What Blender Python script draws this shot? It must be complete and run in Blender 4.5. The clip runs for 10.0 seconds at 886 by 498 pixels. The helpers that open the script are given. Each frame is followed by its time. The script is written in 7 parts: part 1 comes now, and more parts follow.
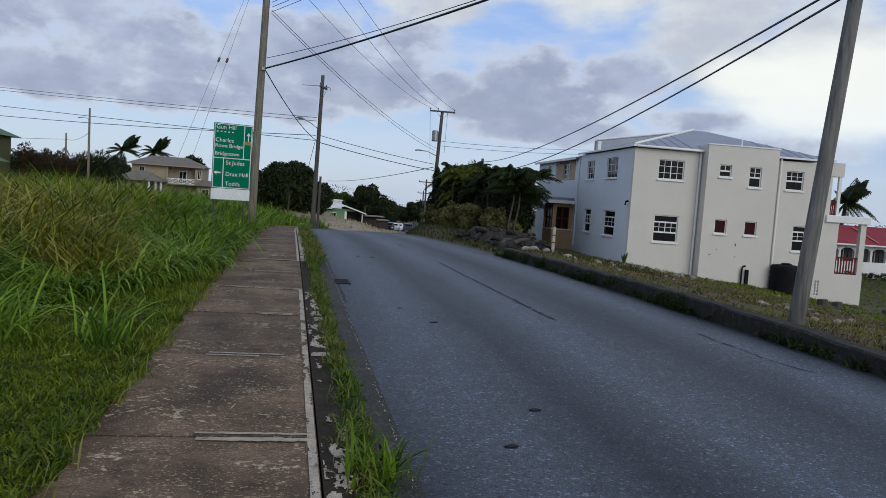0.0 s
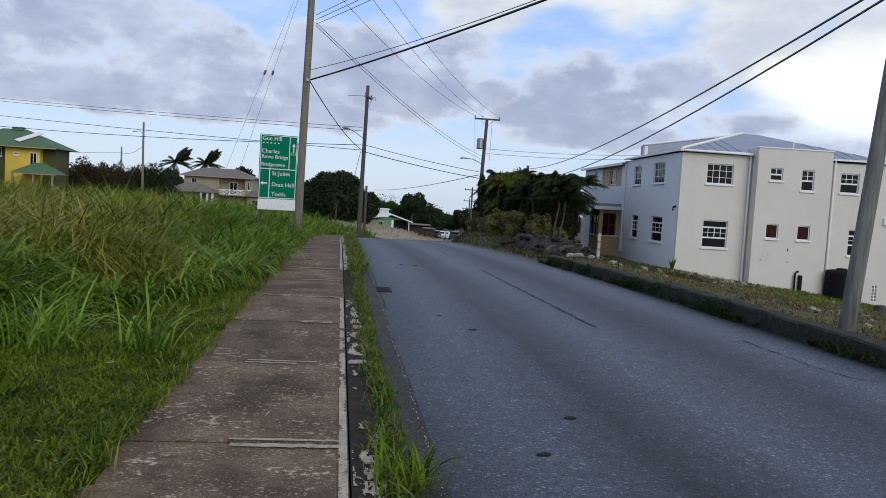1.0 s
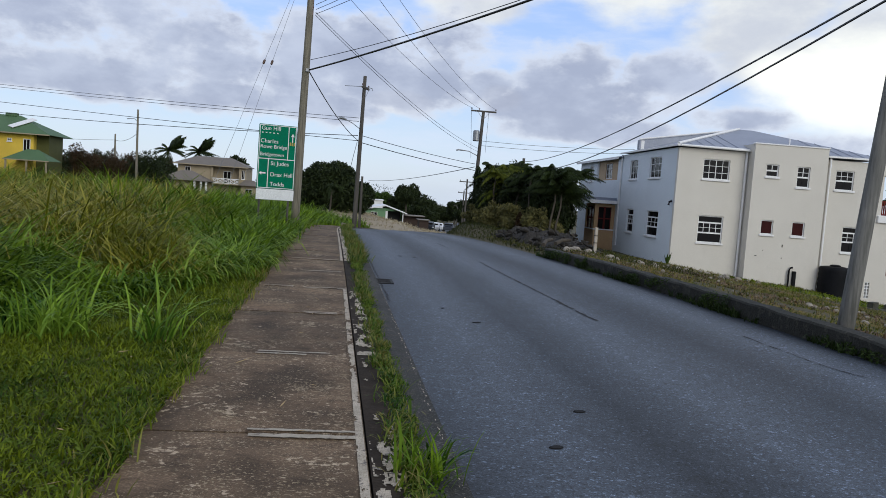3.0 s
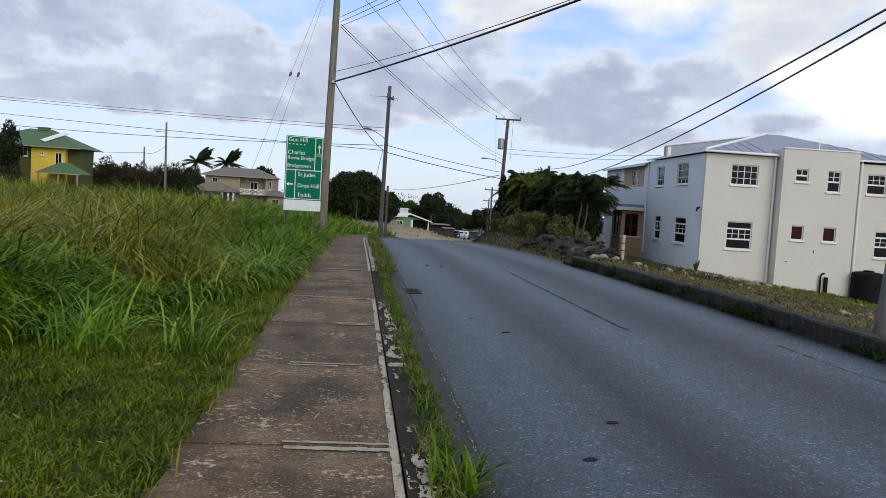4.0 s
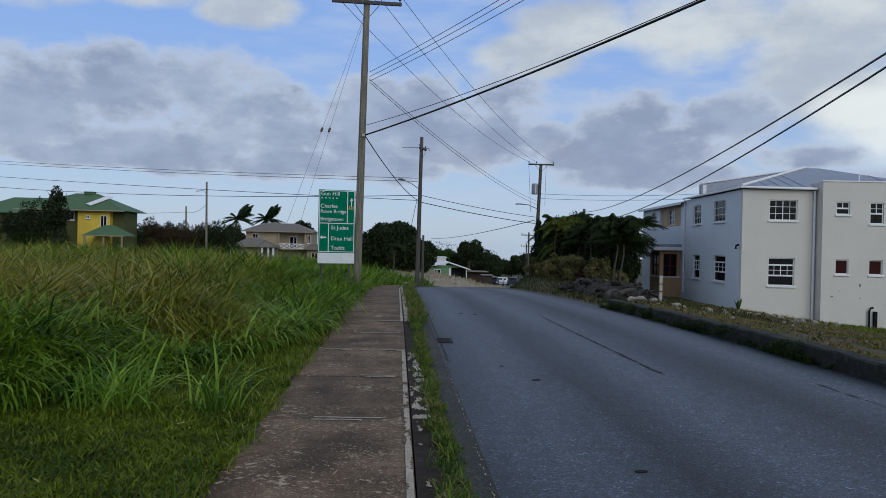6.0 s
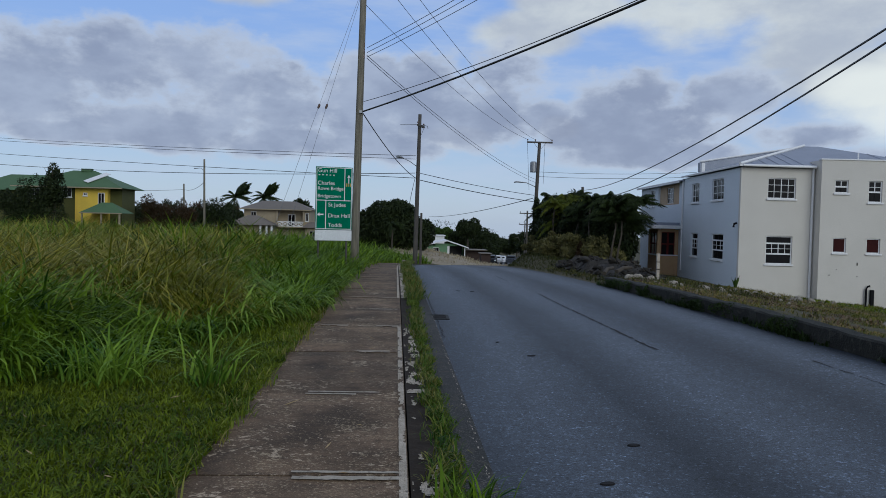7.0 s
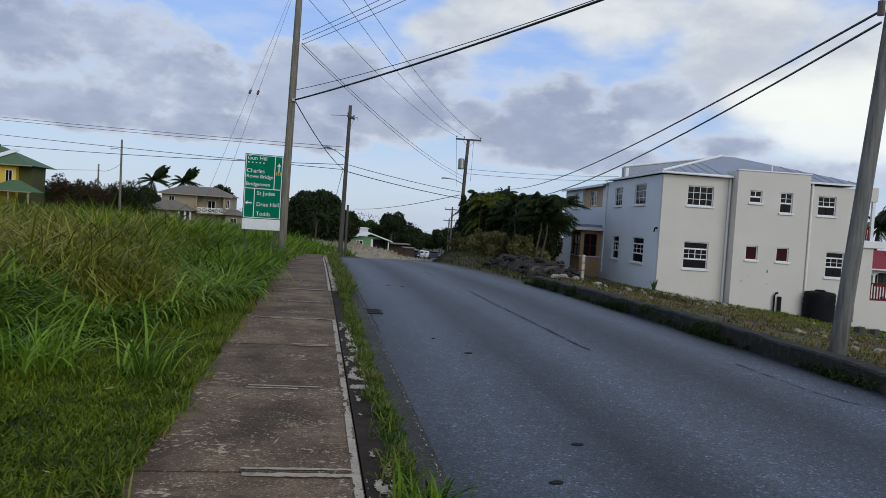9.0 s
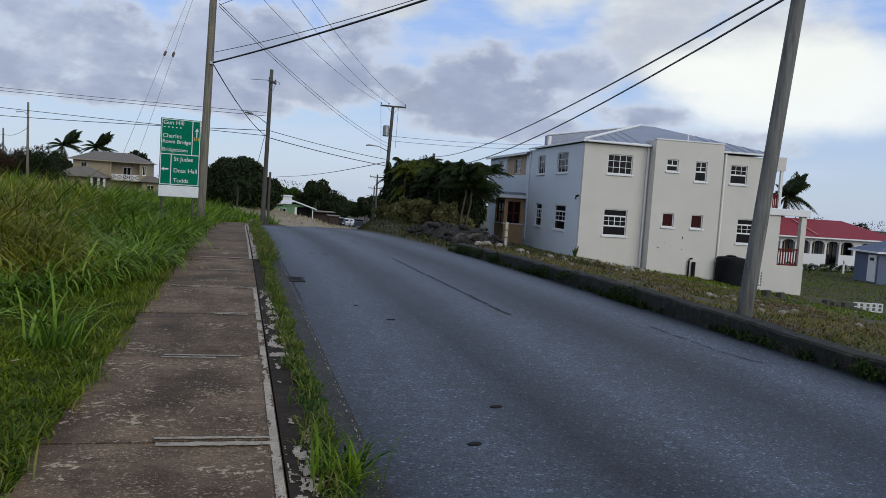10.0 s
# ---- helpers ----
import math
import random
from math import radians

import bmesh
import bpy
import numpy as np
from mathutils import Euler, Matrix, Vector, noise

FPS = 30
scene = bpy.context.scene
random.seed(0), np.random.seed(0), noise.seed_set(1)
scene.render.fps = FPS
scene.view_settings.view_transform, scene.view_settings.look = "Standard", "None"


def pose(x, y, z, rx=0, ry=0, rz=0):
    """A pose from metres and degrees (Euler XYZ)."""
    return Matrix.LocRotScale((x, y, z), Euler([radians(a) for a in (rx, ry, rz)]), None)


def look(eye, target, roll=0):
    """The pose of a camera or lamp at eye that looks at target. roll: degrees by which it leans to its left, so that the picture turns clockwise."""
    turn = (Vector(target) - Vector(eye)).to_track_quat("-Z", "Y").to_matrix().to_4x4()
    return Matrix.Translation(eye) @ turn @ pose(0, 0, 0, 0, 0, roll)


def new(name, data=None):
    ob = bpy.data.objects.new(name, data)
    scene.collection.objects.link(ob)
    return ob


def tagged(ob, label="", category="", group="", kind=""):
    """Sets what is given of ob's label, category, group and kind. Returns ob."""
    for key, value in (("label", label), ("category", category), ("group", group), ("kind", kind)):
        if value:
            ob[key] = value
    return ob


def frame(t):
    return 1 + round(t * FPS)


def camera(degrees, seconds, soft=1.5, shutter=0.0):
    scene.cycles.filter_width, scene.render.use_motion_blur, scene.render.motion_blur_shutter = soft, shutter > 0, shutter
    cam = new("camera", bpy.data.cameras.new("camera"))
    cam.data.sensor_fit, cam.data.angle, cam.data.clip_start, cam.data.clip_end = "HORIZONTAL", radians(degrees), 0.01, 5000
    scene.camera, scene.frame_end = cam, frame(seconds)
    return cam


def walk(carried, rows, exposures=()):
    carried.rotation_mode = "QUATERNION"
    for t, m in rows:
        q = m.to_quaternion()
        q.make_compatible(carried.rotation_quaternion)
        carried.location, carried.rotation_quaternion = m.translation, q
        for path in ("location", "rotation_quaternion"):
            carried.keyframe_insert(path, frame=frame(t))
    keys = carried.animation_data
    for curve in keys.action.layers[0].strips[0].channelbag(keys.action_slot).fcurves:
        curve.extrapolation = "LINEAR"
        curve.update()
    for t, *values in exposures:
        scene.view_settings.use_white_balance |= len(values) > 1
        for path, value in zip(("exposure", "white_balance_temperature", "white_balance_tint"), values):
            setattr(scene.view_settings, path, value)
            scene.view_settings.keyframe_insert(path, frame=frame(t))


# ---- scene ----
cam = camera(58.8, 10.0, soft=0.4)
PATH = [
    (0, (0.171, -0.003, 1.735), (0.532, 1.959, 1.599), 4.1),
    (0.5, (0.188, 0.007, 1.735), (0.373, 1.994, 1.614), 3.0),
    (1, (0.289, -0.03, 1.74), (0.53, 1.951, 1.616), 3.4),
    (1.5, (0.36, -0.036, 1.73), (0.525, 1.951, 1.575), 4.0),
    (2, (0.372, -0.04, 1.751), (0.5, 1.951, 1.611), 4.4),
    (2.5, (0.238, -0.034, 1.753), (0.471, 1.949, 1.63), 4.5),
    (2.7, (0.175, -0.051, 1.75), (0.445, 1.925, 1.603), 4.2),
    (4, (0.066, -0.07, 1.779), (0.262, 1.916, 1.651), 3.5),
    (4.5, (0.104, -0.016, 1.794), (0.36, 1.962, 1.645), 1.7),
    (5, (0.142, 0.0, 1.819), (0.365, 1.985, 1.717), -0.1),
    (5.5, (0.18, -0.007, 1.804), (0.311, 1.988, 1.808), 1.7),
    (5.7, (0.216, -0.053, 1.805), (0.327, 1.944, 1.804), 1.6),
    (6.8, (0.31, -0.05, 1.767), (0.377, 1.948, 1.713), 1.2),
    (7, (0.305, -0.03, 1.765), (0.401, 1.966, 1.699), 1.4),
    (7.5, (0.228, -0.006, 1.771), (0.436, 1.982, 1.71), 1.8),
    (8, (0.162, 0.015, 1.775), (0.446, 1.994, 1.721), 1.9),
    (8.5, (0.085, 0.022, 1.774), (0.403, 1.996, 1.711), 3.6),
    (9, (0.046, 0.02, 1.774), (0.34, 1.997, 1.702), 3.7),
    (9.5, (0.07, -0.014, 1.778), (0.445, 1.949, 1.69), 2.9),
    (10, (0.097, 0.017, 1.76), (0.58, 1.953, 1.619), 3.8),
]
EXPOSURE = [(0, -0.22, 6050, 4), (0.5, -0.05, 6050, 4), (1.0, 0.0, 6050, 4), (2.5, 0.0, 6150, 4), (4.0, 0.15, 6350, 4), (4.5, 0.02, 6150, 4), (5.0, -0.05, 6050, 4), (5.5, -0.36, 5850, 3), (7.0, -0.46, 5750, 2), (7.5, -0.24, 5950, 3), (10.0, -0.2, 6050, 4)]
walk(cam, [(t, look(eye, target, roll)) for t, eye, target, roll in PATH], EXPOSURE)

# the road's fall: it rises gently to a crest and then drops away
LEAN = -0.012


def rise(y):
    if y < 13:
        return 0.1 - 0.00022 * (max(y, -60) - 13) ** 2
    if y < 51:
        return 0.1 - 0.000694 * (max(y, -60) - 13) ** 2
    d = min(y, 420) - 51
    return -0.902 - 0.0528 * d + 5.2e-5 * d * d


def veer(y):
    """How far the road has moved sideways; past the crest it bends to the right."""
    d = min(max(y - 34, 0), 30)
    return LEAN * (min(y, 60) - 5) + 0.17 * d * d / 60 + 0.17 * max(min(y, 420) - 64, 0)


def kerb_side(y):
    """Offset of the road's far edge."""
    return 6.95 - 0.012 * (min(max(y, 0), 24) - 8)


def along(s, y):
    """World x of a line that runs with the road at the offset s."""
    return s + veer(y)


def road_top(s, y):
    """Height of the asphalt: a low crown, tilted up a little towards the far kerb."""
    k = (s - 0.95) / 6
    return rise(y) - 0.1 + 0.006 * (1 - (2 * k - 1) ** 2) + 0.012 * k * k


def smooth(a, b, v):
    k = min(1, max(0, (v - a) / (b - a)))
    return k * k * (3 - 2 * k)


def left_land(y):
    return rise(y) if y < 13 else 0.1 - 0.002 * (min(y, 60) - 13) - 0.014 * (min(max(y, 60), 260) - 60)


def right_land(s, y):
    far = 0.2 - 0.0036 * (y - 10) - 0.12 * min(max(s - 7.4, 0), 20)
    behind = rise(y) + 0.25 - 0.03 * min(max(s - 7.4, 0), 40)
    return far + (behind - far) * smooth(46, 75, y) * (1 - smooth(14, 40, s))


def land(x, y):
    s = x - veer(y)
    if s < 0.95:
        k = smooth(1.2, 22, -s)
        z = rise(y) * (1 - k) + left_land(y) * k
        return z + 0.05 * noise.noise((x * 0.4, y * 0.4, 3)) * smooth(1.3, 3, -s)
    if s < kerb_side(y):
        return rise(y) - 0.25
    base = right_land(s, y)
    if y > 23.5:
        low = rise(y) - 0.1
        base = low + (base - low) * (1 - (1 - smooth(0, 1.7, s - kerb_side(y))) * smooth(23.5, 25.5, y))
    return base + 0.07 * noise.noise((x * 0.5, y * 0.5, 9)) * smooth(7.6, 9, s)


# ---- helpers of this scene ----
def finish(bm, name, mat, smooth_faces=False):
    me = bpy.data.meshes.new(name)
    bm.normal_update()
    bm.to_mesh(me)
    bm.free()
    if mat is not None:
        me.materials.append(mat)
    if smooth_faces:
        for p in me.polygons:
            p.use_smooth = True
    return me


def part(name, bm, mat, parent=None, label="", m=None, smooth_faces=False):
    ob = new(name, finish(bm, name, mat, smooth_faces))
    if parent is not None:
        ob.parent = parent
    if m is not None:
        ob.matrix_basis = m
    if label:
        ob["label"] = label
    return ob


def thing(name, m, label, category, group="", kind=""):
    ob = new(name)
    ob.empty_display_size = 0.2
    ob.matrix_basis = m
    return tagged(ob, label, category, group, kind)


def box(bm, x0, y0, z0, x1, y1, z1, bevel=0.0, m=None):
    made = bmesh.ops.create_cube(bm, size=1.0)["verts"]
    mid = Vector(((x0 + x1) / 2, (y0 + y1) / 2, (z0 + z1) / 2))
    for v in made:
        v.co = Vector((v.co.x * (x1 - x0), v.co.y * (y1 - y0), v.co.z * (z1 - z0))) + mid
        if m is not None:
            v.co = m @ v.co
    if bevel:
        edges = list({e for v in made for e in v.link_edges})
        bmesh.ops.bevel(bm, geom=edges, offset=bevel, segments=1, affect="EDGES")
    return bm


def boxes(*rows, bevel=0.0):
    bm = bmesh.new()
    for r in rows:
        box(bm, *r, bevel=bevel)
    return bm


def tube(bm, points, radii, sides=8, cap=True):
    """A tapered tube along points."""
    rings = []
    n = len(points)
    for i, (p, r) in enumerate(zip(points, radii)):
        p = Vector(p)
        way = (Vector(points[min(i + 1, n - 1)]) - Vector(points[max(i - 1, 0)])).normalized()
        side = way.cross(Vector((0.3, 0.95, 0.1))).normalized() if abs(way.z) > 0.9 else way.cross(Vector((0, 0, 1))).normalized()
        up = side.cross(way)
        rings.append([bm.verts.new(p + r * (math.cos(a) * side + math.sin(a) * up)) for a in (2 * math.pi * k / sides for k in range(sides))])
    for a, b in zip(rings, rings[1:]):
        for k in range(sides):
            bm.faces.new((a[k], a[(k + 1) % sides], b[(k + 1) % sides], b[k]))
    if cap:
        bm.faces.new(rings[0][::-1])
        bm.faces.new(rings[-1])
    bmesh.ops.recalc_face_normals(bm, faces=bm.faces[:])
    return bm


def sheet(name, verts, faces, mat, smooth_faces=False):
    """A mesh object from many vertices at once."""
    me = bpy.data.meshes.new(name)
    me.from_pydata(verts, [], faces)
    me.materials.append(mat)
    if smooth_faces:
        me.polygons.foreach_set("use_smooth", [True] * len(me.polygons))
    me.update()
    return new(name, me)


# ---- materials ----
def material(name, a, b=None, rough=0.8, scale=3.0, fine=60.0, bump=0.3, metal=0.0, mix=0.5, spec=0.5, stretch=(1, 1, 1), c=None, vary=0.0, depth=0.01, speckle=None, speck=170.0, speck_at=0.68, contrast=0.17, speck_wide=1.0):
    """Two colours mixed at two scales by world position, with grain and relief. c: a third colour for blotches. vary: change from piece to piece."""
    m = bpy.data.materials.new(name)
    m.use_nodes = True
    nt = m.node_tree
    nd, ln = nt.nodes, nt.links
    bsdf = nd["Principled BSDF"]
    geo = nd.new("ShaderNodeNewGeometry")
    mp = nd.new("ShaderNodeMapping")
    mp.inputs["Scale"].default_value = stretch
    ln.new(geo.outputs["Position"], mp.inputs["Vector"])
    b = b or tuple(v * 0.7 for v in a)

    def noise_at(s, detail=5.0):
        n = nd.new("ShaderNodeTexNoise")
        n.inputs["Scale"].default_value = s
        n.inputs["Detail"].default_value = detail
        n.inputs["Roughness"].default_value = 0.6
        ln.new(mp.outputs["Vector"], n.inputs["Vector"])
        return n

    def ramp(src, lo, hi):
        r = nd.new("ShaderNodeMapRange")
        r.inputs["From Min"].default_value, r.inputs["From Max"].default_value = lo, hi
        ln.new(src, r.inputs["Value"])
        return r.outputs["Result"]

    def mixed(fac, one, two):
        x = nd.new("ShaderNodeMix")
        x.data_type = "RGBA"
        ln.new(fac, x.inputs["Factor"])
        for k, v in ((6, one), (7, two)):
            if isinstance(v, tuple):
                x.inputs[k].default_value = (*v, 1)
            else:
                ln.new(v, x.inputs[k])
        return x.outputs[2]

    big, small = noise_at(scale), noise_at(fine, 3.0)
    col = mixed(ramp(big.outputs["Fac"], mix - 0.18, mix + 0.18), a, b)
    if c:
        blot = noise_at(scale * 2.7, 6.0)
        col = mixed(ramp(blot.outputs["Fac"], 0.56, 0.64), col, c)
    if speckle:
        dots = nd.new("ShaderNodeTexNoise")
        dots.inputs["Scale"].default_value, dots.inputs["Detail"].default_value = speck, 4.0
        wide = nd.new("ShaderNodeMapping")
        wide.inputs["Scale"].default_value = (speck_wide, 1.0, 1.0)
        ln.new(geo.outputs["Position"], wide.inputs["Vector"])
        ln.new(wide.outputs["Vector"], dots.inputs["Vector"])
        patch = nd.new("ShaderNodeTexNoise")
        patch.inputs["Scale"].default_value = 1.1
        ln.new(geo.outputs["Position"], patch.inputs["Vector"])
        both = nd.new("ShaderNodeMath")
        both.operation = "MULTIPLY_ADD"
        ln.new(patch.outputs["Fac"], both.inputs[0])
        both.inputs[1].default_value = 0.3
        ln.new(dots.outputs["Fac"], both.inputs[2])
        col = mixed(ramp(both.outputs[0], speck_at + 0.12, speck_at + 0.2), col, speckle)
    grain = nd.new("ShaderNodeMix")
    grain.data_type, grain.blend_type = "RGBA", "MULTIPLY"
    grain.inputs["Factor"].default_value = 1.0
    ln.new(col, grain.inputs[6])
    g = nd.new("ShaderNodeMapRange")
    g.inputs["From Min"].default_value, g.inputs["From Max"].default_value = 0.3, 0.7
    g.inputs["To Min"].default_value, g.inputs["To Max"].default_value = 1 - contrast, 1 + contrast
    ln.new(small.outputs["Fac"], g.inputs["Value"])
    gc = nd.new("ShaderNodeCombineColor")
    for k in range(3):
        ln.new(g.outputs["Result"], gc.inputs[k])
    ln.new(gc.outputs["Color"], grain.inputs[7])
    out = grain.outputs[2]
    if vary:
        info = nd.new("ShaderNodeObjectInfo")
        hsv = nd.new("ShaderNodeHueSaturation")
        ln.new(ramp(info.outputs["Random"], 0, 1), hsv.inputs["Fac"])
        hsv.inputs["Fac"].default_value = 1
        v = nd.new("ShaderNodeMapRange")
        v.inputs["To Min"].default_value, v.inputs["To Max"].default_value = 1 - vary, 1 + vary
        ln.new(info.outputs["Random"], v.inputs["Value"])
        ln.new(v.outputs["Result"], hsv.inputs["Value"])
        for link in list(hsv.inputs["Fac"].links):
            ln.remove(link)
        hsv.inputs["Fac"].default_value = 1
        ln.new(out, hsv.inputs["Color"])
        out = hsv.outputs["Color"]
    ln.new(out, bsdf.inputs["Base Color"])
    bsdf.inputs["Roughness"].default_value = rough
    bsdf.inputs["Metallic"].default_value = metal
    bsdf.inputs["Specular IOR Level"].default_value = spec
    if bump:
        bp = nd.new("ShaderNodeBump")
        bp.inputs["Strength"].default_value, bp.inputs["Distance"].default_value = bump, depth
        add = nd.new("ShaderNodeMath")
        add.operation = "ADD"
        ln.new(small.outputs["Fac"], add.inputs[0])
        ln.new(big.outputs["Fac"], add.inputs[1])
        ln.new(add.outputs[0], bp.inputs["Height"])
        ln.new(bp.outputs["Normal"], bsdf.inputs["Normal"])
    return m


def foliage(name, a, b, dry=None, rough=0.55, through_light=0.25):
    """Leaf or grass colour that changes from blade to blade and over the ground, with some light passing through."""
    m = bpy.data.materials.new(name)
    m.use_nodes = True
    nd, ln = m.node_tree.nodes, m.node_tree.links
    bsdf = nd["Principled BSDF"]
    geo = nd.new("ShaderNodeNewGeometry")
    n = nd.new("ShaderNodeTexNoise")
    n.inputs["Scale"].default_value = 0.35
    near = nd.new("ShaderNodeTexNoise")
    near.inputs["Scale"].default_value = 1.6
    ln.new(geo.outputs["Position"], near.inputs["Vector"])
    blend = nd.new("ShaderNodeMath")
    blend.operation = "MULTIPLY_ADD"
    ln.new(geo.outputs["Random Per Island"], blend.inputs[0])
    blend.inputs[1].default_value = 0.75
    shift = nd.new("ShaderNodeMapRange")
    shift.inputs["From Min"].default_value, shift.inputs["From Max"].default_value = 0.35, 0.7
    shift.inputs["To Min"].default_value, shift.inputs["To Max"].default_value = -0.15, 0.4
    ln.new(near.outputs["Fac"], shift.inputs["Value"])
    ln.new(shift.outputs["Result"], blend.inputs[2])
    blend.use_clamp = True
    n.inputs["Detail"].default_value = 4
    ln.new(geo.outputs["Position"], n.inputs["Vector"])
    x = nd.new("ShaderNodeMix")
    x.data_type = "RGBA"
    x.inputs[6].default_value, x.inputs[7].default_value = (*a, 1), (*b, 1)
    ln.new(blend.outputs[0], x.inputs["Factor"])
    col = x.outputs[2]
    if dry:
        r = nd.new("ShaderNodeMath")
        r.operation = "MULTIPLY_ADD"
        ln.new(geo.outputs["Random Per Island"], r.inputs[0])
        r.inputs[1].default_value = 0.5
        ln.new(n.outputs["Fac"], r.inputs[2])
        k = nd.new("ShaderNodeMapRange")
        k.inputs["From Min"].default_value, k.inputs["From Max"].default_value = 0.68, 0.98
        ln.new(r.outputs[0], k.inputs["Value"])
        y = nd.new("ShaderNodeMix")
        y.data_type = "RGBA"
        ln.new(k.outputs["Result"], y.inputs["Factor"])
        ln.new(col, y.inputs[6])
        y.inputs[7].default_value = (*dry, 1)
        col = y.outputs[2]
    ln.new(col, bsdf.inputs["Base Color"])
    bsdf.inputs["Roughness"].default_value = rough
    bsdf.inputs["Specular IOR Level"].default_value = 0.14
    if through_light:
        t = nd.new("ShaderNodeBsdfTranslucent")
        ln.new(col, t.inputs["Color"])
        s = nd.new("ShaderNodeMixShader")
        s.inputs["Fac"].default_value = through_light
        ln.new(bsdf.outputs[0], s.inputs[1])
        ln.new(t.outputs[0], s.inputs[2])
        ln.new(s.outputs[0], nd["Material Output"].inputs["Surface"])
    return m


def glass(name, tint=(0.014, 0.013, 0.013), rough=0.12):
    m = bpy.data.materials.new(name)
    m.use_nodes = True
    b = m.node_tree.nodes["Principled BSDF"]
    b.inputs["Base Color"].default_value = (*tint, 1)
    b.inputs["Roughness"].default_value = rough
    b.inputs["IOR"].default_value = 1.5
    b.inputs["Specular IOR Level"].default_value = 0.12
    return m


def paving(name, build):
    """A material whose nodes are made by build(maker); maker joins position-based textures."""
    m = bpy.data.materials.new(name)
    m.use_nodes = True
    nd, ln = m.node_tree.nodes, m.node_tree.links
    bsdf = nd["Principled BSDF"]
    geo = nd.new("ShaderNodeNewGeometry")

    def at(stretch):
        mp = nd.new("ShaderNodeMapping")
        mp.inputs["Scale"].default_value = stretch
        ln.new(geo.outputs["Position"], mp.inputs["Vector"])
        return mp.outputs["Vector"]

    def cloud(scale, detail=4.0, stretch=(1, 1, 1), rough=0.6):
        n = nd.new("ShaderNodeTexNoise")
        n.inputs["Scale"].default_value, n.inputs["Detail"].default_value, n.inputs["Roughness"].default_value = scale, detail, rough
        ln.new(at(stretch), n.inputs["Vector"])
        return n.outputs["Fac"]

    def cells(scale, stretch=(1, 1, 1)):
        n = nd.new("ShaderNodeTexVoronoi")
        n.inputs["Scale"].default_value = scale
        ln.new(at(stretch), n.inputs["Vector"])
        c = nd.new("ShaderNodeSeparateColor")
        ln.new(n.outputs["Color"], c.inputs[0])
        return c.outputs[0]

    def curve(v, stops, top=1.0):
        """Piecewise line through (value, result)."""
        n = nd.new("ShaderNodeValToRGB")
        el = n.color_ramp.elements
        while len(el) < len(stops):
            el.new(0.5)
        for e, (k, g) in zip(el, stops):
            e.position, e.color = k, (g / top, g / top, g / top, 1)
        ln.new(v, n.inputs["Fac"])
        return sums("MULTIPLY", n.outputs["Color"], top) if top != 1.0 else n.outputs["Color"]

    def sums(op, a, b, c=None):
        n = nd.new("ShaderNodeMath")
        n.operation = op
        for k, v in enumerate((a, b, c)):
            if v is None:
                continue
            if isinstance(v, (int, float)):
                n.inputs[k].default_value = v
            else:
                ln.new(v, n.inputs[k])
        return n.outputs[0]

    def mix(f, a, b, how="MIX"):
        x = nd.new("ShaderNodeMix")
        x.data_type, x.blend_type = "RGBA", how
        for k, v in ((0, f), (6, a), (7, b)):
            if isinstance(v, tuple):
                x.inputs[k].default_value = (*v, 1)
            elif isinstance(v, (int, float)):
                x.inputs[k].default_value = v
            else:
                ln.new(v, x.inputs[k])
        return x.outputs[2]

    def across():
        """Distance across the road, a little wavering."""
        xyz = nd.new("ShaderNodeSeparateXYZ")
        ln.new(geo.outputs["Position"], xyz.inputs[0])
        s = sums("MULTIPLY_ADD", xyz.outputs["Y"], -LEAN, xyz.outputs["X"])
        return sums("MULTIPLY_ADD", cloud(0.4, 3.0), 0.5, s)

    col, rough, spec, height, bump, depth = build(cloud, cells, curve, sums, mix, across, nd, ln)
    ln.new(col, bsdf.inputs["Base Color"])
    bsdf.inputs["Roughness"].default_value = rough
    bsdf.inputs["Diffuse Roughness"].default_value = 1.0
    if isinstance(spec, float):
        bsdf.inputs["Specular IOR Level"].default_value = spec
    else:
        ln.new(spec, bsdf.inputs["Specular IOR Level"])
    bp = nd.new("ShaderNodeBump")
    bp.inputs["Strength"].default_value, bp.inputs["Distance"].default_value = bump, depth
    ln.new(height, bp.inputs["Height"])
    ln.new(bp.outputs["Normal"], bsdf.inputs["Normal"])
    return m


# wear across the lanes: oily dark wheel bands, pale polished ribs between
LANES = [(0.85, 0.55), (1.15, 0.8), (1.75, 1.25), (2.25, 0.95), (2.65, 0.55), (3.1, 0.8), (3.6, 1.3), (4.15, 1.1), (4.6, 0.8), (5.0, 0.6), (5.5, 0.95), (6.05, 1.35), (6.5, 1.0), (6.9, 0.45)]


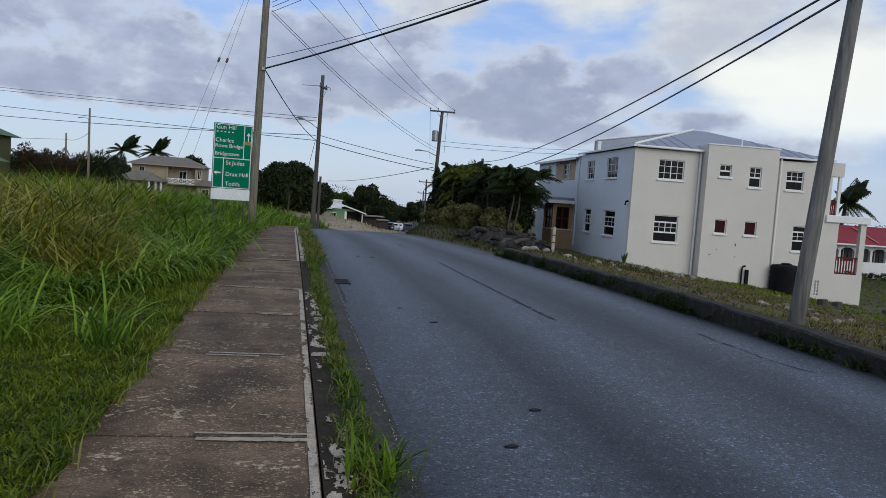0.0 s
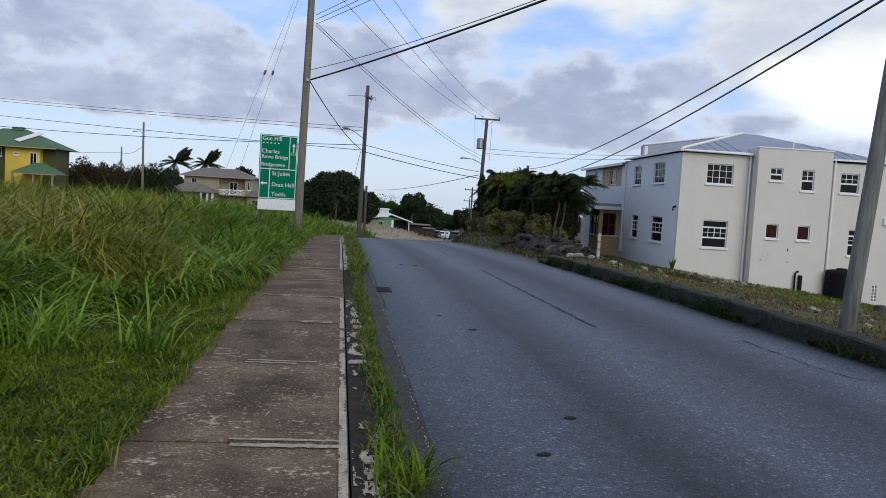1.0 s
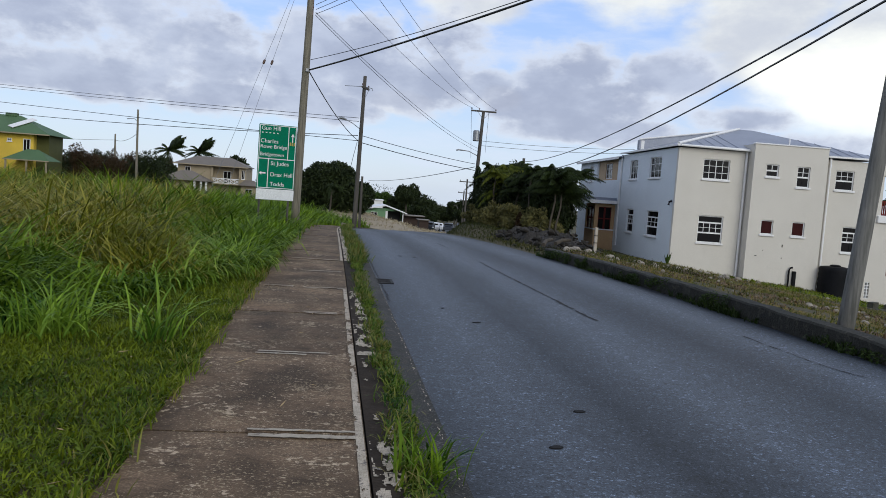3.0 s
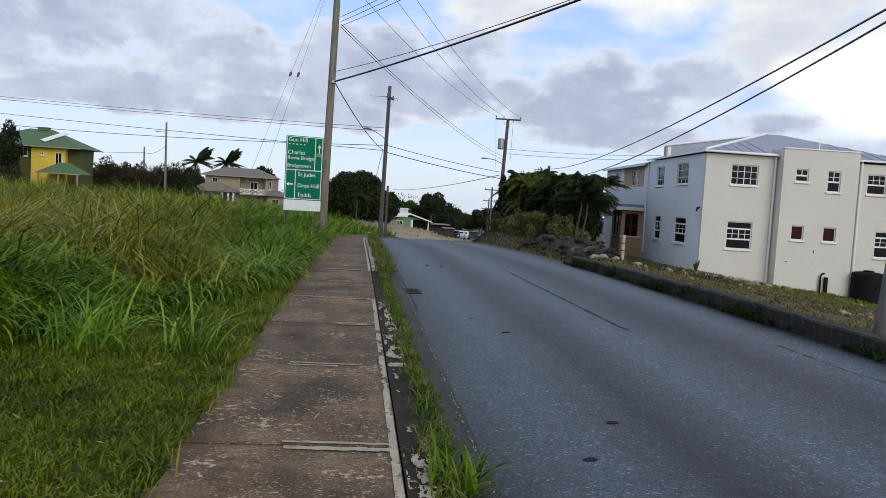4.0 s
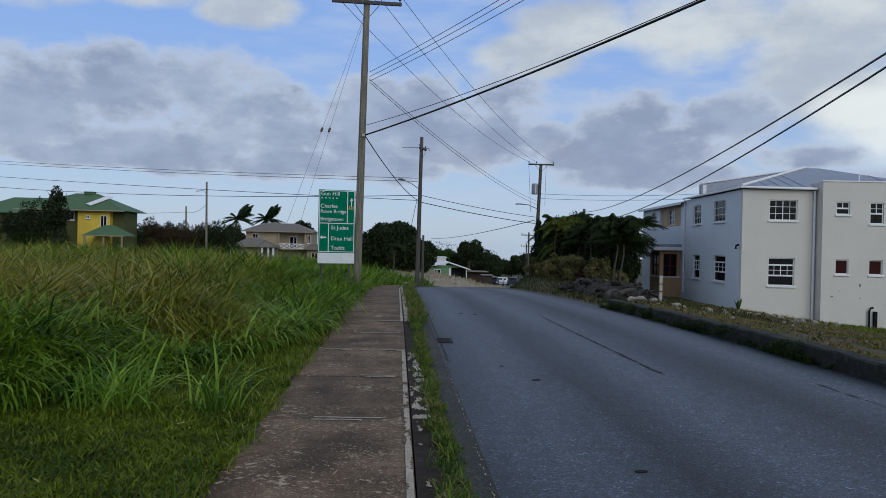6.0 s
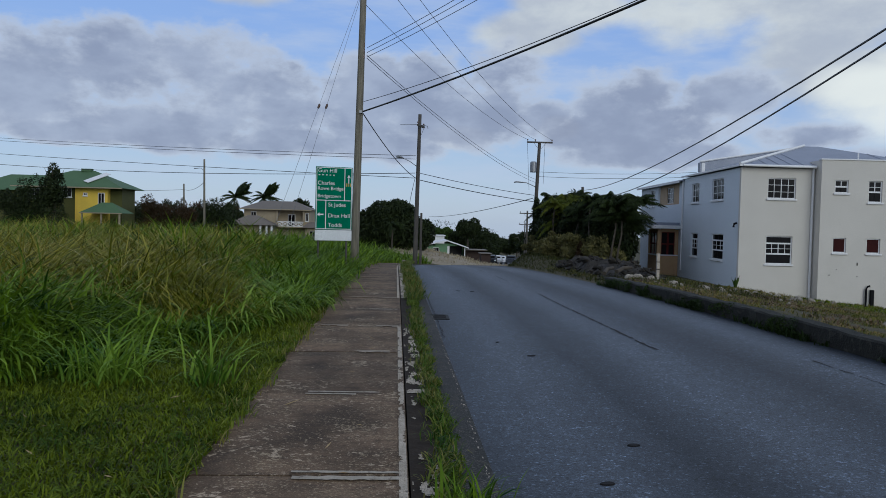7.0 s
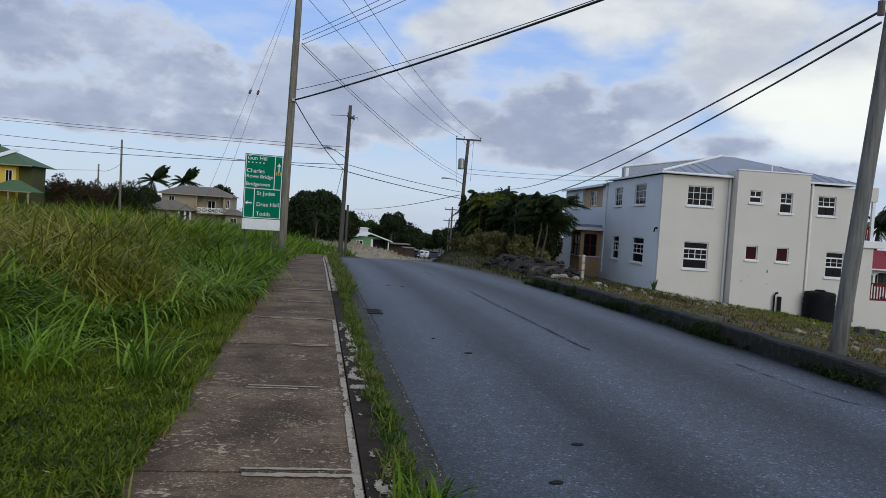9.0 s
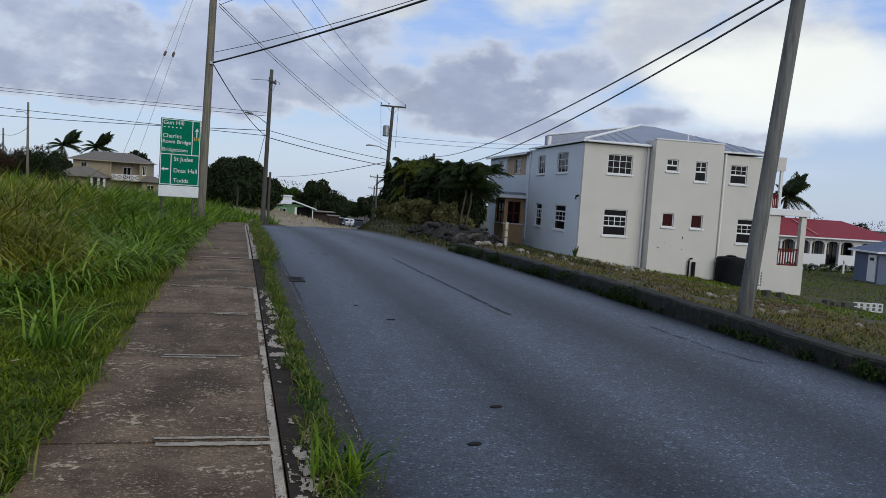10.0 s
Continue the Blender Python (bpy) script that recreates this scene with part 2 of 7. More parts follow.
def asphalt_nodes(cloud, cells, curve, sums, mix, across, nd, ln):
    wear = curve(sums("MULTIPLY_ADD", across(), 0.125, -0.031), [(k / 8, v) for k, v in LANES], 2.0)
    base = mix(curve(cloud(0.9, 5.0, (1, 0.12, 1)), [(0.35, 0.0), (0.65, 1.0)]), (0.032, 0.041, 0.056), (0.047, 0.0595, 0.08))
    base = mix(1.0, base, wear, "MULTIPLY")
    chips = curve(cells(115), [(0.0, 0.2), (0.22, 0.75), (0.8, 1.08), (0.94, 1.5), (1.0, 3.4)], 4.0)
    big = curve(cells(48), [(0.0, 0.22), (0.16, 0.85), (0.8, 1.0), (0.92, 1.3), (1.0, 3.2)], 4.0)
    col = mix(1.0, mix(1.0, base, chips, "MULTIPLY"), big, "MULTIPLY")
    blot = curve(cloud(5.0, 6.0), [(0.3, 0.8), (0.7, 1.2)], 2.0)
    col = mix(1.0, col, blot, "MULTIPLY")
    return col, 0.6, sums("MULTIPLY_ADD", wear, 0.3, 0.12), cloud(120, 2.0), 0.4, 0.006


ASPHALT = paving("asphalt", asphalt_nodes)


def slab_nodes(cloud, cells, curve, sums, mix, across, nd, ln):
    info = nd.new("ShaderNodeObjectInfo")
    base = mix(curve(cloud(1.3, 5.0), [(0.36, 0.0), (0.62, 1.0)]), (0.046, 0.032, 0.02), (0.14, 0.097, 0.062))
    base = mix(curve(cloud(9.0, 6.0, (0.7, 1, 1), 0.7), [(0.5, 0.0), (0.64, 0.8)]), base, (0.05, 0.034, 0.021))
    where = sums("MULTIPLY_ADD", cloud(1.7, 3.0), 0.5, cloud(20.0, 5.0, (0.8, 1.0, 1.0), 0.7))
    lichen = curve(where, [(0.865, 0.0), (0.905, 0.9)])
    col = mix(lichen, base, (0.36, 0.295, 0.215))
    small = curve(sums("MULTIPLY_ADD", cloud(2.5, 3.0), 0.35, cloud(50.0, 3.0, (0.85, 1.0, 1.0))), [(0.76, 0.0), (0.82, 0.8)])
    col = mix(small, col, (0.26, 0.21, 0.14))
    grain = curve(cells(120), [(0.0, 0.7), (0.6, 0.97), (0.9, 1.15), (1.0, 1.4)], 2.0)
    piece = curve(info.outputs["Random"], [(0.0, 0.82), (1.0, 1.15)], 2.0)
    col = mix(1.0, mix(1.0, col, grain, "MULTIPLY"), piece, "MULTIPLY")
    return col, 0.85, 0.25, cloud(70, 4.0), 0.4, 0.008


SLAB = paving("pavement_concrete", slab_nodes)
SHOULDER = material("dirty_shoulder", (0.04, 0.039, 0.038), (0.024, 0.025, 0.021), rough=0.95, scale=2.5, fine=60, bump=0.8, c=(0.05, 0.045, 0.036), speckle=(0.09, 0.085, 0.075), speck=60.0, speck_at=0.6, contrast=0.4)
KERB = material("kerb_concrete", (0.046, 0.035, 0.025), (0.02, 0.016, 0.012), spec=0.15, rough=0.95, scale=4, fine=40, bump=0.6)
KERB_PAINT = material("worn_white_paint", (0.5, 0.43, 0.33), (0.34, 0.29, 0.215), rough=0.8, scale=6, fine=50, bump=0.4, c=(0.13, 0.11, 0.095))
SOIL = material("soil", (0.075, 0.06, 0.024), (0.042, 0.042, 0.012), rough=0.95, scale=0.8, fine=25, bump=0.8, c=(0.1, 0.075, 0.036), depth=0.03)
OLD_WALL = material("old_mossy_concrete", (0.026, 0.025, 0.018), (0.008, 0.009, 0.005), rough=0.92, scale=2.5, fine=30, bump=0.9, c=(0.045, 0.04, 0.03), depth=0.03)
CREAM = material("cream_render", (0.66, 0.628, 0.56), (0.615, 0.585, 0.52), rough=0.85, scale=0.8, fine=120, bump=0.15)
WHITE = material("white_paint", (0.8, 0.8, 0.79), (0.76, 0.76, 0.75), rough=0.6, scale=2, fine=60, bump=0.1)
BROWN = material("brown_paint", (0.53, 0.35, 0.185), (0.47, 0.305, 0.155), rough=0.8, scale=1.5, fine=80, bump=0.2)
ROOF = material("grey_metal_roof", (0.28, 0.305, 0.37), (0.235, 0.26, 0.32), rough=0.45, scale=1.2, fine=30, bump=0.1, metal=0.2)
GLASS = glass("window_glass")
WOOD = material("weathered_pole_wood", (0.26, 0.235, 0.175), (0.115, 0.105, 0.08), rough=0.9, scale=5, fine=40, bump=0.7, stretch=(4, 4, 0.3))
WOOD_DARK = material("dark_pole_wood", (0.1, 0.09, 0.075), (0.06, 0.055, 0.05), rough=0.9, scale=5, fine=40, bump=0.7, stretch=(4, 4, 0.3))
STEEL = material("galvanised_steel", (0.35, 0.36, 0.37), (0.26, 0.27, 0.28), rough=0.45, metal=0.8, scale=6, fine=60, bump=0.1)
CABLE = material("black_cable", (0.02, 0.02, 0.022), rough=0.5, bump=0)
PORCELAIN = material("brown_porcelain", (0.12, 0.07, 0.05), rough=0.25, bump=0)
SIGN_GREEN = material("green_sign_sheet", (0.0, 0.165, 0.085), (0.0, 0.14, 0.072), spec=0.12, rough=0.6, scale=3, fine=30, bump=0.05)
SIGN_WHITE = material("white_sign_sheet", (0.72, 0.74, 0.74), (0.66, 0.68, 0.68), rough=0.5, scale=3, fine=30, bump=0.05)
SIGN_YELLOW = material("yellow_sign_sheet", (0.4, 0.31, 0.05), rough=0.5, bump=0.05)
RED_WOOD = material("dark_red_painted_wood", (0.15, 0.022, 0.017), (0.1, 0.018, 0.015), spec=0.15, rough=0.7, scale=4, fine=50, bump=0.2)
BLACK_PLASTIC = material("black_plastic", (0.008, 0.009, 0.01), (0.013, 0.013, 0.015), spec=0.08, rough=0.6, scale=3, fine=30, bump=0.1)
STONE = material("rubble_stone", (0.3, 0.27, 0.22), (0.18, 0.16, 0.13), rough=0.95, scale=5, fine=40, bump=0.8, vary=0.25)
DEBRIS = material("grey_debris", (0.028, 0.023, 0.017), (0.009, 0.008, 0.006), rough=0.95, scale=4, fine=30, bump=1.0, c=(0.06, 0.05, 0.037), depth=0.03, vary=0.3)
GRASS = foliage("lawn_grass", (0.026, 0.056, 0.004), (0.21, 0.262, 0.014))
EDGE_GRASS = foliage("edge_grass", (0.05, 0.095, 0.008), (0.21, 0.27, 0.025), dry=(0.25, 0.22, 0.06))
# lit copy of the tall grass: highlights on the blades painted as colour
GLINT_TALL = foliage("glint_tall_grass", (0.085, 0.17, 0.02), (0.31, 0.43, 0.065))
TALL = foliage("tall_grass", (0.012, 0.05, 0.003), (0.24, 0.37, 0.022))
DRY = foliage("dry_grass", (0.045, 0.06, 0.004), (0.325, 0.33, 0.024), dry=(0.38, 0.325, 0.06))
STALK = foliage("straw_stalk", (0.3, 0.29, 0.1), (0.55, 0.5, 0.26))
# second lit copy, paler, for the highlights of the single tufts
PALE_GLINT_TALL = foliage("pale_glint_tall_grass", (0.06, 0.14, 0.012), (0.27, 0.4, 0.045))
VERGE = foliage("verge_weed", (0.018, 0.055, 0.006), (0.15, 0.235, 0.022), dry=(0.2, 0.18, 0.05))
BANK_DARK = foliage("dark_bank_grass", (0.02, 0.028, 0.005), (0.075, 0.08, 0.014))
BANK = foliage("bank_grass", (0.035, 0.05, 0.006), (0.2, 0.2, 0.025), dry=(0.25, 0.19, 0.07))
LEAF = foliage("dark_leaf", (0.011, 0.018, 0.007), (0.034, 0.048, 0.014), through_light=0.1)
LEAF_MID = foliage("green_leaf", (0.03, 0.06, 0.012), (0.06, 0.1, 0.02), through_light=0.2)
LEAF_CREEP = foliage("creeper_leaf", (0.015, 0.03, 0.006), (0.045, 0.07, 0.014), through_light=0.15)
LEAF_WEED = foliage("weed_leaf", (0.035, 0.075, 0.008), (0.15, 0.2, 0.022), through_light=0.2)
LEAF_OLIVE = foliage("olive_leaf", (0.075, 0.076, 0.03), (0.22, 0.2, 0.07), through_light=0.2)
LEAF_RED = foliage("rusty_leaf", (0.022, 0.02, 0.008), (0.07, 0.038, 0.018), through_light=0.15)
PALM = foliage("palm_leaf", (0.008, 0.015, 0.004), (0.036, 0.054, 0.011), through_light=0.12)
PALM_YELLOW = foliage("yellow_palm_leaf", (0.03, 0.05, 0.006), (0.17, 0.19, 0.025), through_light=0.25)
BARK = material("bark", (0.085, 0.07, 0.052), (0.045, 0.038, 0.028), rough=0.95, scale=6, fine=40, bump=0.8)

# ---- sky and sun ----
SUN_AZ, SUN_EL = 160.0, 24.0
world = bpy.data.worlds.new("sky")
scene.world = world
world.use_nodes = True
nt = world.node_tree
nd, ln = nt.nodes, nt.links
bg = nd["Background"]
sky = nd.new("ShaderNodeTexSky")
sky.sky_type = "NISHITA"
sky.sun_disc = False
sky.sun_elevation, sky.sun_rotation = radians(SUN_EL), radians(SUN_AZ)
sky.air_density, sky.dust_density, sky.ozone_density = 1.0, 0.5, 2.0
coord = nd.new("ShaderNodeTexCoord")
sep = nd.new("ShaderNodeSeparateXYZ")
ln.new(coord.outputs["Generated"], sep.inputs[0])


def node_math(op, a, b=None, c=None):
    n = nd.new("ShaderNodeMath")
    n.operation = op
    for k, v in enumerate((a, b, c)):
        if v is None:
            continue
        if isinstance(v, (int, float)):
            n.inputs[k].default_value = v
        else:
            ln.new(v, n.inputs[k])
    return n.outputs[0]


def sky_noise(scale, shift, detail=7.0, rough=0.58, tall=1.9):
    mp = nd.new("ShaderNodeMapping")
    mp.inputs["Location"].default_value = shift
    mp.inputs["Scale"].default_value = (1, 1, tall)
    ln.new(coord.outputs["Generated"], mp.inputs["Vector"])
    n = nd.new("ShaderNodeTexNoise")
    n.inputs["Scale"].default_value, n.inputs["Detail"].default_value, n.inputs["Roughness"].default_value = scale, detail, rough
    ln.new(mp.outputs[0], n.inputs["Vector"])
    return n.outputs["Fac"]


def ramped(v, lo, hi):
    n = nd.new("ShaderNodeMapRange")
    n.interpolation_type = "SMOOTHSTEP"
    n.inputs["From Min"].default_value, n.inputs["From Max"].default_value = lo, hi
    ln.new(v, n.inputs["Value"])
    return n.outputs["Result"]


def sky_mix(fac, a, b):
    x = nd.new("ShaderNodeMix")
    x.data_type = "RGBA"
    for k, v in ((0, fac), (6, a), (7, b)):
        if isinstance(v, float):
            x.inputs[k].default_value = v
        elif isinstance(v, tuple):
            x.inputs[k].default_value = (*v, 1)
        else:
            ln.new(v, x.inputs[k])
    return x.outputs[2]


azim = node_math("MULTIPLY", node_math("ARCTAN2", sep.outputs["X"], sep.outputs["Y"]), 57.2958)
elev = node_math("MULTIPLY", node_math("ARCSINE", sep.outputs["Z"]), 57.2958)
ragged = node_math("ADD", node_math("MULTIPLY_ADD", sky_noise(8.0, (3.3, 1.2, 0.4), 6.0, 0.6), 3.4, -1.9), node_math("MULTIPLY_ADD", sky_noise(30.0, (0.3, 5.2, 1.4), 5.0, 0.55, 1.5), 1.3, -0.65))

def heap(clouds):
    """A field that is high inside the named cloud banks: (azimuth, elevation, half width, half height) in degrees."""
    field = None
    for a, e, ra, re in clouds:
        dx = node_math("MULTIPLY", node_math("SUBTRACT", azim, float(a)), 1.0 / ra)
        dy = node_math("MULTIPLY", node_math("SUBTRACT", elev, float(e)), 1.0 / re)
        one = node_math("SUBTRACT", 1.0, node_math("ADD", node_math("MULTIPLY", dx, dx), node_math("MULTIPLY", dy, dy)))
        field = one if field is None else node_math("MAXIMUM", field, one)
    return field


GREY = [(-25, 8.4, 8, 3.2), (-19.6, 9.3, 4.5, 3.2), (-14, 8.8, 6.6, 4.0), (-9.6, 8.4, 4.0, 3.2), (-16, 6.4, 8, 1.9), (-32, 9, 6, 3), (-9.1, 5.4, 4.6, 1.4), (-22, 5.4, 5, 0.9), (-2.4, 8.6, 4.6, 3.6), (1.7, 9.6, 4.4, 2.6),
        (2.6, 7.6, 6.4, 2.2), (7, 9.8, 3.8, 3.6), (9.8, 8.0, 2.4, 1.3), (-1.5, 5.4, 4.4, 1.4), (15.6, 8.9, 4.8, 2.2), (22.2, 8.8, 3.8, 2.0), (19, 7.3, 6.8, 2.0), (13.4, 6.5, 3.6, 1.8), (18, 5.2, 8, 1.2), (33, 4.6, 6, 1.0), (-36, 6.5, 6, 3.6), (27, 6.2, 4, 1.0)]
PALE = [(12, 15.6, 5, 2.4), (20.5, 15.4, 7, 3.2), (28, 13.8, 6, 4), (30, 10, 5, 2.6), (8.6, 13.4, 4, 2.0), (36, 11.5, 6, 4), (-12, 15.9, 4.2, 1.5), (-18.5, 16.6, 5, 1.5), (3.6, 6.2, 2.4, 0.8), (11, 6.9, 1.6, 1.0), (30, 19, 14, 4), (-26, 17, 7, 2.5), (8, 20, 10, 3)]
away = ramped(node_math("ABSOLUTE", azim), 40, 60)
overhead = ramped(elev, 17, 26)
general = node_math("MULTIPLY_ADD", sky_noise(2.6, (7.7, 2.1, 5.0)), 5.0, -2.1)
beyond = node_math("SUBTRACT", general, node_math("MULTIPLY", node_math("SUBTRACT", 1.0, node_math("MAXIMUM", away, overhead)), 6.0))
grey_field = node_math("MAXIMUM", node_math("ADD", heap(GREY), ragged), beyond)
soft_edge = node_math("MULTIPLY_ADD", sky_noise(6.0, (1.3, 9.2, 2.0)), 2.8, -1.4)
pale_field = node_math("ADD", heap(PALE), soft_edge)
wisps = ramped(sky_noise(5.0, (2.0, 4.4, 8.0), 6.0, 0.6, 5.0), 0.42, 0.72)

clear = sky_mix(0.72, sky.outputs["Color"], sky_mix(ramped(elev, 0, 17), (5.55, 6.1, 7.9), (3.7, 5.1, 9.4)))
clear = sky_mix(node_math("MULTIPLY", wisps, 0.55), clear, (6.4, 6.7, 8.0))
pale_col = sky_mix(ramped(sky_noise(7.0, (5.5, 0.3, 1.1)), 0.35, 0.7), (5.6, 5.6, 6.2), (8.3, 8.0, 7.7))
col = sky_mix(node_math("MULTIPLY", ramped(pale_field, -0.25, 0.7), 0.95), clear, pale_col)
inner = ramped(sky_noise(11.0, (8.2, 4.0, 0.5), 5.0), 0.32, 0.7)
grey_col = sky_mix(inner, (3.5, 3.7, 4.85), (4.9, 5.1, 6.25))
lit_edge = sky_mix(ramped(grey_field, -0.25, 0.65), (6.5, 6.55, 7.4), grey_col)
glow = node_math("ADD", heap([(37, 8.6, 9, 3.6), (31, 9.2, 4, 1.8)]), node_math("MULTIPLY", soft_edge, 0.6))
col = sky_mix(node_math("MULTIPLY", ramped(glow, -0.4, 0.8), 0.85), col, (10.4, 9.9, 9.1))
col = sky_mix(node_math("MULTIPLY", ramped(grey_field, -0.6, 0.25), 0.93), col, lit_edge)
ln.new(col, bg.inputs["Color"])
bg.inputs["Strength"].default_value = 0.116

sun = new("sun", bpy.data.lights.new("sun", "SUN"))
sun.data.energy, sun.data.angle, sun.data.color = 1.35, radians(40), (1.0, 0.92, 0.82)
sun.matrix_basis = look((0, 0, 0), (-math.sin(radians(SUN_AZ)), -math.cos(radians(SUN_AZ)), -math.tan(radians(SUN_EL))))

# ---- ground, road, pavement ----
def strip_rows(near, mid, far):
    ys = list(np.arange(-20, near, 0.5)) + list(np.arange(near, mid, 2.0)) + list(np.arange(mid, far, 8.0)) + [500, 700, 1000, 1600, 2600]
    return [float(v) for v in ys]


def build_ground():
    ys = strip_rows(40, 90, 420)
    ss = [-1500, -700, -300, -160, -110, -80, -60, -45, -35, -28, -22, -18, -15, -12, -10, -8, -6.5, -5, -4, -3, -2.4, -1.8, -1.3, -1.08, 0.4, 0.94, 0.96, 2, 4, 6, 6.94,
          6.96, 7.15, 7.4, 8, 9, 10, 11.5, 13, 15, 17, 19, 21, 23, 26, 30, 35, 42, 50, 65, 90, 140, 220, 400, 800, 1600]
    verts, faces = [], []
    for y in ys:
        for s in ss:
            yy = min(y, 400)
            if 6 < s < 7.5:
                s += kerb_side(y) - 6.95
            x = along(s, yy)
            verts.append((x, y, land(x, yy) - ((0.2 if s > 0.3 else 0.06) if -1.1 < s < 0.95 else 0) - 0.024 * max(0, y - 400)))
    w = len(ss)
    for j in range(len(ys) - 1):
        for i in range(w - 1):
            a = j * w + i
            faces.append((a, a + 1, a + 1 + w, a + w))
    return tagged(sheet("ground", verts, faces, SOIL, True), "grassy soil ground around the road", "ground", kind="structure")


def ribbon(name, s0, s1, y0, y1, lift, mat, step=1.0, cols=2, crown=0.0, depth=0.15, tilt=0.0):
    """A band that follows the road, with sides."""
    verts, faces = [], []
    n = max(2, int((y1 - y0) / step) + 1)
    for j in range(n):
        y = y0 + (y1 - y0) * j / (n - 1)
        for i in range(cols + 2):
            k = min(max(i - 1, 0), cols - 1) / (cols - 1)
            s = s0 + ((kerb_side(y) + 0.05 if s1 is None else s1) - s0) * k
            z = rise(y) + lift + crown * (1 - (2 * k - 1) ** 2) + tilt * k * k
            if i in (0, cols + 1):
                z -= depth
            verts.append((along(s, y), y, z))
    w = cols + 2
    for j in range(n - 1):
        for i in range(w - 1):
            a = j * w + i
            faces.append((a, a + 1, a + 1 + w, a + w))
    return sheet(name, verts, faces, mat, False)


build_ground()
road = tagged(ribbon("road", 0.95, None, -20, 420, -0.1, ASPHALT, 1.0, 9, 0.006, tilt=0.012), "worn blue-grey asphalt road with a dark centre crack", "road", kind="structure")
kerb = tagged(ribbon("kerb", 0.374, 0.58, -20, 47, -0.004, KERB, 1.0, 2, 0, 0.12), "dark stained concrete kerb beside the pavement", "kerb", kind="structure")

# ---- road edge strips ----
tagged(ribbon("road_shoulder", 0.58, 0.97, -20, 60, -0.085, SHOULDER, 1.0, 3, 0.02, 0.1), "weedy soil strip between kerb and asphalt", "verge", kind="structure")


def slab_mesh(length, width, n):
    """One concrete slab with chipped, rounded edges; its top lies at z 0."""
    rnd = random.Random(n)
    bm = bmesh.new()
    g, t = 0.012, 0.12
    xs = [g, width * 0.25, width * 0.5, width * 0.75, width - g]
    ysl = [g, length * 0.2, length * 0.4, length * 0.6, length * 0.8, length - g]
    top = [[bm.verts.new((x + (rnd.uniform(-0.012, 0.012) if i < 4 else 0), y + (rnd.uniform(-0.004, 0.004) if 0 < j < 5 else rnd.uniform(-0.006, 0.006)), rnd.uniform(-0.004, 0.003) - (0.01 if j in (0, 5) or i == 0 else 0)))
            for i, x in enumerate(xs)] for j, y in enumerate(ysl)]
    for j in range(5):
        for i in range(4):
            bm.faces.new((top[j][i], top[j][i + 1], top[j + 1][i + 1], top[j + 1][i]))
    rim = top[0] + [r[-1] for r in top[1:]] + top[-1][-2::-1] + [r[0] for r in top[-2:0:-1]]
    low = [bm.verts.new((v.co.x, v.co.y, -t)) for v in rim]
    for k in range(len(rim)):
        q = (k + 1) % len(rim)
        bm.faces.new((rim[q], rim[k], low[k], low[q]))
    return finish(bm, "paving_slab", SLAB)


pavement = thing("pavement", pose(0, 0, 0), "brown-grey concrete slab pavement with open joints", "pavement", kind="structure")
slab_shapes = [slab_mesh(2.45, 1.39, n) for n in range(5)]
yj = 5.13 - 2.45 * 8
n = 0
while yj < 47:
    z0, z1 = rise(yj), rise(yj + 2.45)
    sl = new("paving_slab", slab_shapes[n % 5])
    sl.parent = pavement
    sl.matrix_basis = Matrix.Translation((along(-1.09, yj), yj, z0 + 0.004 * ((n * 7) % 3 - 1))) @ Matrix.Rotation(math.atan2(z1 - z0, 2.45), 4, "X") @ Matrix.Rotation(-LEAN, 4, "Z")
    yj += 2.45
    n += 1


def worn_line(name, s0, s1, y0, y1, seed, gaps, parent, cell=0.02):
    """Paint worn away in ragged patches: what is left of it, cell by cell."""
    rnd = random.Random(seed)
    verts, faces = [], []
    cols = max(3, int((s1 - s0) / 0.009))
    y = y0
    while y < y1:
        y, cell = y + cell, (0.012 if y < 9 else 0.03)
        worn = gaps(y)
        for i in range(cols):
            sa = s0 + (s1 - s0) * i / cols
            sb = s0 + (s1 - s0) * (i + 1) / cols
            v = (noise.noise((sa * 13, y * 3.0, seed)) if s0 < 0.4 else 0.55 * noise.noise((sa * 8, y * 1.3, seed)) + 0.75 * noise.noise((sa * 9, y * 15, seed))) + 0.45 * noise.noise((sa * 30, y * 12, seed + 5)) + 0.2 * noise.noise((sa * 70, y * 40, seed + 9))
            if v < worn - 0.1 + 0.5 * max(0, 0.35 - i / cols) * (1 if s0 < 0.4 else 0):
                continue
            k = len(verts)
            e = lambda: rnd.uniform(-0.002, 0.002)
            for s, yy in ((sa, y + e()), (sb, y + e()), (sb + e(), y + cell), (sa + e(), y + cell)):
                verts.append((along(s, yy), yy, rise(yy) + (0.004 if s0 < 0.4 else 0.002)))
            faces.append((k, k + 1, k + 2, k + 3))
    ob = sheet(name, verts, faces, KERB_PAINT)
    ob.parent = parent
    return ob


edge_strip = tagged(ribbon("edge_strip", 0.287, 0.361, -20, 47, -0.002, SLAB, 1.0, 2, 0, 0.12), "concrete edging strip with worn white paint", "edging", kind="structure")
worn_line("white_line", 0.3, 0.354, -5, 47, 3, lambda y: -0.5 if y < 6.5 else (-0.08 if y < 7.8 else (-0.3 if y < 12.4 else (1.1 if y < 17.3 else -0.4))), edge_strip)
worn_line("white_patch", 0.385, 0.57, -5, 46, 5, lambda y: 0.12 if y < 5.2 else (0.62 if y < 7.6 else (-0.4 if y < 7.78 else (0.14 if y < 12.2 else (1.1 if y < 17.3 else -0.2)))), kerb)

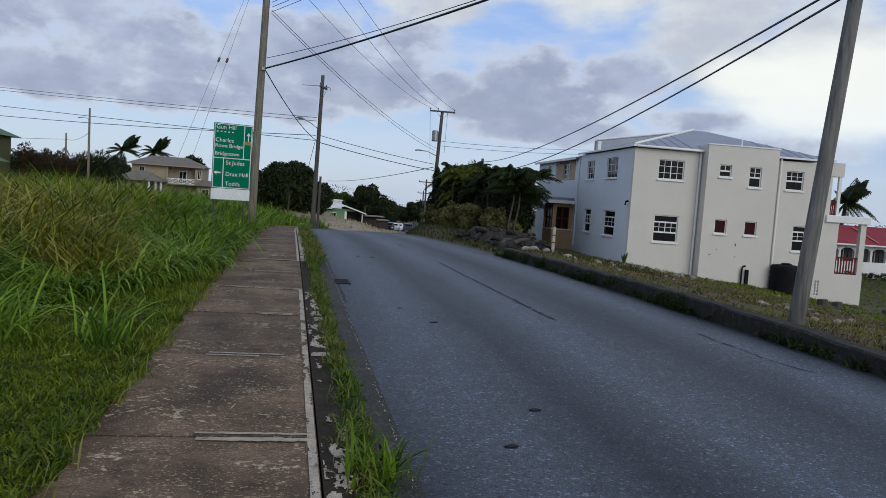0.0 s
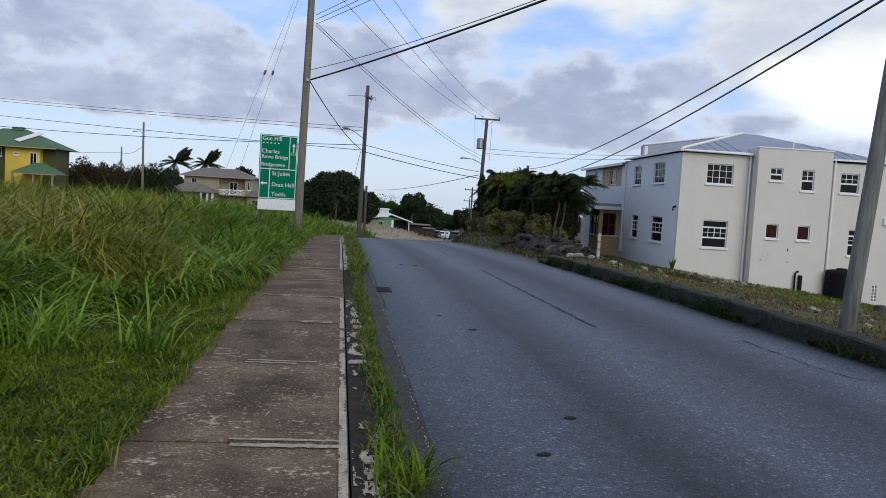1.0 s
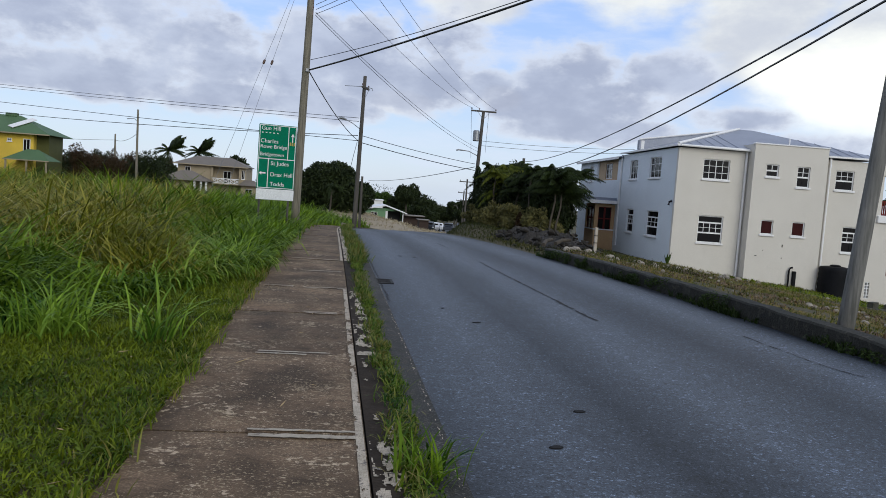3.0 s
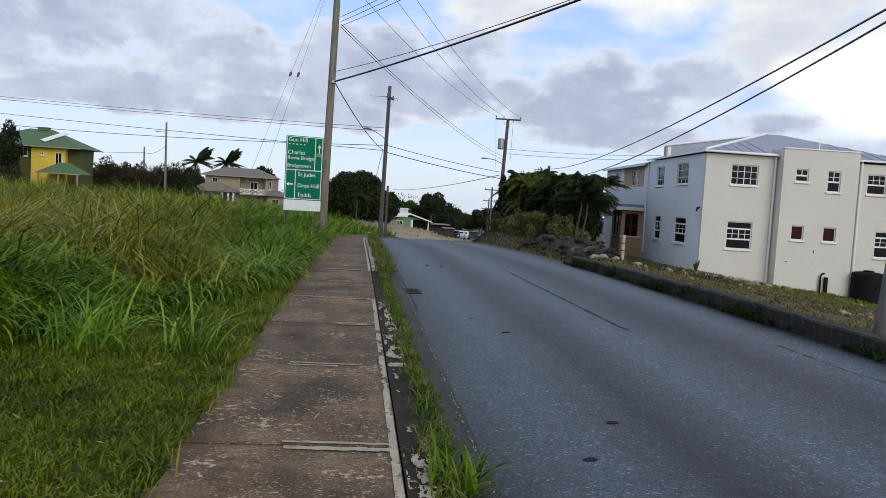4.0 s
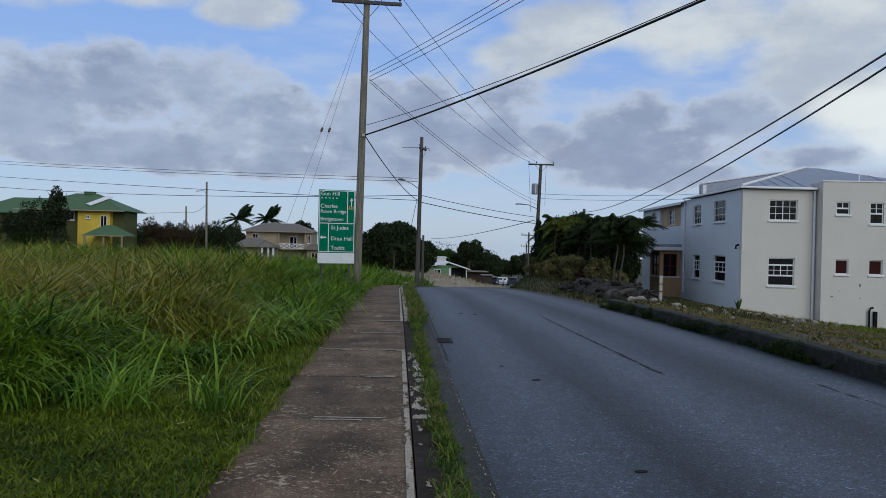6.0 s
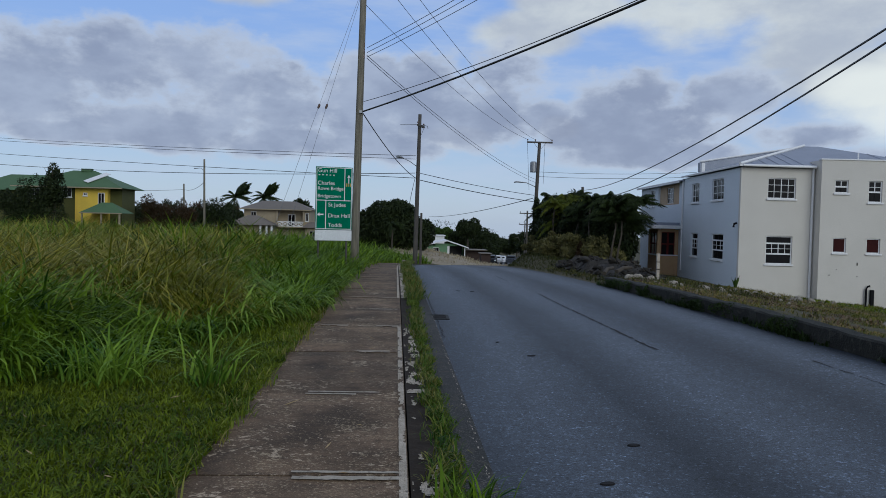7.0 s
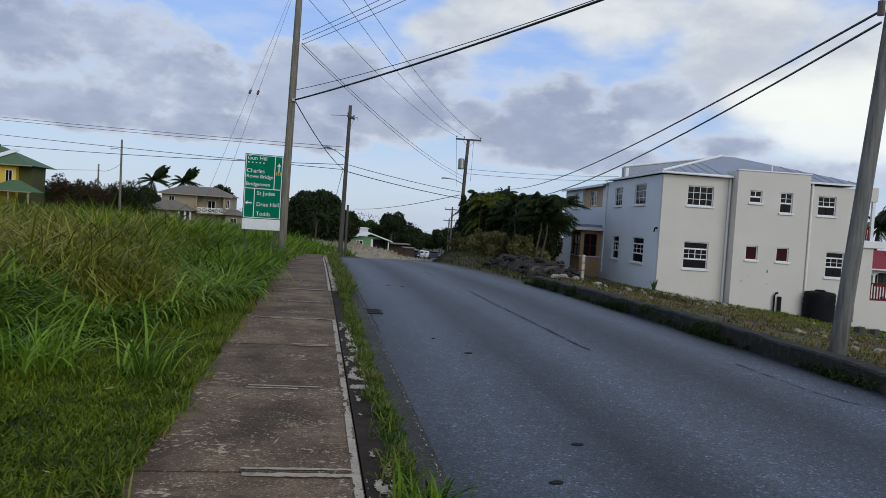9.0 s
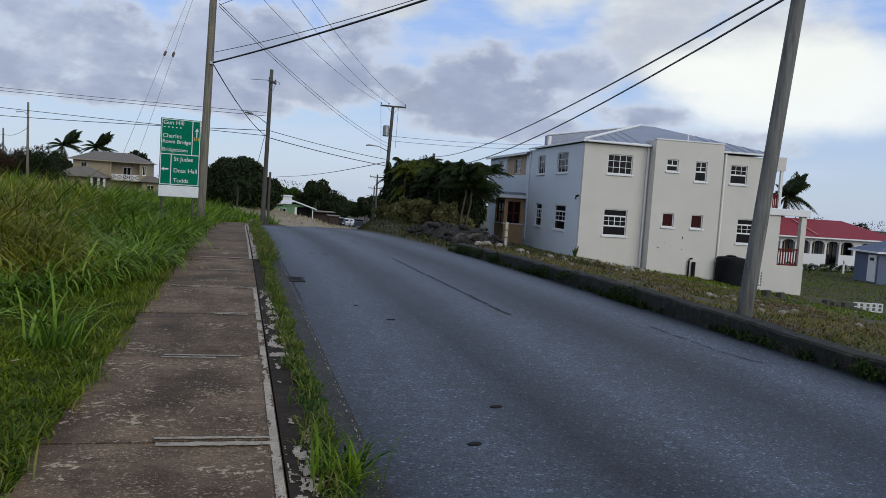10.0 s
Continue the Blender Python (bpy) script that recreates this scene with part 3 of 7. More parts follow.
MORTAR = material("pale_mortar", (0.4, 0.35, 0.27), (0.28, 0.24, 0.18), rough=0.9, scale=7, fine=50, bump=0.4, c=(0.15, 0.12, 0.09))
# pale mortar in the joints, on the road side of the slabs
def joint_line(y, s0, s1, seed):
    rnd = random.Random(seed)
    verts, faces = [], []
    for off, w in ((-0.06, 0.05), (0.06, 0.028)) if seed == 0 else ((-0.045, 0.034), (0.05, 0.03)):
        s = s0 + rnd.uniform(0, 0.06)
        low, high = 0.6, 0.6
        while s < s1:
            ds = rnd.uniform(0.015, 0.05)
            next_low, next_high = rnd.uniform(0.55, 0.9), rnd.uniform(0.4, 0.9)
            if noise.noise((s * 6, off * 50, seed * 3.3)) > (-0.75 if seed == 0 else -0.25):
                i = len(verts)
                e = min(s + ds, s1)
                for ss, yy in ((s, y + off - w * low), (e, y + off - w * next_low), (e, y + off + w * next_high), (s, y + off + w * high)):
                    verts.append((along(ss, yy), yy, rise(yy) + 0.004))
                faces.append((i, i + 1, i + 2, i + 3))
            low, high = next_low, next_high
            s += ds
    ob = sheet("joint_mortar", verts, faces, MORTAR)
    ob.parent = pavement


for k, (s0, s1) in enumerate(((-0.45, 0.3), (-0.6, 0.12), (-0.3, 0.2), (-0.95, 0.36), (-0.5, 0.3), (-0.8, 0.3))):
    joint_line(5.13 + 2.45 * k, s0, s1, k)

# cracks, patches and covers in the road
def crack(points, width, seed):
    rnd = random.Random(seed)
    verts, faces = [], []
    pts = []
    for (s0, y0), (s1, y1) in zip(points, points[1:]):
        m = max(2, int(abs(y1 - y0) / 0.12))
        pts += [(s0 + (s1 - s0) * k / m + rnd.gauss(0, 0.012), y0 + (y1 - y0) * k / m) for k in range(m)]
    for s, y in pts:
        w = width * rnd.uniform(0.25, 1.2)
        z = road_top(s, y) + 0.006
        verts += [(along(s - w, y), y, z), (along(s + w, y), y, z)]
    for k in range(len(pts) - 1):
        if rnd.random() > 0.12:
            faces.append((2 * k, 2 * k + 1, 2 * k + 3, 2 * k + 2))
    return sheet("crack", verts, faces, TAR)


IRON = material("black_iron", (0.008, 0.008, 0.009), (0.014, 0.013, 0.012), rough=0.8, scale=8, fine=60, bump=0.3, spec=0.2)
TAR = material("black_tar", (0.008, 0.008, 0.009), (0.014, 0.014, 0.015), rough=0.85, scale=5, fine=50, bump=0.3)
for pts, w, sd in [([(4.03, 11.1), (3.98, 14), (3.96, 17), (4.0, 20.8)], 0.03, 1), ([(3.97, 26), (3.99, 29)], 0.022, 2), ([(4.05, 33), (4.1, 37)], 0.022, 3), ([(1.03, 11.9), (1.02, 15.5), (1.02, 18.8), (1.04, 21.7)], 0.013, 5), ([(6.12, 8.0), (5.96, 8.5), (5.95, 9.3), (5.94, 10.5)], 0.014, 6)]:
    c = crack(pts, w, sd)
    c.parent = road

# faint dotted edge line of the asphalt
rnd_edge = random.Random(17)
dv, df = [], []
for k in range(220):
    y = rnd_edge.uniform(3.5, 24)
    s = 0.925 + 0.004 * (y - 5) + rnd_edge.gauss(0, 0.008)
    w, l = rnd_edge.uniform(0.0015, 0.0045), rnd_edge.uniform(0.008, 0.05)
    z = rise(y) - 0.072
    i = len(dv)
    dv += [(along(s - w, y), y, z), (along(s + w, y), y, z), (along(s + w, y + l), y + l, z), (along(s - w, y + l), y + l, z)]
    df.append((i, i + 1, i + 2, i + 3))
edge_line = sheet("edge_line", dv, df, KERB_PAINT)
edge_line.parent = road

# iron covers: two small sunken caps, a small plate, a drain grate
def cap(s, y, r, flat_y=0.6):
    bm = bmesh.new()
    bmesh.ops.create_cone(bm, cap_ends=True, segments=14, radius1=r, radius2=r * 0.85, depth=0.008)
    x = along(s, y)
    z = road_top(s, y) + 0.006
    ob = part("iron_cover", bm, IRON, None, "", pose(x, y, z, 0, 0, 15) @ Matrix.Diagonal((1, flat_y, 1, 1)))
    return tagged(ob, "small dark iron cover sunk in the asphalt", "cover", "covers in the road")


cap(1.74, 5.28, 0.06)
cap(2.21, 6.22, 0.06)
cap(2.1, 10.44, 0.065, 0.5)
cap(1.79, 11.6, 0.03)
cap(1.92, 20.86, 0.06)
cap(2.29, 20.75, 0.06)
grate = thing("drain_grate", pose(along(0.98, 14.6), 14.6, rise(14.6) - 0.092), "dark iron drain grate at the road edge", "drain")
part("grate_frame", boxes((-0.28, -0.33, -0.03, 0.28, -0.28, 0.012), (-0.28, 0.28, -0.03, 0.28, 0.33, 0.012), (-0.28, -0.28, -0.03, -0.23, 0.28, 0.012), (0.23, -0.28, -0.03, 0.28, 0.28, 0.012)), TAR, grate)
bar_mesh = finish(boxes((-0.23, -0.012, -0.03, 0.23, 0.012, 0.008)), "grate_bar", TAR)
for k in range(8):
    b = new("grate_bar", bar_mesh)
    b.parent = grate
    b.matrix_basis = pose(0, -0.245 + 0.07 * k, 0)

# low kerb wall along the far side of the road
def kerb_wall(y0, y1):
    rnd = random.Random(4)
    verts, faces = [], []
    ys = np.arange(y0, y1 + 0.01, 0.4)
    for y in ys:
        y = float(y)
        top = rise(y) + 0.2 - 0.012 * min(max(12 - y, 0), 6) + rnd.uniform(-0.015, 0.015)
        low = rise(y) - 0.3
        for s, z in ((0, low), (-0.02 + rnd.uniform(-0.015, 0.015), top - 0.03), (0.01, top), (0.25, top + 0.005), (0.29, top - 0.03), (0.29, low)):
            verts.append((along(kerb_side(y) + s, y), y, z))
    for j in range(len(ys) - 1):
        for i in range(5):
            a = 6 * j + i
            faces.append((a, a + 1, a + 7, a + 6))
    e = 6 * (len(ys) - 1)
    faces += [tuple(range(5, -1, -1)), tuple(e + k for k in range(6))]
    return tagged(sheet("kerb_wall", verts, faces, OLD_WALL), "low mossy concrete kerb wall along the road", "wall", kind="structure")


kerb_wall(-18, 24.2)

# ---- the two-storey white house ----
def pierced(bm, length, z0, z1, holes, thick, place):
    """A wall with openings. holes: (a0, a1, z0, z1). place(a, d, z) gives the point a along, d deep."""
    As = sorted({0.0, length, *[h[k] for h in holes for k in (0, 1)]})
    Zs = sorted({z0, z1, *[h[k] for h in holes for k in (2, 3)]})

    def open_at(i, j):
        if not (0 <= i < len(As) - 1 and 0 <= j < len(Zs) - 1):
            return True
        a, z = (As[i] + As[i + 1]) / 2, (Zs[j] + Zs[j + 1]) / 2
        return any(h[0] < a < h[1] and h[2] < z < h[3] for h in holes)

    def quad(*pts):
        bm.faces.new([bm.verts.new(place(*p)) for p in pts])

    for i in range(len(As) - 1):
        for j in range(len(Zs) - 1):
            if open_at(i, j):
                continue
            a0, a1, b0, b1 = As[i], As[i + 1], Zs[j], Zs[j + 1]
            quad((a0, 0, b0), (a1, 0, b0), (a1, 0, b1), (a0, 0, b1))
            quad((a0, thick, b0), (a0, thick, b1), (a1, thick, b1), (a1, thick, b0))
            if open_at(i - 1, j):
                quad((a0, 0, b0), (a0, 0, b1), (a0, thick, b1), (a0, thick, b0))
            if open_at(i + 1, j):
                quad((a1, 0, b0), (a1, thick, b0), (a1, thick, b1), (a1, 0, b1))
            if open_at(i, j - 1):
                quad((a0, 0, b0), (a0, thick, b0), (a1, thick, b0), (a1, 0, b0))
            if open_at(i, j + 1):
                quad((a0, 0, b1), (a1, 0, b1), (a1, thick, b1), (a0, thick, b1))
    bmesh.ops.remove_doubles(bm, verts=bm.verts[:], dist=0.0005)
    bmesh.ops.recalc_face_normals(bm, faces=bm.faces[:])
    return bm


def window(parent, m, w, h, cols, rows, rails=(), paint=None, sill=True, bar=0.028, blind=None, label="", grid=None):
    """A window set in an opening w wide and h high; m: its lower left corner, x along, y inward. rails: heights of heavy bars."""
    paint = paint or WHITE
    f = 0.045
    bm = boxes((0, 0.06, 0, f, 0.13, h), (w - f, 0.06, 0, w, 0.13, h), (f, 0.06, 0, w - f, 0.13, f), (f, 0.06, h - f, w - f, 0.13, h))
    fr = part("window", bm, paint, parent, label, m)
    for k in range(1, cols):
        x = w * k / cols
        heavy = bar * (1.6 if cols % 2 == 0 and k == cols // 2 else 1)
        lo, hi = grid or (f, h - f)
        b = part("glazing_bar", boxes((x - heavy / 2, 0.07, lo, x + heavy / 2, 0.12, hi)), paint, fr)
    if grid:
        for lo, hi in ((f, grid[0] - 0.03), (grid[1] + 0.03, h - f)):
            if hi - lo > 0.1:
                part("mullion", boxes((w / 2 - 0.014, 0.07, lo, w / 2 + 0.014, 0.12, hi)), BLACK_PLASTIC, fr, "dark thin mullion")
    for k in range(1, rows):
        z = grid[0] + (grid[1] - grid[0]) * k / rows if grid else h * k / rows
        part("glazing_bar", boxes((f, 0.073, z - bar / 2, w - f, 0.117, z + bar / 2)), paint, fr)
    for z in rails:
        part("rail", boxes((f, 0.065, z - 0.035, w - f, 0.125, z + 0.035)), paint, fr)
    part("pane", boxes((f, 0.085, f, w - f, 0.1, h - f)), GLASS, fr)
    if blind:
        part("blind", boxes((f, 0.13, f, w - f, 0.15, h - f)), blind, fr)
    if sill:
        part("sill", boxes((-0.06, -0.07, -0.085, w + 0.06, 0.06, 0.0), bevel=0.012), WHITE, fr)
    return fr


HOUSE_AT = pose(15.45, 35.03, 0, 0, 0, -4)
house = thing("house", HOUSE_AT, "two-storey cream and white rendered house with a grey metal roof", "house")
LOW = -3.2
UP0, UP1, DN0, DN1 = 3.24, 4.17, 0.27, 1.54
front_a = [(1.21, 2.47, UP0, UP1), (1.21, 2.40, DN0, DN1)]
mid_w = [(3.92 - 3.31, 4.51 - 3.31, 3.53, 4.10), (5.40 - 3.31, 6.0 - 3.31, 3.14, 4.09), (3.92 - 3.31, 4.5 - 3.31, 0.87, 1.53), (5.4 - 3.31, 6.0 - 3.31, 0.87, 1.53)]
right_w = [(7.60 - 6.8, 8.49 - 6.8, 3.17, 4.09), (8.2 - 6.8, 9.1 - 6.8, 0.25, 1.47), (9.57 - 6.8, 9.98 - 6.8, -1.86, -1.07)]
side_w = [(2.13, 3.9, UP0, 4.28), (6.02, 7.4, 3.21, 4.24), (1.97, 3.78, 0.3, 1.56), (6.08, 7.27, 0.3, 1.55)]
T = 0.2


def front(a0, v):
    return lambda a, d, z: (a0 + a, v + d, z)


def side(u, b0):
    return lambda a, d, z: (u + d, b0 + a, z)


part("front_wall", pierced(bmesh.new(), 3.5, LOW, 4.62, front_a, T, front(0, 0)), CREAM, house)
part("bay_wall", pierced(bmesh.new(), 3.5, LOW, 4.98, mid_w, T, front(3.31, -0.65)), CREAM, house)
for row in ((3.312, -0.449, LOW, 3.51, 0.0, 4.978), (6.61, -0.449, LOW, 6.808, 0.0, 4.978)):
    part("bay_side_wall", boxes(row), CREAM, house)
part("bay_roof", boxes((3.52, -0.44, 4.7, 6.6, 3.0, 4.78)), ROOF, house)
for row in ((3.312, 0.002, 4.5, 3.512, 1.6, 4.978), (6.61, 0.002, 4.5, 6.808, 1.4, 4.978)):
    part("bay_parapet", boxes(row), CREAM, house)
part("front_wall_right", pierced(bmesh.new(), 3.0, LOW, 4.55, right_w, T, front(6.81, 0.0)), CREAM, house)
# pale render for the shaded sides; the sky's blue shade is put into its colour
SIDE_SKY_SHADED = material("sky_shaded_white_render", (0.69, 0.74, 0.77), (0.65, 0.7, 0.73), rough=0.85, scale=0.8, fine=120, bump=0.15)
part("side_wall", pierced(bmesh.new(), 9.0, LOW, 4.62, side_w, T, side(0.002, 0.2)), SIDE_SKY_SHADED, house)
part("coping", boxes((3.27, -0.69, 4.98, 6.85, -0.42, 5.04), bevel=0.01), WHITE, house)

# windows
for (a0, a1, z0, z1), u0, v0, cols, rows, rails, grid in [
        (front_a[0], 0, 0, 4, 3, (), None), (front_a[1], 0, 0, 4, 2, (0.46, 0.94), (0.46, 0.94)),
        (mid_w[0], 3.31, -0.65, 2, 1, (0.28,), (0.28, 0.53)), (mid_w[1], 3.31, -0.65, 2, 2, (0.46,), (0.46, 0.9)),
        (right_w[0], 6.81, 0, 3, 2, (0.44,), (0.44, 0.88)), (right_w[1], 6.81, 0, 3, 2, (0.5, 0.93), (0.5, 0.93))]:
    window(house, pose(u0 + a0, v0, z0), a1 - a0, z1 - z0, cols, rows, rails, bar=0.022, grid=grid)
BURGUNDY = material("burgundy_board", (0.05, 0.013, 0.012), (0.032, 0.009, 0.009), spec=0.08, rough=0.7, scale=3, fine=50, bump=0.1)
for a0, a1, z0, z1 in mid_w[2:]:
    w = window(house, pose(3.31 + a0, -0.65, z0), a1 - a0, z1 - z0, 1, 1, (), label="small window closed with a burgundy board")
    part("board", boxes((0.05, 0.06, 0.05, a1 - a0 - 0.05, 0.08, z1 - z0 - 0.05)), BURGUNDY, w)
turn = Matrix.Rotation(radians(-90), 4, "Z")
for k, (a0, a1, z0, z1) in enumerate(side_w):
    window(house, Matrix.Translation((0.002, 0.2 + a1, z0)) @ turn, a1 - a0, z1 - z0, 3, 3 if k < 2 else 2, () if k < 2 else (0.46, 0.94), bar=0.024, grid=None if k < 2 else (0.46, 0.94))

# pierced vent panel low on the front
a0, a1, z0, z1 = right_w[2]
vent = part("vent_block", boxes((0, 0.02, 0, 0.41, 0.03, 0.79)), BLACK_PLASTIC, house, "pierced white vent panel", pose(6.81 + a0, 0.1, z0))
for k in range(4):
    part("vent_bar", boxes((0.135 * k - 0.02, -0.09, 0, 0.135 * k + 0.02, 0.02, 0.79)), WHITE, vent)
for k in range(6):
    part("vent_bar", boxes((0, -0.085, 0.155 * k - 0.02, 0.41, 0.015, 0.155 * k + 0.02)), WHITE, vent)

# back and inner walls close the house; the porch end stays open
part("back_wall", boxes((0.2, 9.2, LOW, 9.8, 9.4, 4.6)), SIDE_SKY_SHADED, house)
part("end_wall", boxes((9.612, 0.21, LOW, 9.81, 9.2, 4.55)), CREAM, house)
part("upper_floor", boxes((0.2, 0.2, 2.3, 9.61, 9.2, 2.45)), WHITE, house)
part("lower_floor", boxes((0.2, 0.2, -0.75, 9.61, 9.2, -0.6)), WHITE, house)

# roof: hipped, with standing seams and white fascia
def hip_roof(u0, v0, u1, v1, z0, r0, r1, zr):
    bm = bmesh.new()
    c = [bm.verts.new(p) for p in ((u0, v0, z0), (u1, v0, z0), (u1, v1, z0), (u0, v1, z0))]
    r = [bm.verts.new((*r0, zr)), bm.verts.new((*r1, zr))]
    for f in ((c[0], c[1], r[1], r[0]), (c[1], c[2], r[1]), (c[2], c[3], r[0], r[1]), (c[3], c[0], r[0])):
        bm.faces.new(f)
    low = [bm.verts.new((v.co.x, v.co.y, z0 - 0.03)) for v in c]
    for k in range(4):
        bm.faces.new((c[(k + 1) % 4], c[k], low[k], low[(k + 1) % 4]))
    bm.faces.new(low[::-1])
    bmesh.ops.recalc_face_normals(bm, faces=bm.faces[:])
    return bm


roof = part("roof", hip_roof(-0.12, -0.16, 10.0, 9.4, 4.74, (4.85, 4.9), (5.6, 4.9), 6.15), ROOF, house, "grey metal hipped roof with white fascia")
for row in ((-0.16, -0.2, 4.66, 3.28, -0.165, 4.755), (6.84, -0.2, 4.64, 9.9, -0.165, 4.73), (-0.16, -0.16, 4.66, -0.125, 9.2, 4.755)):
    part("fascia", boxes(row, bevel=0.008), WHITE, roof)
part("gutter", tube(bmesh.new(), [(0, -0.24, 4.7), (3.26, -0.24, 4.67)], [0.05, 0.05], 8), WHITE, roof)
part("ridge_cap", tube(bmesh.new(), [(-0.12, -0.16, 4.78), (4.85, 4.9, 6.19)], [0.07, 0.07], 6), WHITE, roof)
for k in range(1, 18):
    u = k * 0.55
    if 3.25 < u < 6.85:
        continue
    top = min(u / 4.9, (10 - u) / 4.4, 1)
    seams = tube(bmesh.new(), [(u, -0.15, 4.757), (u, -0.15 + 5.0 * top, 4.757 + 1.4 * top)], [0.012, 0.012], 4)
    part("seam", seams, ROOF, roof)
# higher rear roof, its verge rising from a short upstand to the ridge
part("upstand", boxes((-0.02, 5.9, 4.77, 0.16, 6.1, 5.28), bevel=0.01), WHITE, house)
bm = bmesh.new()
ring = [(-0.1, 5.92, 5.3), (4.9, 5.92, 6.14), (4.9, 5.92, 6.0), (0.16, 5.92, 4.8), (-0.1, 5.92, 4.8)]
near_ring, far_ring = [bm.verts.new(q) for q in ring], [bm.verts.new((q[0], 6.3, q[2])) for q in ring]
bm.faces.new(near_ring)
bm.faces.new(far_ring[::-1])
for k in range(5):
    bm.faces.new((near_ring[k], near_ring[(k + 1) % 5], far_ring[(k + 1) % 5], far_ring[k]))
bmesh.ops.recalc_face_normals(bm, faces=bm.faces[:])
part("rear_roof", bm, ROOF, house, "grey metal rear roof with a white verge")
part("verge", tube(bmesh.new(), [(-0.12, 5.88, 5.34), (4.9, 5.88, 6.18)], [0.05, 0.05], 6), WHITE, house)
part("vent_pipe", tube(bmesh.new(), [(5.4, 0.4, 4.7), (5.4, 0.4, 5.42)], [0.035, 0.035], 8), WHITE, house)

# downpipes
for u, v, z0 in ((3.2, -0.07, LOW), (7.25, -0.07, LOW), (-0.06, 9.12, -0.6)):
    part("downpipe", tube(bmesh.new(), [(u, v, z0), (u, v, 4.62)], [0.05, 0.05], 10), WHITE, house, "white plastic downpipe")
part("wall_lamp", tube(bmesh.new(), [(-0.02, 0.32, 2.1), (-0.14, 0.32, 2.05), (-0.16, 0.32, 1.9)], [0.05, 0.05, 0.06], 8), BLACK_PLASTIC, house)

# rear wing with the bay porch
part("wing_wall", pierced(bmesh.new(), 10.4, LOW, 4.5, [(0.9, 5.7, 3.2, 4.45), (1.0, 4.4, -0.4, 1.7), (6.3, 7.6, 0.1, 1.4), (6.6, 7.8, 3.2, 4.2)], T, side(0.004, 9.2)), SIDE_SKY_SHADED, house)
part("wing_end_wall", boxes((0.2, 19.4, LOW, 9.8, 19.6, 4.5), (9.6, 9.4, LOW, 9.8, 19.4, 4.5)), SIDE_SKY_SHADED, house)
part("wing_roof", hip_roof(-0.25, 9.0, 10.0, 19.9, 4.52, (4.8, 13), (4.8, 15), 5.7), ROOF, house)
part("wing_fascia", boxes((-0.29, 9.2, 4.4, -0.255, 19.9, 4.54)), WHITE, house)
part("loggia_wall", pierced(bmesh.new(), 4.8, 3.2, 4.45, [(1.6, 3.2, 3.3, 4.25)], 0.12, side(0.12, 10.1)), material("tan_paint", (0.46, 0.34, 0.21), (0.42, 0.31, 0.19), rough=0.8, scale=1.5, fine=80, bump=0.2), house, "tan painted upper wall of the bay")
window(house, Matrix.Translation((0.12, 10.1 + 3.2, 3.3)) @ turn, 1.6, 0.95, 4, 3, (), sill=False)
window(house, Matrix.Translation((0.004, 9.2 + 7.6, 0.1)) @ turn, 1.3, 1.3, 3, 3)
window(house, Matrix.Translation((0.004, 9.2 + 7.8, 3.2)) @ turn, 1.2, 1.0, 3, 3)
porch = part("porch_wall", boxes((-1.2, 9.95, LOW, 0.0, 10.1, 0.18), (-1.2, 10.1, LOW, -1.05, 12.2, 0.18), (-1.2, 9.95, 0.18, -0.98, 10.17, 1.7), (-0.2, 9.95, 0.18, 0.0, 10.1, 1.7), (-0.98, 9.95, 1.55, -0.2, 10.1, 1.75),
                                   (-1.2, 11.9, 0.18, -1.05, 12.2, 1.7), (-1.2, 10.17, 1.55, -1.05, 11.9, 1.75)), BROWN, house, "brown painted porch wall")
part("porch_roof", boxes((-1.6, 9.6, 1.85, 0.0, 15.2, 2.0), (-1.45, 9.75, 2.0, 0.0, 15.0, 2.12), bevel=0.02), ROOF, house, "flat grey porch roof with white edge")
part("porch_edge", boxes((-1.66, 9.54, 1.76, 0.0, 9.6, 1.95), (-1.66, 9.6, 1.76, -1.6, 15.2, 1.95)), WHITE, house)
part("porch_sill", boxes((-1.26, 9.9, 0.18, 0.0, 9.95, 0.25), (-1.26, 9.95, 0.18, -1.2, 12.2, 0.25)), WHITE, house)
window(house, pose(-0.98, 9.95, 0.18), 0.78, 1.37, 2, 2, (), RED_WOOD, sill=False, bar=0.07)
window(house, Matrix.Translation((-1.2, 11.9, 0.18)) @ turn, 1.73, 1.37, 2, 2, (), RED_WOOD, sill=False, bar=0.09)
part("porch_post", tube(bmesh.new(), [(-1.5, 14.9, LOW), (-1.5, 14.9, 1.8)], [0.05, 0.05], 8), WHITE, house)

# end porch, open to the garden behind, with a balcony over it
part("porch_base", boxes((9.814, 0.004, LOW, 12.03, 0.2, -0.73), (11.83, 0.2, LOW, 12.03, 4.4, -0.73), (9.814, 4.2, LOW, 11.83, 4.4, -0.73), (9.814, 0.2, -1.0, 11.83, 4.2, -0.8)), CREAM, house)
for row in ((9.814, 0.004, -0.73, 10.55, 0.2, 1.77), (11.72, 0.004, -0.73, 12.0, 0.25, 1.77), (11.75, 4.15, -0.73, 12.0, 4.4, 1.77)):
    part("porch_pier", boxes(row), CREAM, house)
part("balcony_slab", boxes((9.814, -0.12, 1.77, 12.12, 4.5, 2.12), bevel=0.02), WHITE, house)
part("balcony_post", boxes((10.33, 0.0, 2.12, 10.47, 0.14, 3.99)), WHITE, house)
part("balcony_beam", boxes((9.814, -0.04, 3.99, 10.54, 0.3, 4.65), (10.2, 0.3, 3.99, 10.5, 4.4, 4.65)), CREAM, house)


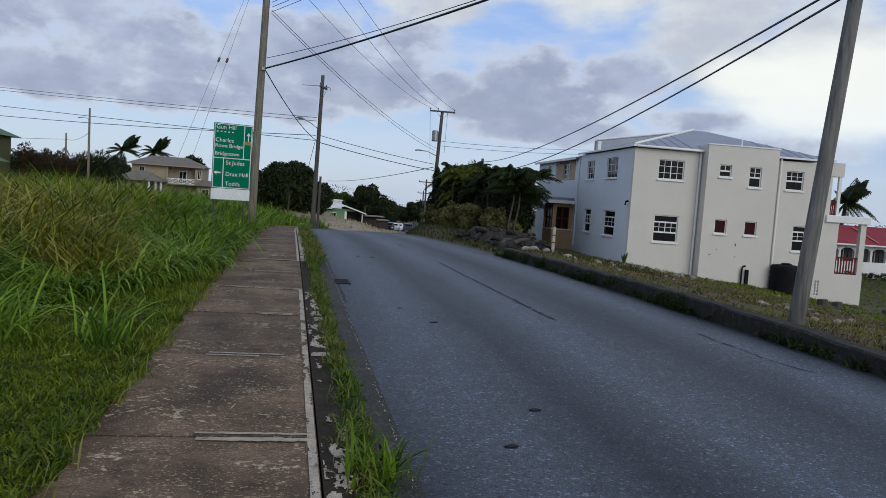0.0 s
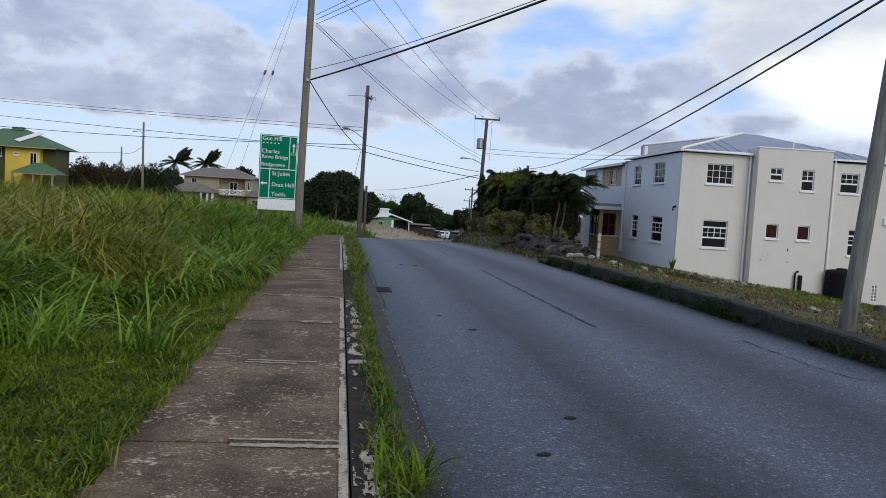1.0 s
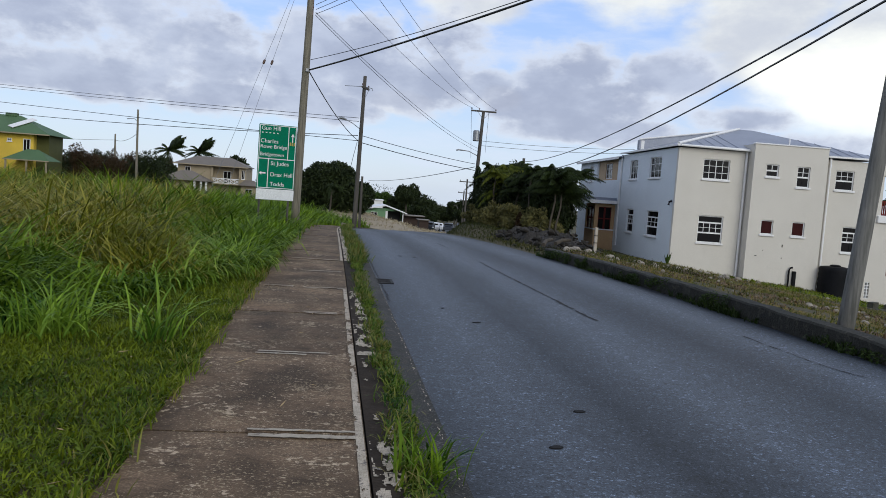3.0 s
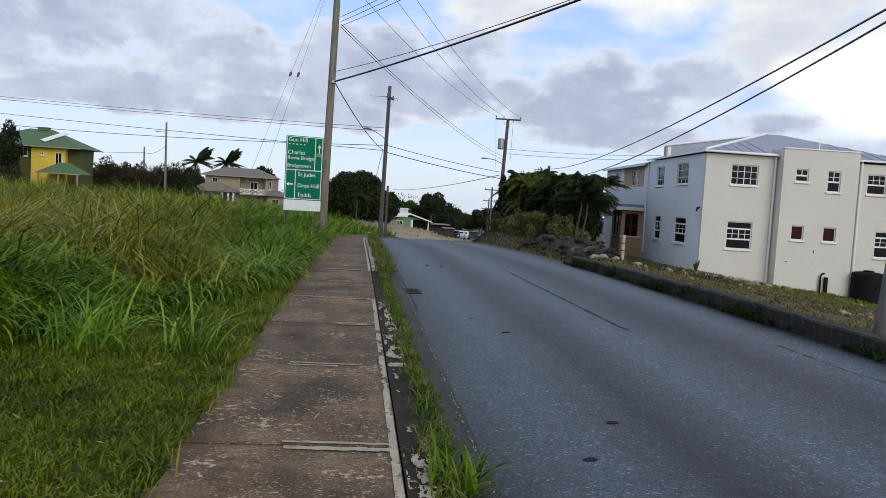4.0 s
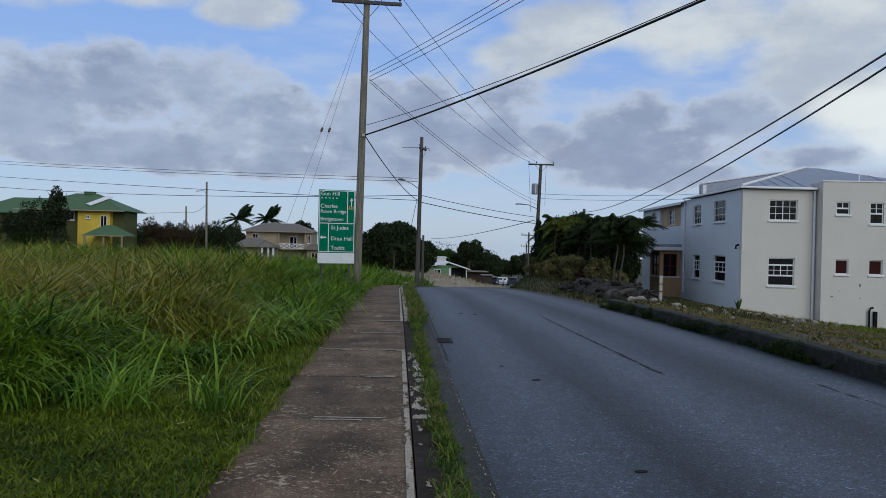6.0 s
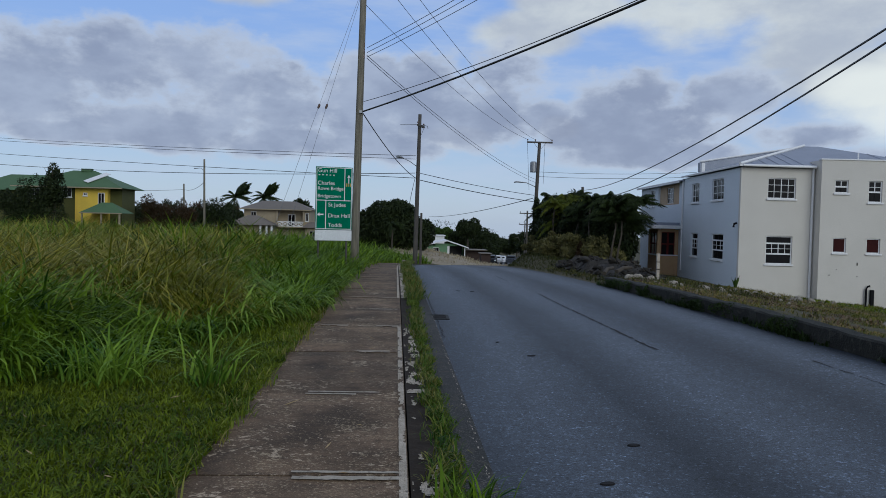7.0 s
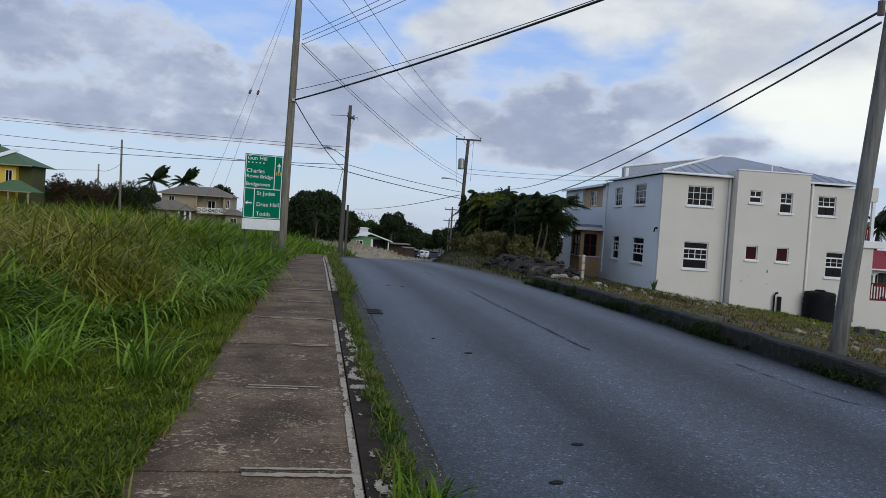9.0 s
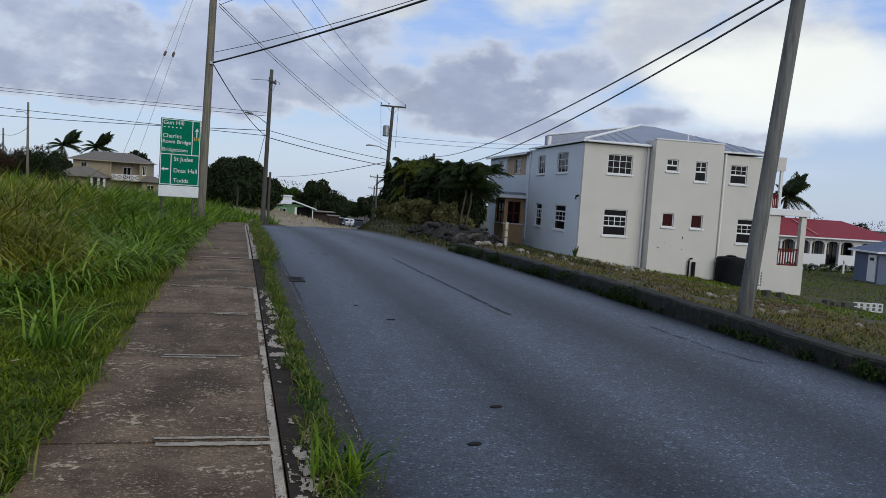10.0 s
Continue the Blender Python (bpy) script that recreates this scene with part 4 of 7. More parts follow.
def railing(parent, u0, u1, v, z0, z1, n):
    r = part("railing", boxes((u0, v, z1 - 0.07, u1, v + 0.08, z1)), RED_WOOD, parent, "dark red wooden railing")
    part("bottom_rail", boxes((u0, v, z0, u1, v + 0.08, z0 + 0.07)), RED_WOOD, r)
    for k in range(n):
        u = u0 + (u1 - u0) * (k + 0.5) / n
        part("baluster", boxes((u - 0.035, v + 0.02, z0 + 0.07, u + 0.035, v + 0.06, z1 - 0.07), bevel=0.008), RED_WOOD, r)


railing(house, 10.552, 11.715, 0.06, -0.73, 0.12, 8)
railing(house, 9.82, 10.325, 0.06, 2.13, 2.82, 5)
part("stain", boxes((4.1, -0.656, 0.1, 4.13, -0.652, 0.14), (5.0, -0.656, 0.32, 5.05, -0.652, 0.45), (5.02, -0.656, -0.2, 5.06, -0.652, -0.16), (3.75, -0.656, -0.15, 3.85, -0.652, -0.12)), DEBRIS, house)
part("waste_pipe", tube(bmesh.new(), [(5.42, -0.75, LOW), (5.42, -0.75, -0.72), (5.48, -0.75, -0.6), (5.58, -0.75, -0.58)], [0.045, 0.045, 0.045, 0.045], 8), BLACK_PLASTIC, house, "black waste pipe")
part("meter_box", boxes((5.62, -0.8, -1.75, 5.76, -0.655, -0.75), bevel=0.01), BLACK_PLASTIC, house)

# black water tank beside the wall
tank = thing("water_tank", HOUSE_AT @ pose(7.5, -0.95, 0), "black ribbed plastic water tank beside the house", "water tank")
bm = bmesh.new()
zs = [-2.3, -2.25] + [-2.15 + 0.125 * k for k in range(14)] + [-0.42, -0.38]
tube(bm, [(0, 0, z) for z in zs], [0.66, 0.7] + [0.7 if k % 2 else 0.675 for k in range(14)] + [0.64, 0.4], 28)
part("tank_body", bm, BLACK_PLASTIC, tank, "", None, True)
part("tank_lid", tube(bmesh.new(), [(0, 0, -0.38), (0, 0, -0.33), (0, 0, -0.3)], [0.24, 0.24, 0.15], 18), BLACK_PLASTIC, tank)

# ---- road sign ----
def lettering(parent, text, x, z, size, mat, y=-0.012, name="lettering"):
    cu = bpy.data.curves.new(name, "FONT")
    cu.body, cu.size, cu.extrude = text, size, 0.002
    ob = new(name, cu)
    bpy.context.view_layer.update()
    me = bpy.data.meshes.new_from_object(ob.evaluated_get(bpy.context.evaluated_depsgraph_get()))
    bpy.data.objects.remove(ob)
    me.materials.clear()
    me.materials.append(mat)
    o = new(name, me)
    o.parent = parent
    o.matrix_basis = pose(x, y, z, 90, 0, 0)
    return o


SW, SH = 1.22, 2.08
sign = thing("road_sign", pose(-2.675, 26.0, 1.09, 0, 0, 14), "green direction sign with white lettering on two posts", "road sign")
board = part("board", boxes((0, 0, 0.36, SW, 0.03, 0.36 + SH), bevel=0.012), SIGN_GREEN, sign)
part("blank_panel", boxes((0, 0.001, 0.0, SW, 0.031, 0.352), bevel=0.012), SIGN_WHITE, sign, "blank white panel under the sign")
b = 0.022
for r in ((0.02, 0.38, SW - 0.02, 0.38 + b), (0.02, 0.36 + SH - 0.02 - b, SW - 0.02, 0.36 + SH - 0.02), (0.02, 0.4, 0.02 + b, 2.4), (SW - 0.02 - b, 0.4, SW - 0.02, 2.4),
          (0.04, 1.32, SW - 0.04, 1.345), (0.33, 0.4, 0.355, 1.32), (0.945, 1.345, 0.97, 2.4)):
    part("border_line", boxes((r[0], -0.004, r[1], r[2], 0.0, r[3])), SIGN_WHITE, board)
for txt, x, z in (("Gun Hill", 0.07, 2.25), ("Charles", 0.06, 1.84), ("Rowe Bridge", 0.06, 1.67), ("Bridgetown", 0.06, 1.42), ("St Judes", 0.42, 1.13), ("Drax Hall", 0.42, 0.77), ("Todds", 0.42, 0.46)):
    lettering(board, txt, x, z, 0.185 if len(txt) < 10 else 0.165, SIGN_WHITE, -0.003)
for k in range(5):
    part("small_mark", boxes((0.09 + 0.12 * k, -0.004, 2.15, 0.14 + 0.12 * k, 0.0, 2.18)), SIGN_WHITE, board)
for k in range(3):
    part("route_mark", boxes((1.0 + 0.065 * k, -0.004, 1.8, 1.04 + 0.065 * k, 0.0, 1.91)), SIGN_YELLOW, board)
arrow = bmesh.new()
for pts in (((1.075, 1.9), (1.105, 1.9), (1.105, 2.1), (1.075, 2.1)), ((1.03, 2.09), (1.15, 2.09), (1.09, 2.2)), ((0.13, 0.84), (0.27, 0.84), (0.27, 0.885), (0.13, 0.885)), ((0.06, 0.862), (0.14, 0.8), (0.14, 0.924))):
    arrow.faces.new([arrow.verts.new((x, -0.004, z)) for x, z in pts])
part("arrow", arrow, SIGN_WHITE, board)
for x in (0.12, SW - 0.16):
    part("post", tube(bmesh.new(), [(x, 0.07, -1.45), (x, 0.07, 2.3)], [0.034, 0.034], 10), WOOD_DARK, sign)

# ---- poles ----
def pole(name, x, y, z0, z1, r0, r1, mat, label, lean=(0, 0)):
    ob = thing(name, pose(x, y, z0), label, "utility pole", "utility poles along the road")
    h = z1 - z0
    pts = [(lean[0] * k / 6, lean[1] * k / 6, -0.6 + (h + 0.6) * k / 6) for k in range(7)]
    part("shaft", tube(bmesh.new(), pts, [r0 + (r1 - r0) * k / 6 for k in range(7)], 14), mat, ob, "", None, True)
    return ob


def crossarm(parent, z, half, turn_z, at=(0, 0), pins=(-0.95, -0.5, 0.95), mat=None):
    m = Matrix.Translation((*at, z)) @ Matrix.Rotation(radians(turn_z), 4, "Z")
    arm = part("crossarm", boxes((-half, -0.16, -0.06, half, -0.05, 0.06), bevel=0.008), mat or WOOD_DARK, parent, "", m)
    for s in (-1, 1):
        part("brace", tube(bmesh.new(), [(0.5 * s, -0.17, -0.03), (0.06 * s, -0.12, -0.55)], [0.014, 0.014], 6), STEEL, arm)
    for k in pins:
        bm = bmesh.new()
        tube(bm, [(k * half, -0.1, 0.06), (k * half, -0.1, 0.12), (k * half, -0.1, 0.15), (k * half, -0.1, 0.2), (k * half, -0.1, 0.24)], [0.015, 0.02, 0.055, 0.05, 0.03], 8)
        part("insulator", bm, PORCELAIN, arm)
    return arm


pole1 = pole("utility_pole", -1.54, 28.5, -0.1, 10.55, 0.155, 0.11, WOOD, "tall weathered wooden utility pole with a crossarm", (0.16, 0))
crossarm(pole1, 10.55, 1.25, 5, (0.16, 0), (-0.95, 0.25, 0.95))
for z in (7.66, 7.86, 8.07):
    part("insulator", tube(bmesh.new(), [(0.2, -0.05, z + 0.03), (0.2, -0.05, z + 0.17)], [0.045, 0.045], 8), PORCELAIN, pole1)
part("cable_clamp", boxes((0.1, -0.2, 5.72, 0.2, -0.08, 5.82)), STEEL, pole1)
pole2 = pole("utility_pole", 0.95, 51.6, -1.4, 8.82, 0.16, 0.11, WOOD_DARK, "dark wooden utility pole with a street lamp bracket", (0.12, 0))
part("side_rod", tube(bmesh.new(), [(-1.15, 0.1, 9.52), (0.05, 0, 9.55), (0.62, -0.1, 9.46), (0.66, -0.1, 9.3)], [0.018, 0.022, 0.022, 0.03], 6), STEEL, pole2)
post2 = part("post", tube(bmesh.new(), [(0, 0, -0.3), (0, 0, 3.6)], [0.1, 0.08], 8), WOOD_DARK, None, "", pose(1.4, 56, land(1.4, 56)))
tagged(post2, "short grey wooden stub beside the utility pole", "post")
crossarm(pole2, 9.45, 0.65, 70, (0.1, 0), (-0.9, 0.9))
part("bracket", tube(bmesh.new(), [(0.1, 0, 6.75), (-0.5, -0.1, 7.15), (-0.95, -0.15, 7.35)], [0.025, 0.025, 0.025], 6), STEEL, pole2)
lamp = part("lamp_head", tube(bmesh.new(), [(-0.9, -0.15, 7.35), (-1.15, -0.18, 7.42), (-1.4, -0.2, 7.4)], [0.04, 0.1, 0.04], 8), STEEL, pole2)
tpole = pole("utility_pole", 10.2, 60.9, -1.3, 8.25, 0.17, 0.12, WOOD_DARK, "dark wooden utility pole with a wide crossarm and transformer", (0.35, 0))
crossarm(tpole, 9.5, 1.0, 0, (0.35, 0), (-0.95, -0.35, 0.95))
bm = bmesh.new()
tube(bm, [(-0.15, -0.35, 7.15), (-0.15, -0.35, 7.2), (-0.15, -0.35, 7.9), (-0.15, -0.35, 7.98)], [0.22, 0.25, 0.25, 0.2], 14)
part("transformer", bm, STEEL, tpole, "grey transformer can")
part("lamp_arm", tube(bmesh.new(), [(0.25, 0, 6.0), (-0.6, -0.1, 6.35), (-1.4, -0.2, 6.4), (-1.6, -0.2, 6.35)], [0.03, 0.03, 0.06, 0.05], 8), STEEL, tpole)
pole("utility_pole", 13.4, 58.1, -1.0, 4.7, 0.12, 0.1, WOOD_DARK, "short dark utility pole behind the palm hedge")
GREY_WOOD = material("silvered_pole_wood", (0.225, 0.22, 0.2), (0.1, 0.1, 0.09), rough=0.9, scale=5, fine=40, bump=0.7, stretch=(4, 4, 0.3))
poler = pole("utility_pole", 7.36, 10.35, 0.15, 9.2, 0.12, 0.09, GREY_WOOD, "leaning weathered grey wooden utility pole behind the kerb wall", (0.85, 0))
part("shackle", tube(bmesh.new(), [(0.2, -0.14, 4.9), (0.2, -0.14, 5.1)], [0.05, 0.05], 8), PORCELAIN, poler)

# ---- wires: each hangs between two supports ----
def wire(a, b, sag, r, label="thin black overhead wire"):
    a, b = Vector(a), Vector(b)
    n = 18
    pts = [a.lerp(b, k / n) - Vector((0, 0, 4 * sag * (k / n) * (1 - k / n))) for k in range(n + 1)]
    ob = part("overhead_wire", tube(bmesh.new(), pts, [r] * (n + 1), 5), CABLE)
    return tagged(ob, label, "cable", "overhead wires")


THICK = "thick black overhead cable"
wire((-1.33, 28.45, 5.69), (7.8, 10.3, 6.9), 0.19, 0.03, THICK)
wire((-1.3, 28.45, 6.05), (7.8, 10.3, 6.94), 0.28, 0.011)
for za, zb in ((7.64, 9.03), (7.8, 9.31), (7.97, 9.48)):
    wire((-1.22, 28.45, za), (7.85, 10.3, zb), 0.25, 0.0095)
for za, zb in ((7.7, 5.3), (7.6, 5.05)):
    wire((-1.22, 28.45, za), (10.4, 60.9, zb), 0.5, 0.0105)
for u, w in ((-1.2, -0.95), (0.35, -0.35), (1.2, 0.95)):
    wire((-1.38 + u, 28.4, 10.75), (10.5 + w, 60.8, 8.42), 0.75, 0.0105)
wire((7.62, 10.3, 5.14), (13.4, 58, 4.45), 0.61, 0.019, THICK)
wire((7.64, 10.3, 4.98), (13.4, 58.2, 3.79), 0.82, 0.019, THICK)
wire((-1.35, 28.5, 5.68), (0.95, 51.5, 4.62), 0.3, 0.02, THICK)
for za, zb, sag in ((6.12, 11.7, 0.49), (5.9, 11.25, 0.4)):
    wire((0.85, 51.6, za), (-70, 95, zb), sag, 0.016)
wire((0.85, 51.6, 4.66), (-70, 95, 9.88), 0.3, 0.02)
wire((0.85, 51.6, 4.99), (-70, 95, 9.49), 1.23, 0.022)
wire((1.1, 51.6, 5.0), (10.2, 60.9, 4.1), 0.1, 0.02)
wire((1.1, 51.6, 4.55), (10.2, 60.9, 3.6), 0.1, 0.026)
wire((10.15, 60.9, 3.87), (4.46, 140, 2.82), 0.4, 0.03)
for dx, zb in ((-0.62, 4.5), (0.75, 5.0)):
    wire((10.2 + dx, 60.8, 8.15), (10.3 + dx * 0.8, 60.8, zb), 0.0, 0.012, "thin black drop wire at the pole")
for z in (5.92, 5.56):
    wire((10.6, 60.9, z), (24, 63.5, z + 0.5), 0.15, 0.014)
wire((0.83, 51.5, 4.6), (0.5, 51.4, 2.9), -0.05, 0.016, "loose cable end hanging at the pole")
wire((-22.5, 90, 5.7), (-30.3, 110, 5.5), 0.4, 0.022)
wire((-30.3, 110, 5.5), (-60, 118, 6.2), 0.6, 0.022)
for top, foot in ((-1.5, -4.97), (-1.46, -4.36)):
    guy = wire((top, 28.65, 9.95), (foot, 28.75, 0.0), 0.0, 0.006, "thin steel guy wire of the pole")
    guy.data.materials[0] = STEEL
    k = 0.41
    mid = Vector((top + (foot - top) * k, 28.65 + 0.1 * k, 9.95 * (1 - k)))
    way = Vector((foot - top, 0.1, -9.95)).normalized() * 0.09
    part("strain_insulator", tube(bmesh.new(), [mid - way, mid - way * 0.6, mid + way * 0.6, mid + way], [0.02, 0.045, 0.045, 0.02], 8), PORCELAIN, guy)


# ---- grass ----
def blades(name, spots, heights, widths, lean, mat, seed, label, segs=3, category="grass", wind=0.25):
    """Many separate blades: each rises, bends over and tapers. lean: how far they bend."""
    rng = np.random.default_rng(seed)
    n = len(spots)
    spots, h, w = np.asarray(spots, float), np.asarray(heights, float), np.asarray(widths, float)
    ang = rng.uniform(0, 2 * np.pi, n)
    ang = np.arctan2(np.sin(ang) - wind * 0.2, np.cos(ang) + wind)
    h = np.minimum(h, 2.35)
    steep = rng.uniform(1.0, 1.5, n)
    bend = lean * rng.uniform(0.45, 1.4, n)
    way = np.stack([np.cos(ang), np.sin(ang)], 1)
    turn_a = ang + np.pi / 2 + rng.uniform(-0.7, 0.7, n)
    side = np.stack([np.cos(turn_a), np.sin(turn_a), np.zeros(n)], 1)
    rows, c = [], spots.copy()
    for k in range(segs + 1):
        f = k / segs
        if k:
            tilt = steep - bend * ((k - 0.5) / segs) ** 1.3
            c = c + np.concatenate([way * (np.cos(tilt) * h / segs)[:, None], (np.sin(tilt) * h / segs)[:, None]], 1)
        if k < segs:
            half = (w * (0.65 if k == 0 else 1.0 - 0.75 * max(0, f - 0.35)))[:, None]
            rows.append(c - side * half)
            rows.append(c + side * half)
        else:
            rows.append(c)
    per = len(rows)
    verts = np.stack(rows, 1).reshape(-1, 3)
    base = (np.arange(n) * per)[:, None]
    quads = np.concatenate([base + np.array([2 * k, 2 * k + 1, 2 * k + 3, 2 * k + 2]) for k in range(segs - 1)])
    tris = base + np.array([2 * segs - 2, 2 * segs - 1, 2 * segs])
    me = bpy.data.meshes.new(name)
    nq, ntr = len(quads), len(tris)
    me.vertices.add(len(verts))
    me.vertices.foreach_set("co", verts.ravel())
    me.loops.add(4 * nq + 3 * ntr)
    me.loops.foreach_set("vertex_index", np.concatenate([quads.ravel(), tris.ravel()]))
    me.polygons.add(nq + ntr)
    me.polygons.foreach_set("loop_start", np.concatenate([np.arange(nq) * 4, 4 * nq + np.arange(ntr) * 3]))
    me.polygons.foreach_set("loop_total", np.concatenate([np.full(nq, 4), np.full(ntr, 3)]))
    me.materials.append(mat)
    me.update()
    me.validate()
    ob = new(name, me)
    return tagged(ob, label, category, kind="stuff")


def scatter(n, s0, s1, y0, y1, seed, keep=lambda s, y: True, lift=0.0, power=1.0):
    """Spots on the ground between road offsets s0 and s1."""
    rnd = random.Random(seed)
    got = []
    while len(got) < n:
        s, y = rnd.uniform(s0, s1), y0 + (y1 - y0) * rnd.random() ** power
        if keep(s, y):
            x = along(s, y)
            got.append((x, y, land(x, y) + lift))
    return got


def ragged_edge(y, a=0.0):
    return -1.1 + 0.07 * noise.noise((0, y * 1.7, a)) + 0.05 * noise.noise((0, y * 6, a + 4))


def tall_from(s):
    """Where the tall grass begins, for each offset from the road."""
    if s > -1.95:
        return 11.9 + (s + 1.95) * 3.8
    if s > -3.1:
        return 8.2 + (s + 3.1) * 3.2
    return 8.2 + min((s + 3.1) * 0.5, 0)


rg = np.random.default_rng(11)
pts = scatter(140000, -7.5, -1.0, 1.5, 16, 21, lambda s, y: s < ragged_edge(y) + 0.05 and y < tall_from(s) + 1.5, 0, 1.1)
blades("lawn_grass", pts, rg.uniform(0.03, 0.12, len(pts)) * np.array([1.0 + 0.9 * max(0, noise.noise((p[0] * 1.3, p[1] * 1.3, 2))) for p in pts]), rg.uniform(0.0035, 0.0095, len(pts)), 1.5, GRASS, 31, "short trodden grass beside the pavement", 2)

pts = scatter(60000, -8, -1.12, -5, 1.6, 22)
blades("lawn_grass", pts, rg.uniform(0.05, 0.14, len(pts)), rg.uniform(0.008, 0.016, len(pts)), 1.5, GRASS, 34, "short trodden grass beside the pavement", 2)


rnd = random.Random(77)


def tufts(count, s0, s1, y0, y1, seed, keep, per, spread):
    r = random.Random(seed)
    out = []
    for x, y, z in scatter(count, s0, s1, y0, y1, seed, keep):
        for _ in range(r.randint(per // 2, per)):
            out.append((x + r.gauss(0, spread), y + r.gauss(0, spread), z))
    return out


def swell(p):
    """Uneven height of the field."""
    return 0.6 + 0.8 * (0.5 + noise.noise((p[0] * 0.45, p[1] * 0.3, 5.5)))


def clumps(count, s0, s1, y0, y1, seed, keep, per, spread, low, high, inner=1.5, outer=5.0):
    """Blade feet and lengths for grass that grows in clumps; taller away from the pavement."""
    r = random.Random(seed)
    spots, sizes = [], []
    for x, y, z in scatter(count, s0, s1, y0, y1, seed, keep):
        s = x - veer(y)
        tall = (low + (high - low) * smooth(inner, outer, -s)) * swell((x, y)) * r.uniform(0.7, 1.2)
        for _ in range(r.randint(int(per * 0.6), int(per * 1.3))):
            spots.append((x + r.gauss(0, spread), y + r.gauss(0, spread), z - 0.02))
            sizes.append(tall * r.uniform(0.55, 1.15))
    return spots, np.array(sizes)


yellow_at = lambda s, y: -s > 1.6 + 0.115 * y + 1.6 * noise.noise((s * 0.3, y * 0.2, 2.0)) and y > 11 + 2 * noise.noise((s * 0.5, y * 0.5, 8.0))
thin = random.Random(5)
keep = lambda s, y: y > tall_from(s) and s < ragged_edge(y) - 0.15 and (thin.random() < 0.12 or not yellow_at(s, y))
FIELD = "tall arching green grass of the field"
pts, hh = clumps(120, -7, -1.45, 7, 15, 5, lambda s, y: tall_from(s) - 0.3 < y < tall_from(s) + 1.6, 44, 0.07, 0.62, 0.95)
blades("grass_tuft", pts, hh, rg.uniform(0.008, 0.019, len(pts)), 2.2, TALL, 32, "arching green tufts at the edge of the field", 6)
pts, hh = clumps(560, -10, -1.3, 7, 18, 41, keep, 46, 0.09, 0.65, 1.05)
blades("field_grass", pts, hh, rg.uniform(0.008, 0.02, len(pts)), 2.0, TALL, 42, FIELD, 5)
pts, hh = clumps(1700, -25, -1.3, 17, 32, 43, keep, 27, 0.14, 0.85, 1.7, 1.5, 5.0)
blades("field_grass", pts, hh, rg.uniform(0.011, 0.024, len(pts)), 1.9, TALL, 44, FIELD, 4)
pts, hh = clumps(2300, -62, -1.3, 31, 78, 45, keep, 17, 0.26, 0.9, 1.8, 1.5, 5.0)
blades("field_grass", pts, hh, rg.uniform(0.016, 0.035, len(pts)), 1.7, TALL, 46, FIELD, 3)
yellowing = lambda s, y: y > tall_from(s) and yellow_at(s, y)
pts, hh = clumps(1500, -17, -2.4, 8.6, 26, 47, yellowing, 44, 0.15, 1.35, 2.2, 2.5, 6)
blades("dry_grass", pts, hh, rg.uniform(0.006, 0.014, len(pts)), 2.7, DRY, 48, "straw-coloured seeding grass in the field", 4)
pts, hh = clumps(2200, -50, -3.5, 25, 60, 49, yellowing, 18, 0.25, 1.4, 2.35, 2.5, 6)
blades("dry_grass", pts, hh, rg.uniform(0.01, 0.02, len(pts)), 2.5, DRY, 50, "straw-coloured seeding grass in the field", 3)
pts, hh = clumps(75, -6.5, -1.5, 7, 14, 57, lambda s, y: tall_from(s) - 0.4 < y < tall_from(s) + 1.8, 22, 0.06, 0.7, 1.05)
blades("grass_tuft", pts, hh, rg.uniform(0.009, 0.019, len(pts)), 2.3, GLINT_TALL, 58, "arching blades in highlight colour at the edge of the field", 7)
pts, hh = clumps(260, -9, -1.4, 10, 24, 59, lambda s, y: y > tall_from(s) and not yellow_at(s, y), 16, 0.08, 0.85, 1.25)
blades("grass_tuft", pts, hh, rg.uniform(0.009, 0.018, len(pts)), 2.2, GLINT_TALL, 60, "arching blades in highlight colour in the green field", 6)
single = [(-1.62 + rnd.gauss(0, 0.1), 7.75 + rnd.gauss(0, 0.08), 0.07) for _ in range(52)] + [(-2.65 + rnd.gauss(0, 0.25), 7.9 + rnd.gauss(0, 0.15), 0.07) for _ in range(150)]
blades("grass_tuft", single, rg.uniform(0.4, 0.95, len(single)), rg.uniform(0.007, 0.015, len(single)), 1.5, PALE_GLINT_TALL, 33, "arching tufts in pale highlight colour standing out of the short grass", 6)

pts, hh = clumps(90, -16, -2.8, 10, 26, 85, yellowing, 5, 0.2, 1.9, 2.4, 2.5, 6)
blades("straw_stalks", pts, hh, rg.uniform(0.008, 0.016, len(pts)), 2.6, STALK, 86, "pale bent seed stalks over the field", 6)
pts, hh = clumps(900, -30, -7.2, -12, 13, 75, lambda s, y: True, 14, 0.2, 1.0, 1.5)
blades("field_grass", pts, hh, rg.uniform(0.012, 0.024, len(pts)), 1.9, TALL, 76, FIELD, 3)

# verge between kerb and road
pts = tufts(420, 0.54, 0.68, 1.5, 46, 51, lambda s, y: noise.noise((0, y * 0.7, 7)) > -0.25 and (y < 14 or noise.noise((0, y * 0.4, 3)) > -0.3), 24, 0.045)
blades("verge_grass", pts, rg.uniform(0.04, 0.17, len(pts)), rg.uniform(0.003, 0.007, len(pts)), 1.5, VERGE, 52, "green weeds growing along the kerb", 3)
pts = [(0.7 + rnd.gauss(0, 0.1), 4.55 + rnd.gauss(0, 0.12), 0.0) for _ in range(90)]
blades("verge_grass", pts, rg.uniform(0.15, 0.42, len(pts)), rg.uniform(0.006, 0.012, len(pts)), 0.9, TALL, 53, "spiky grass clump at the kerb", 4)
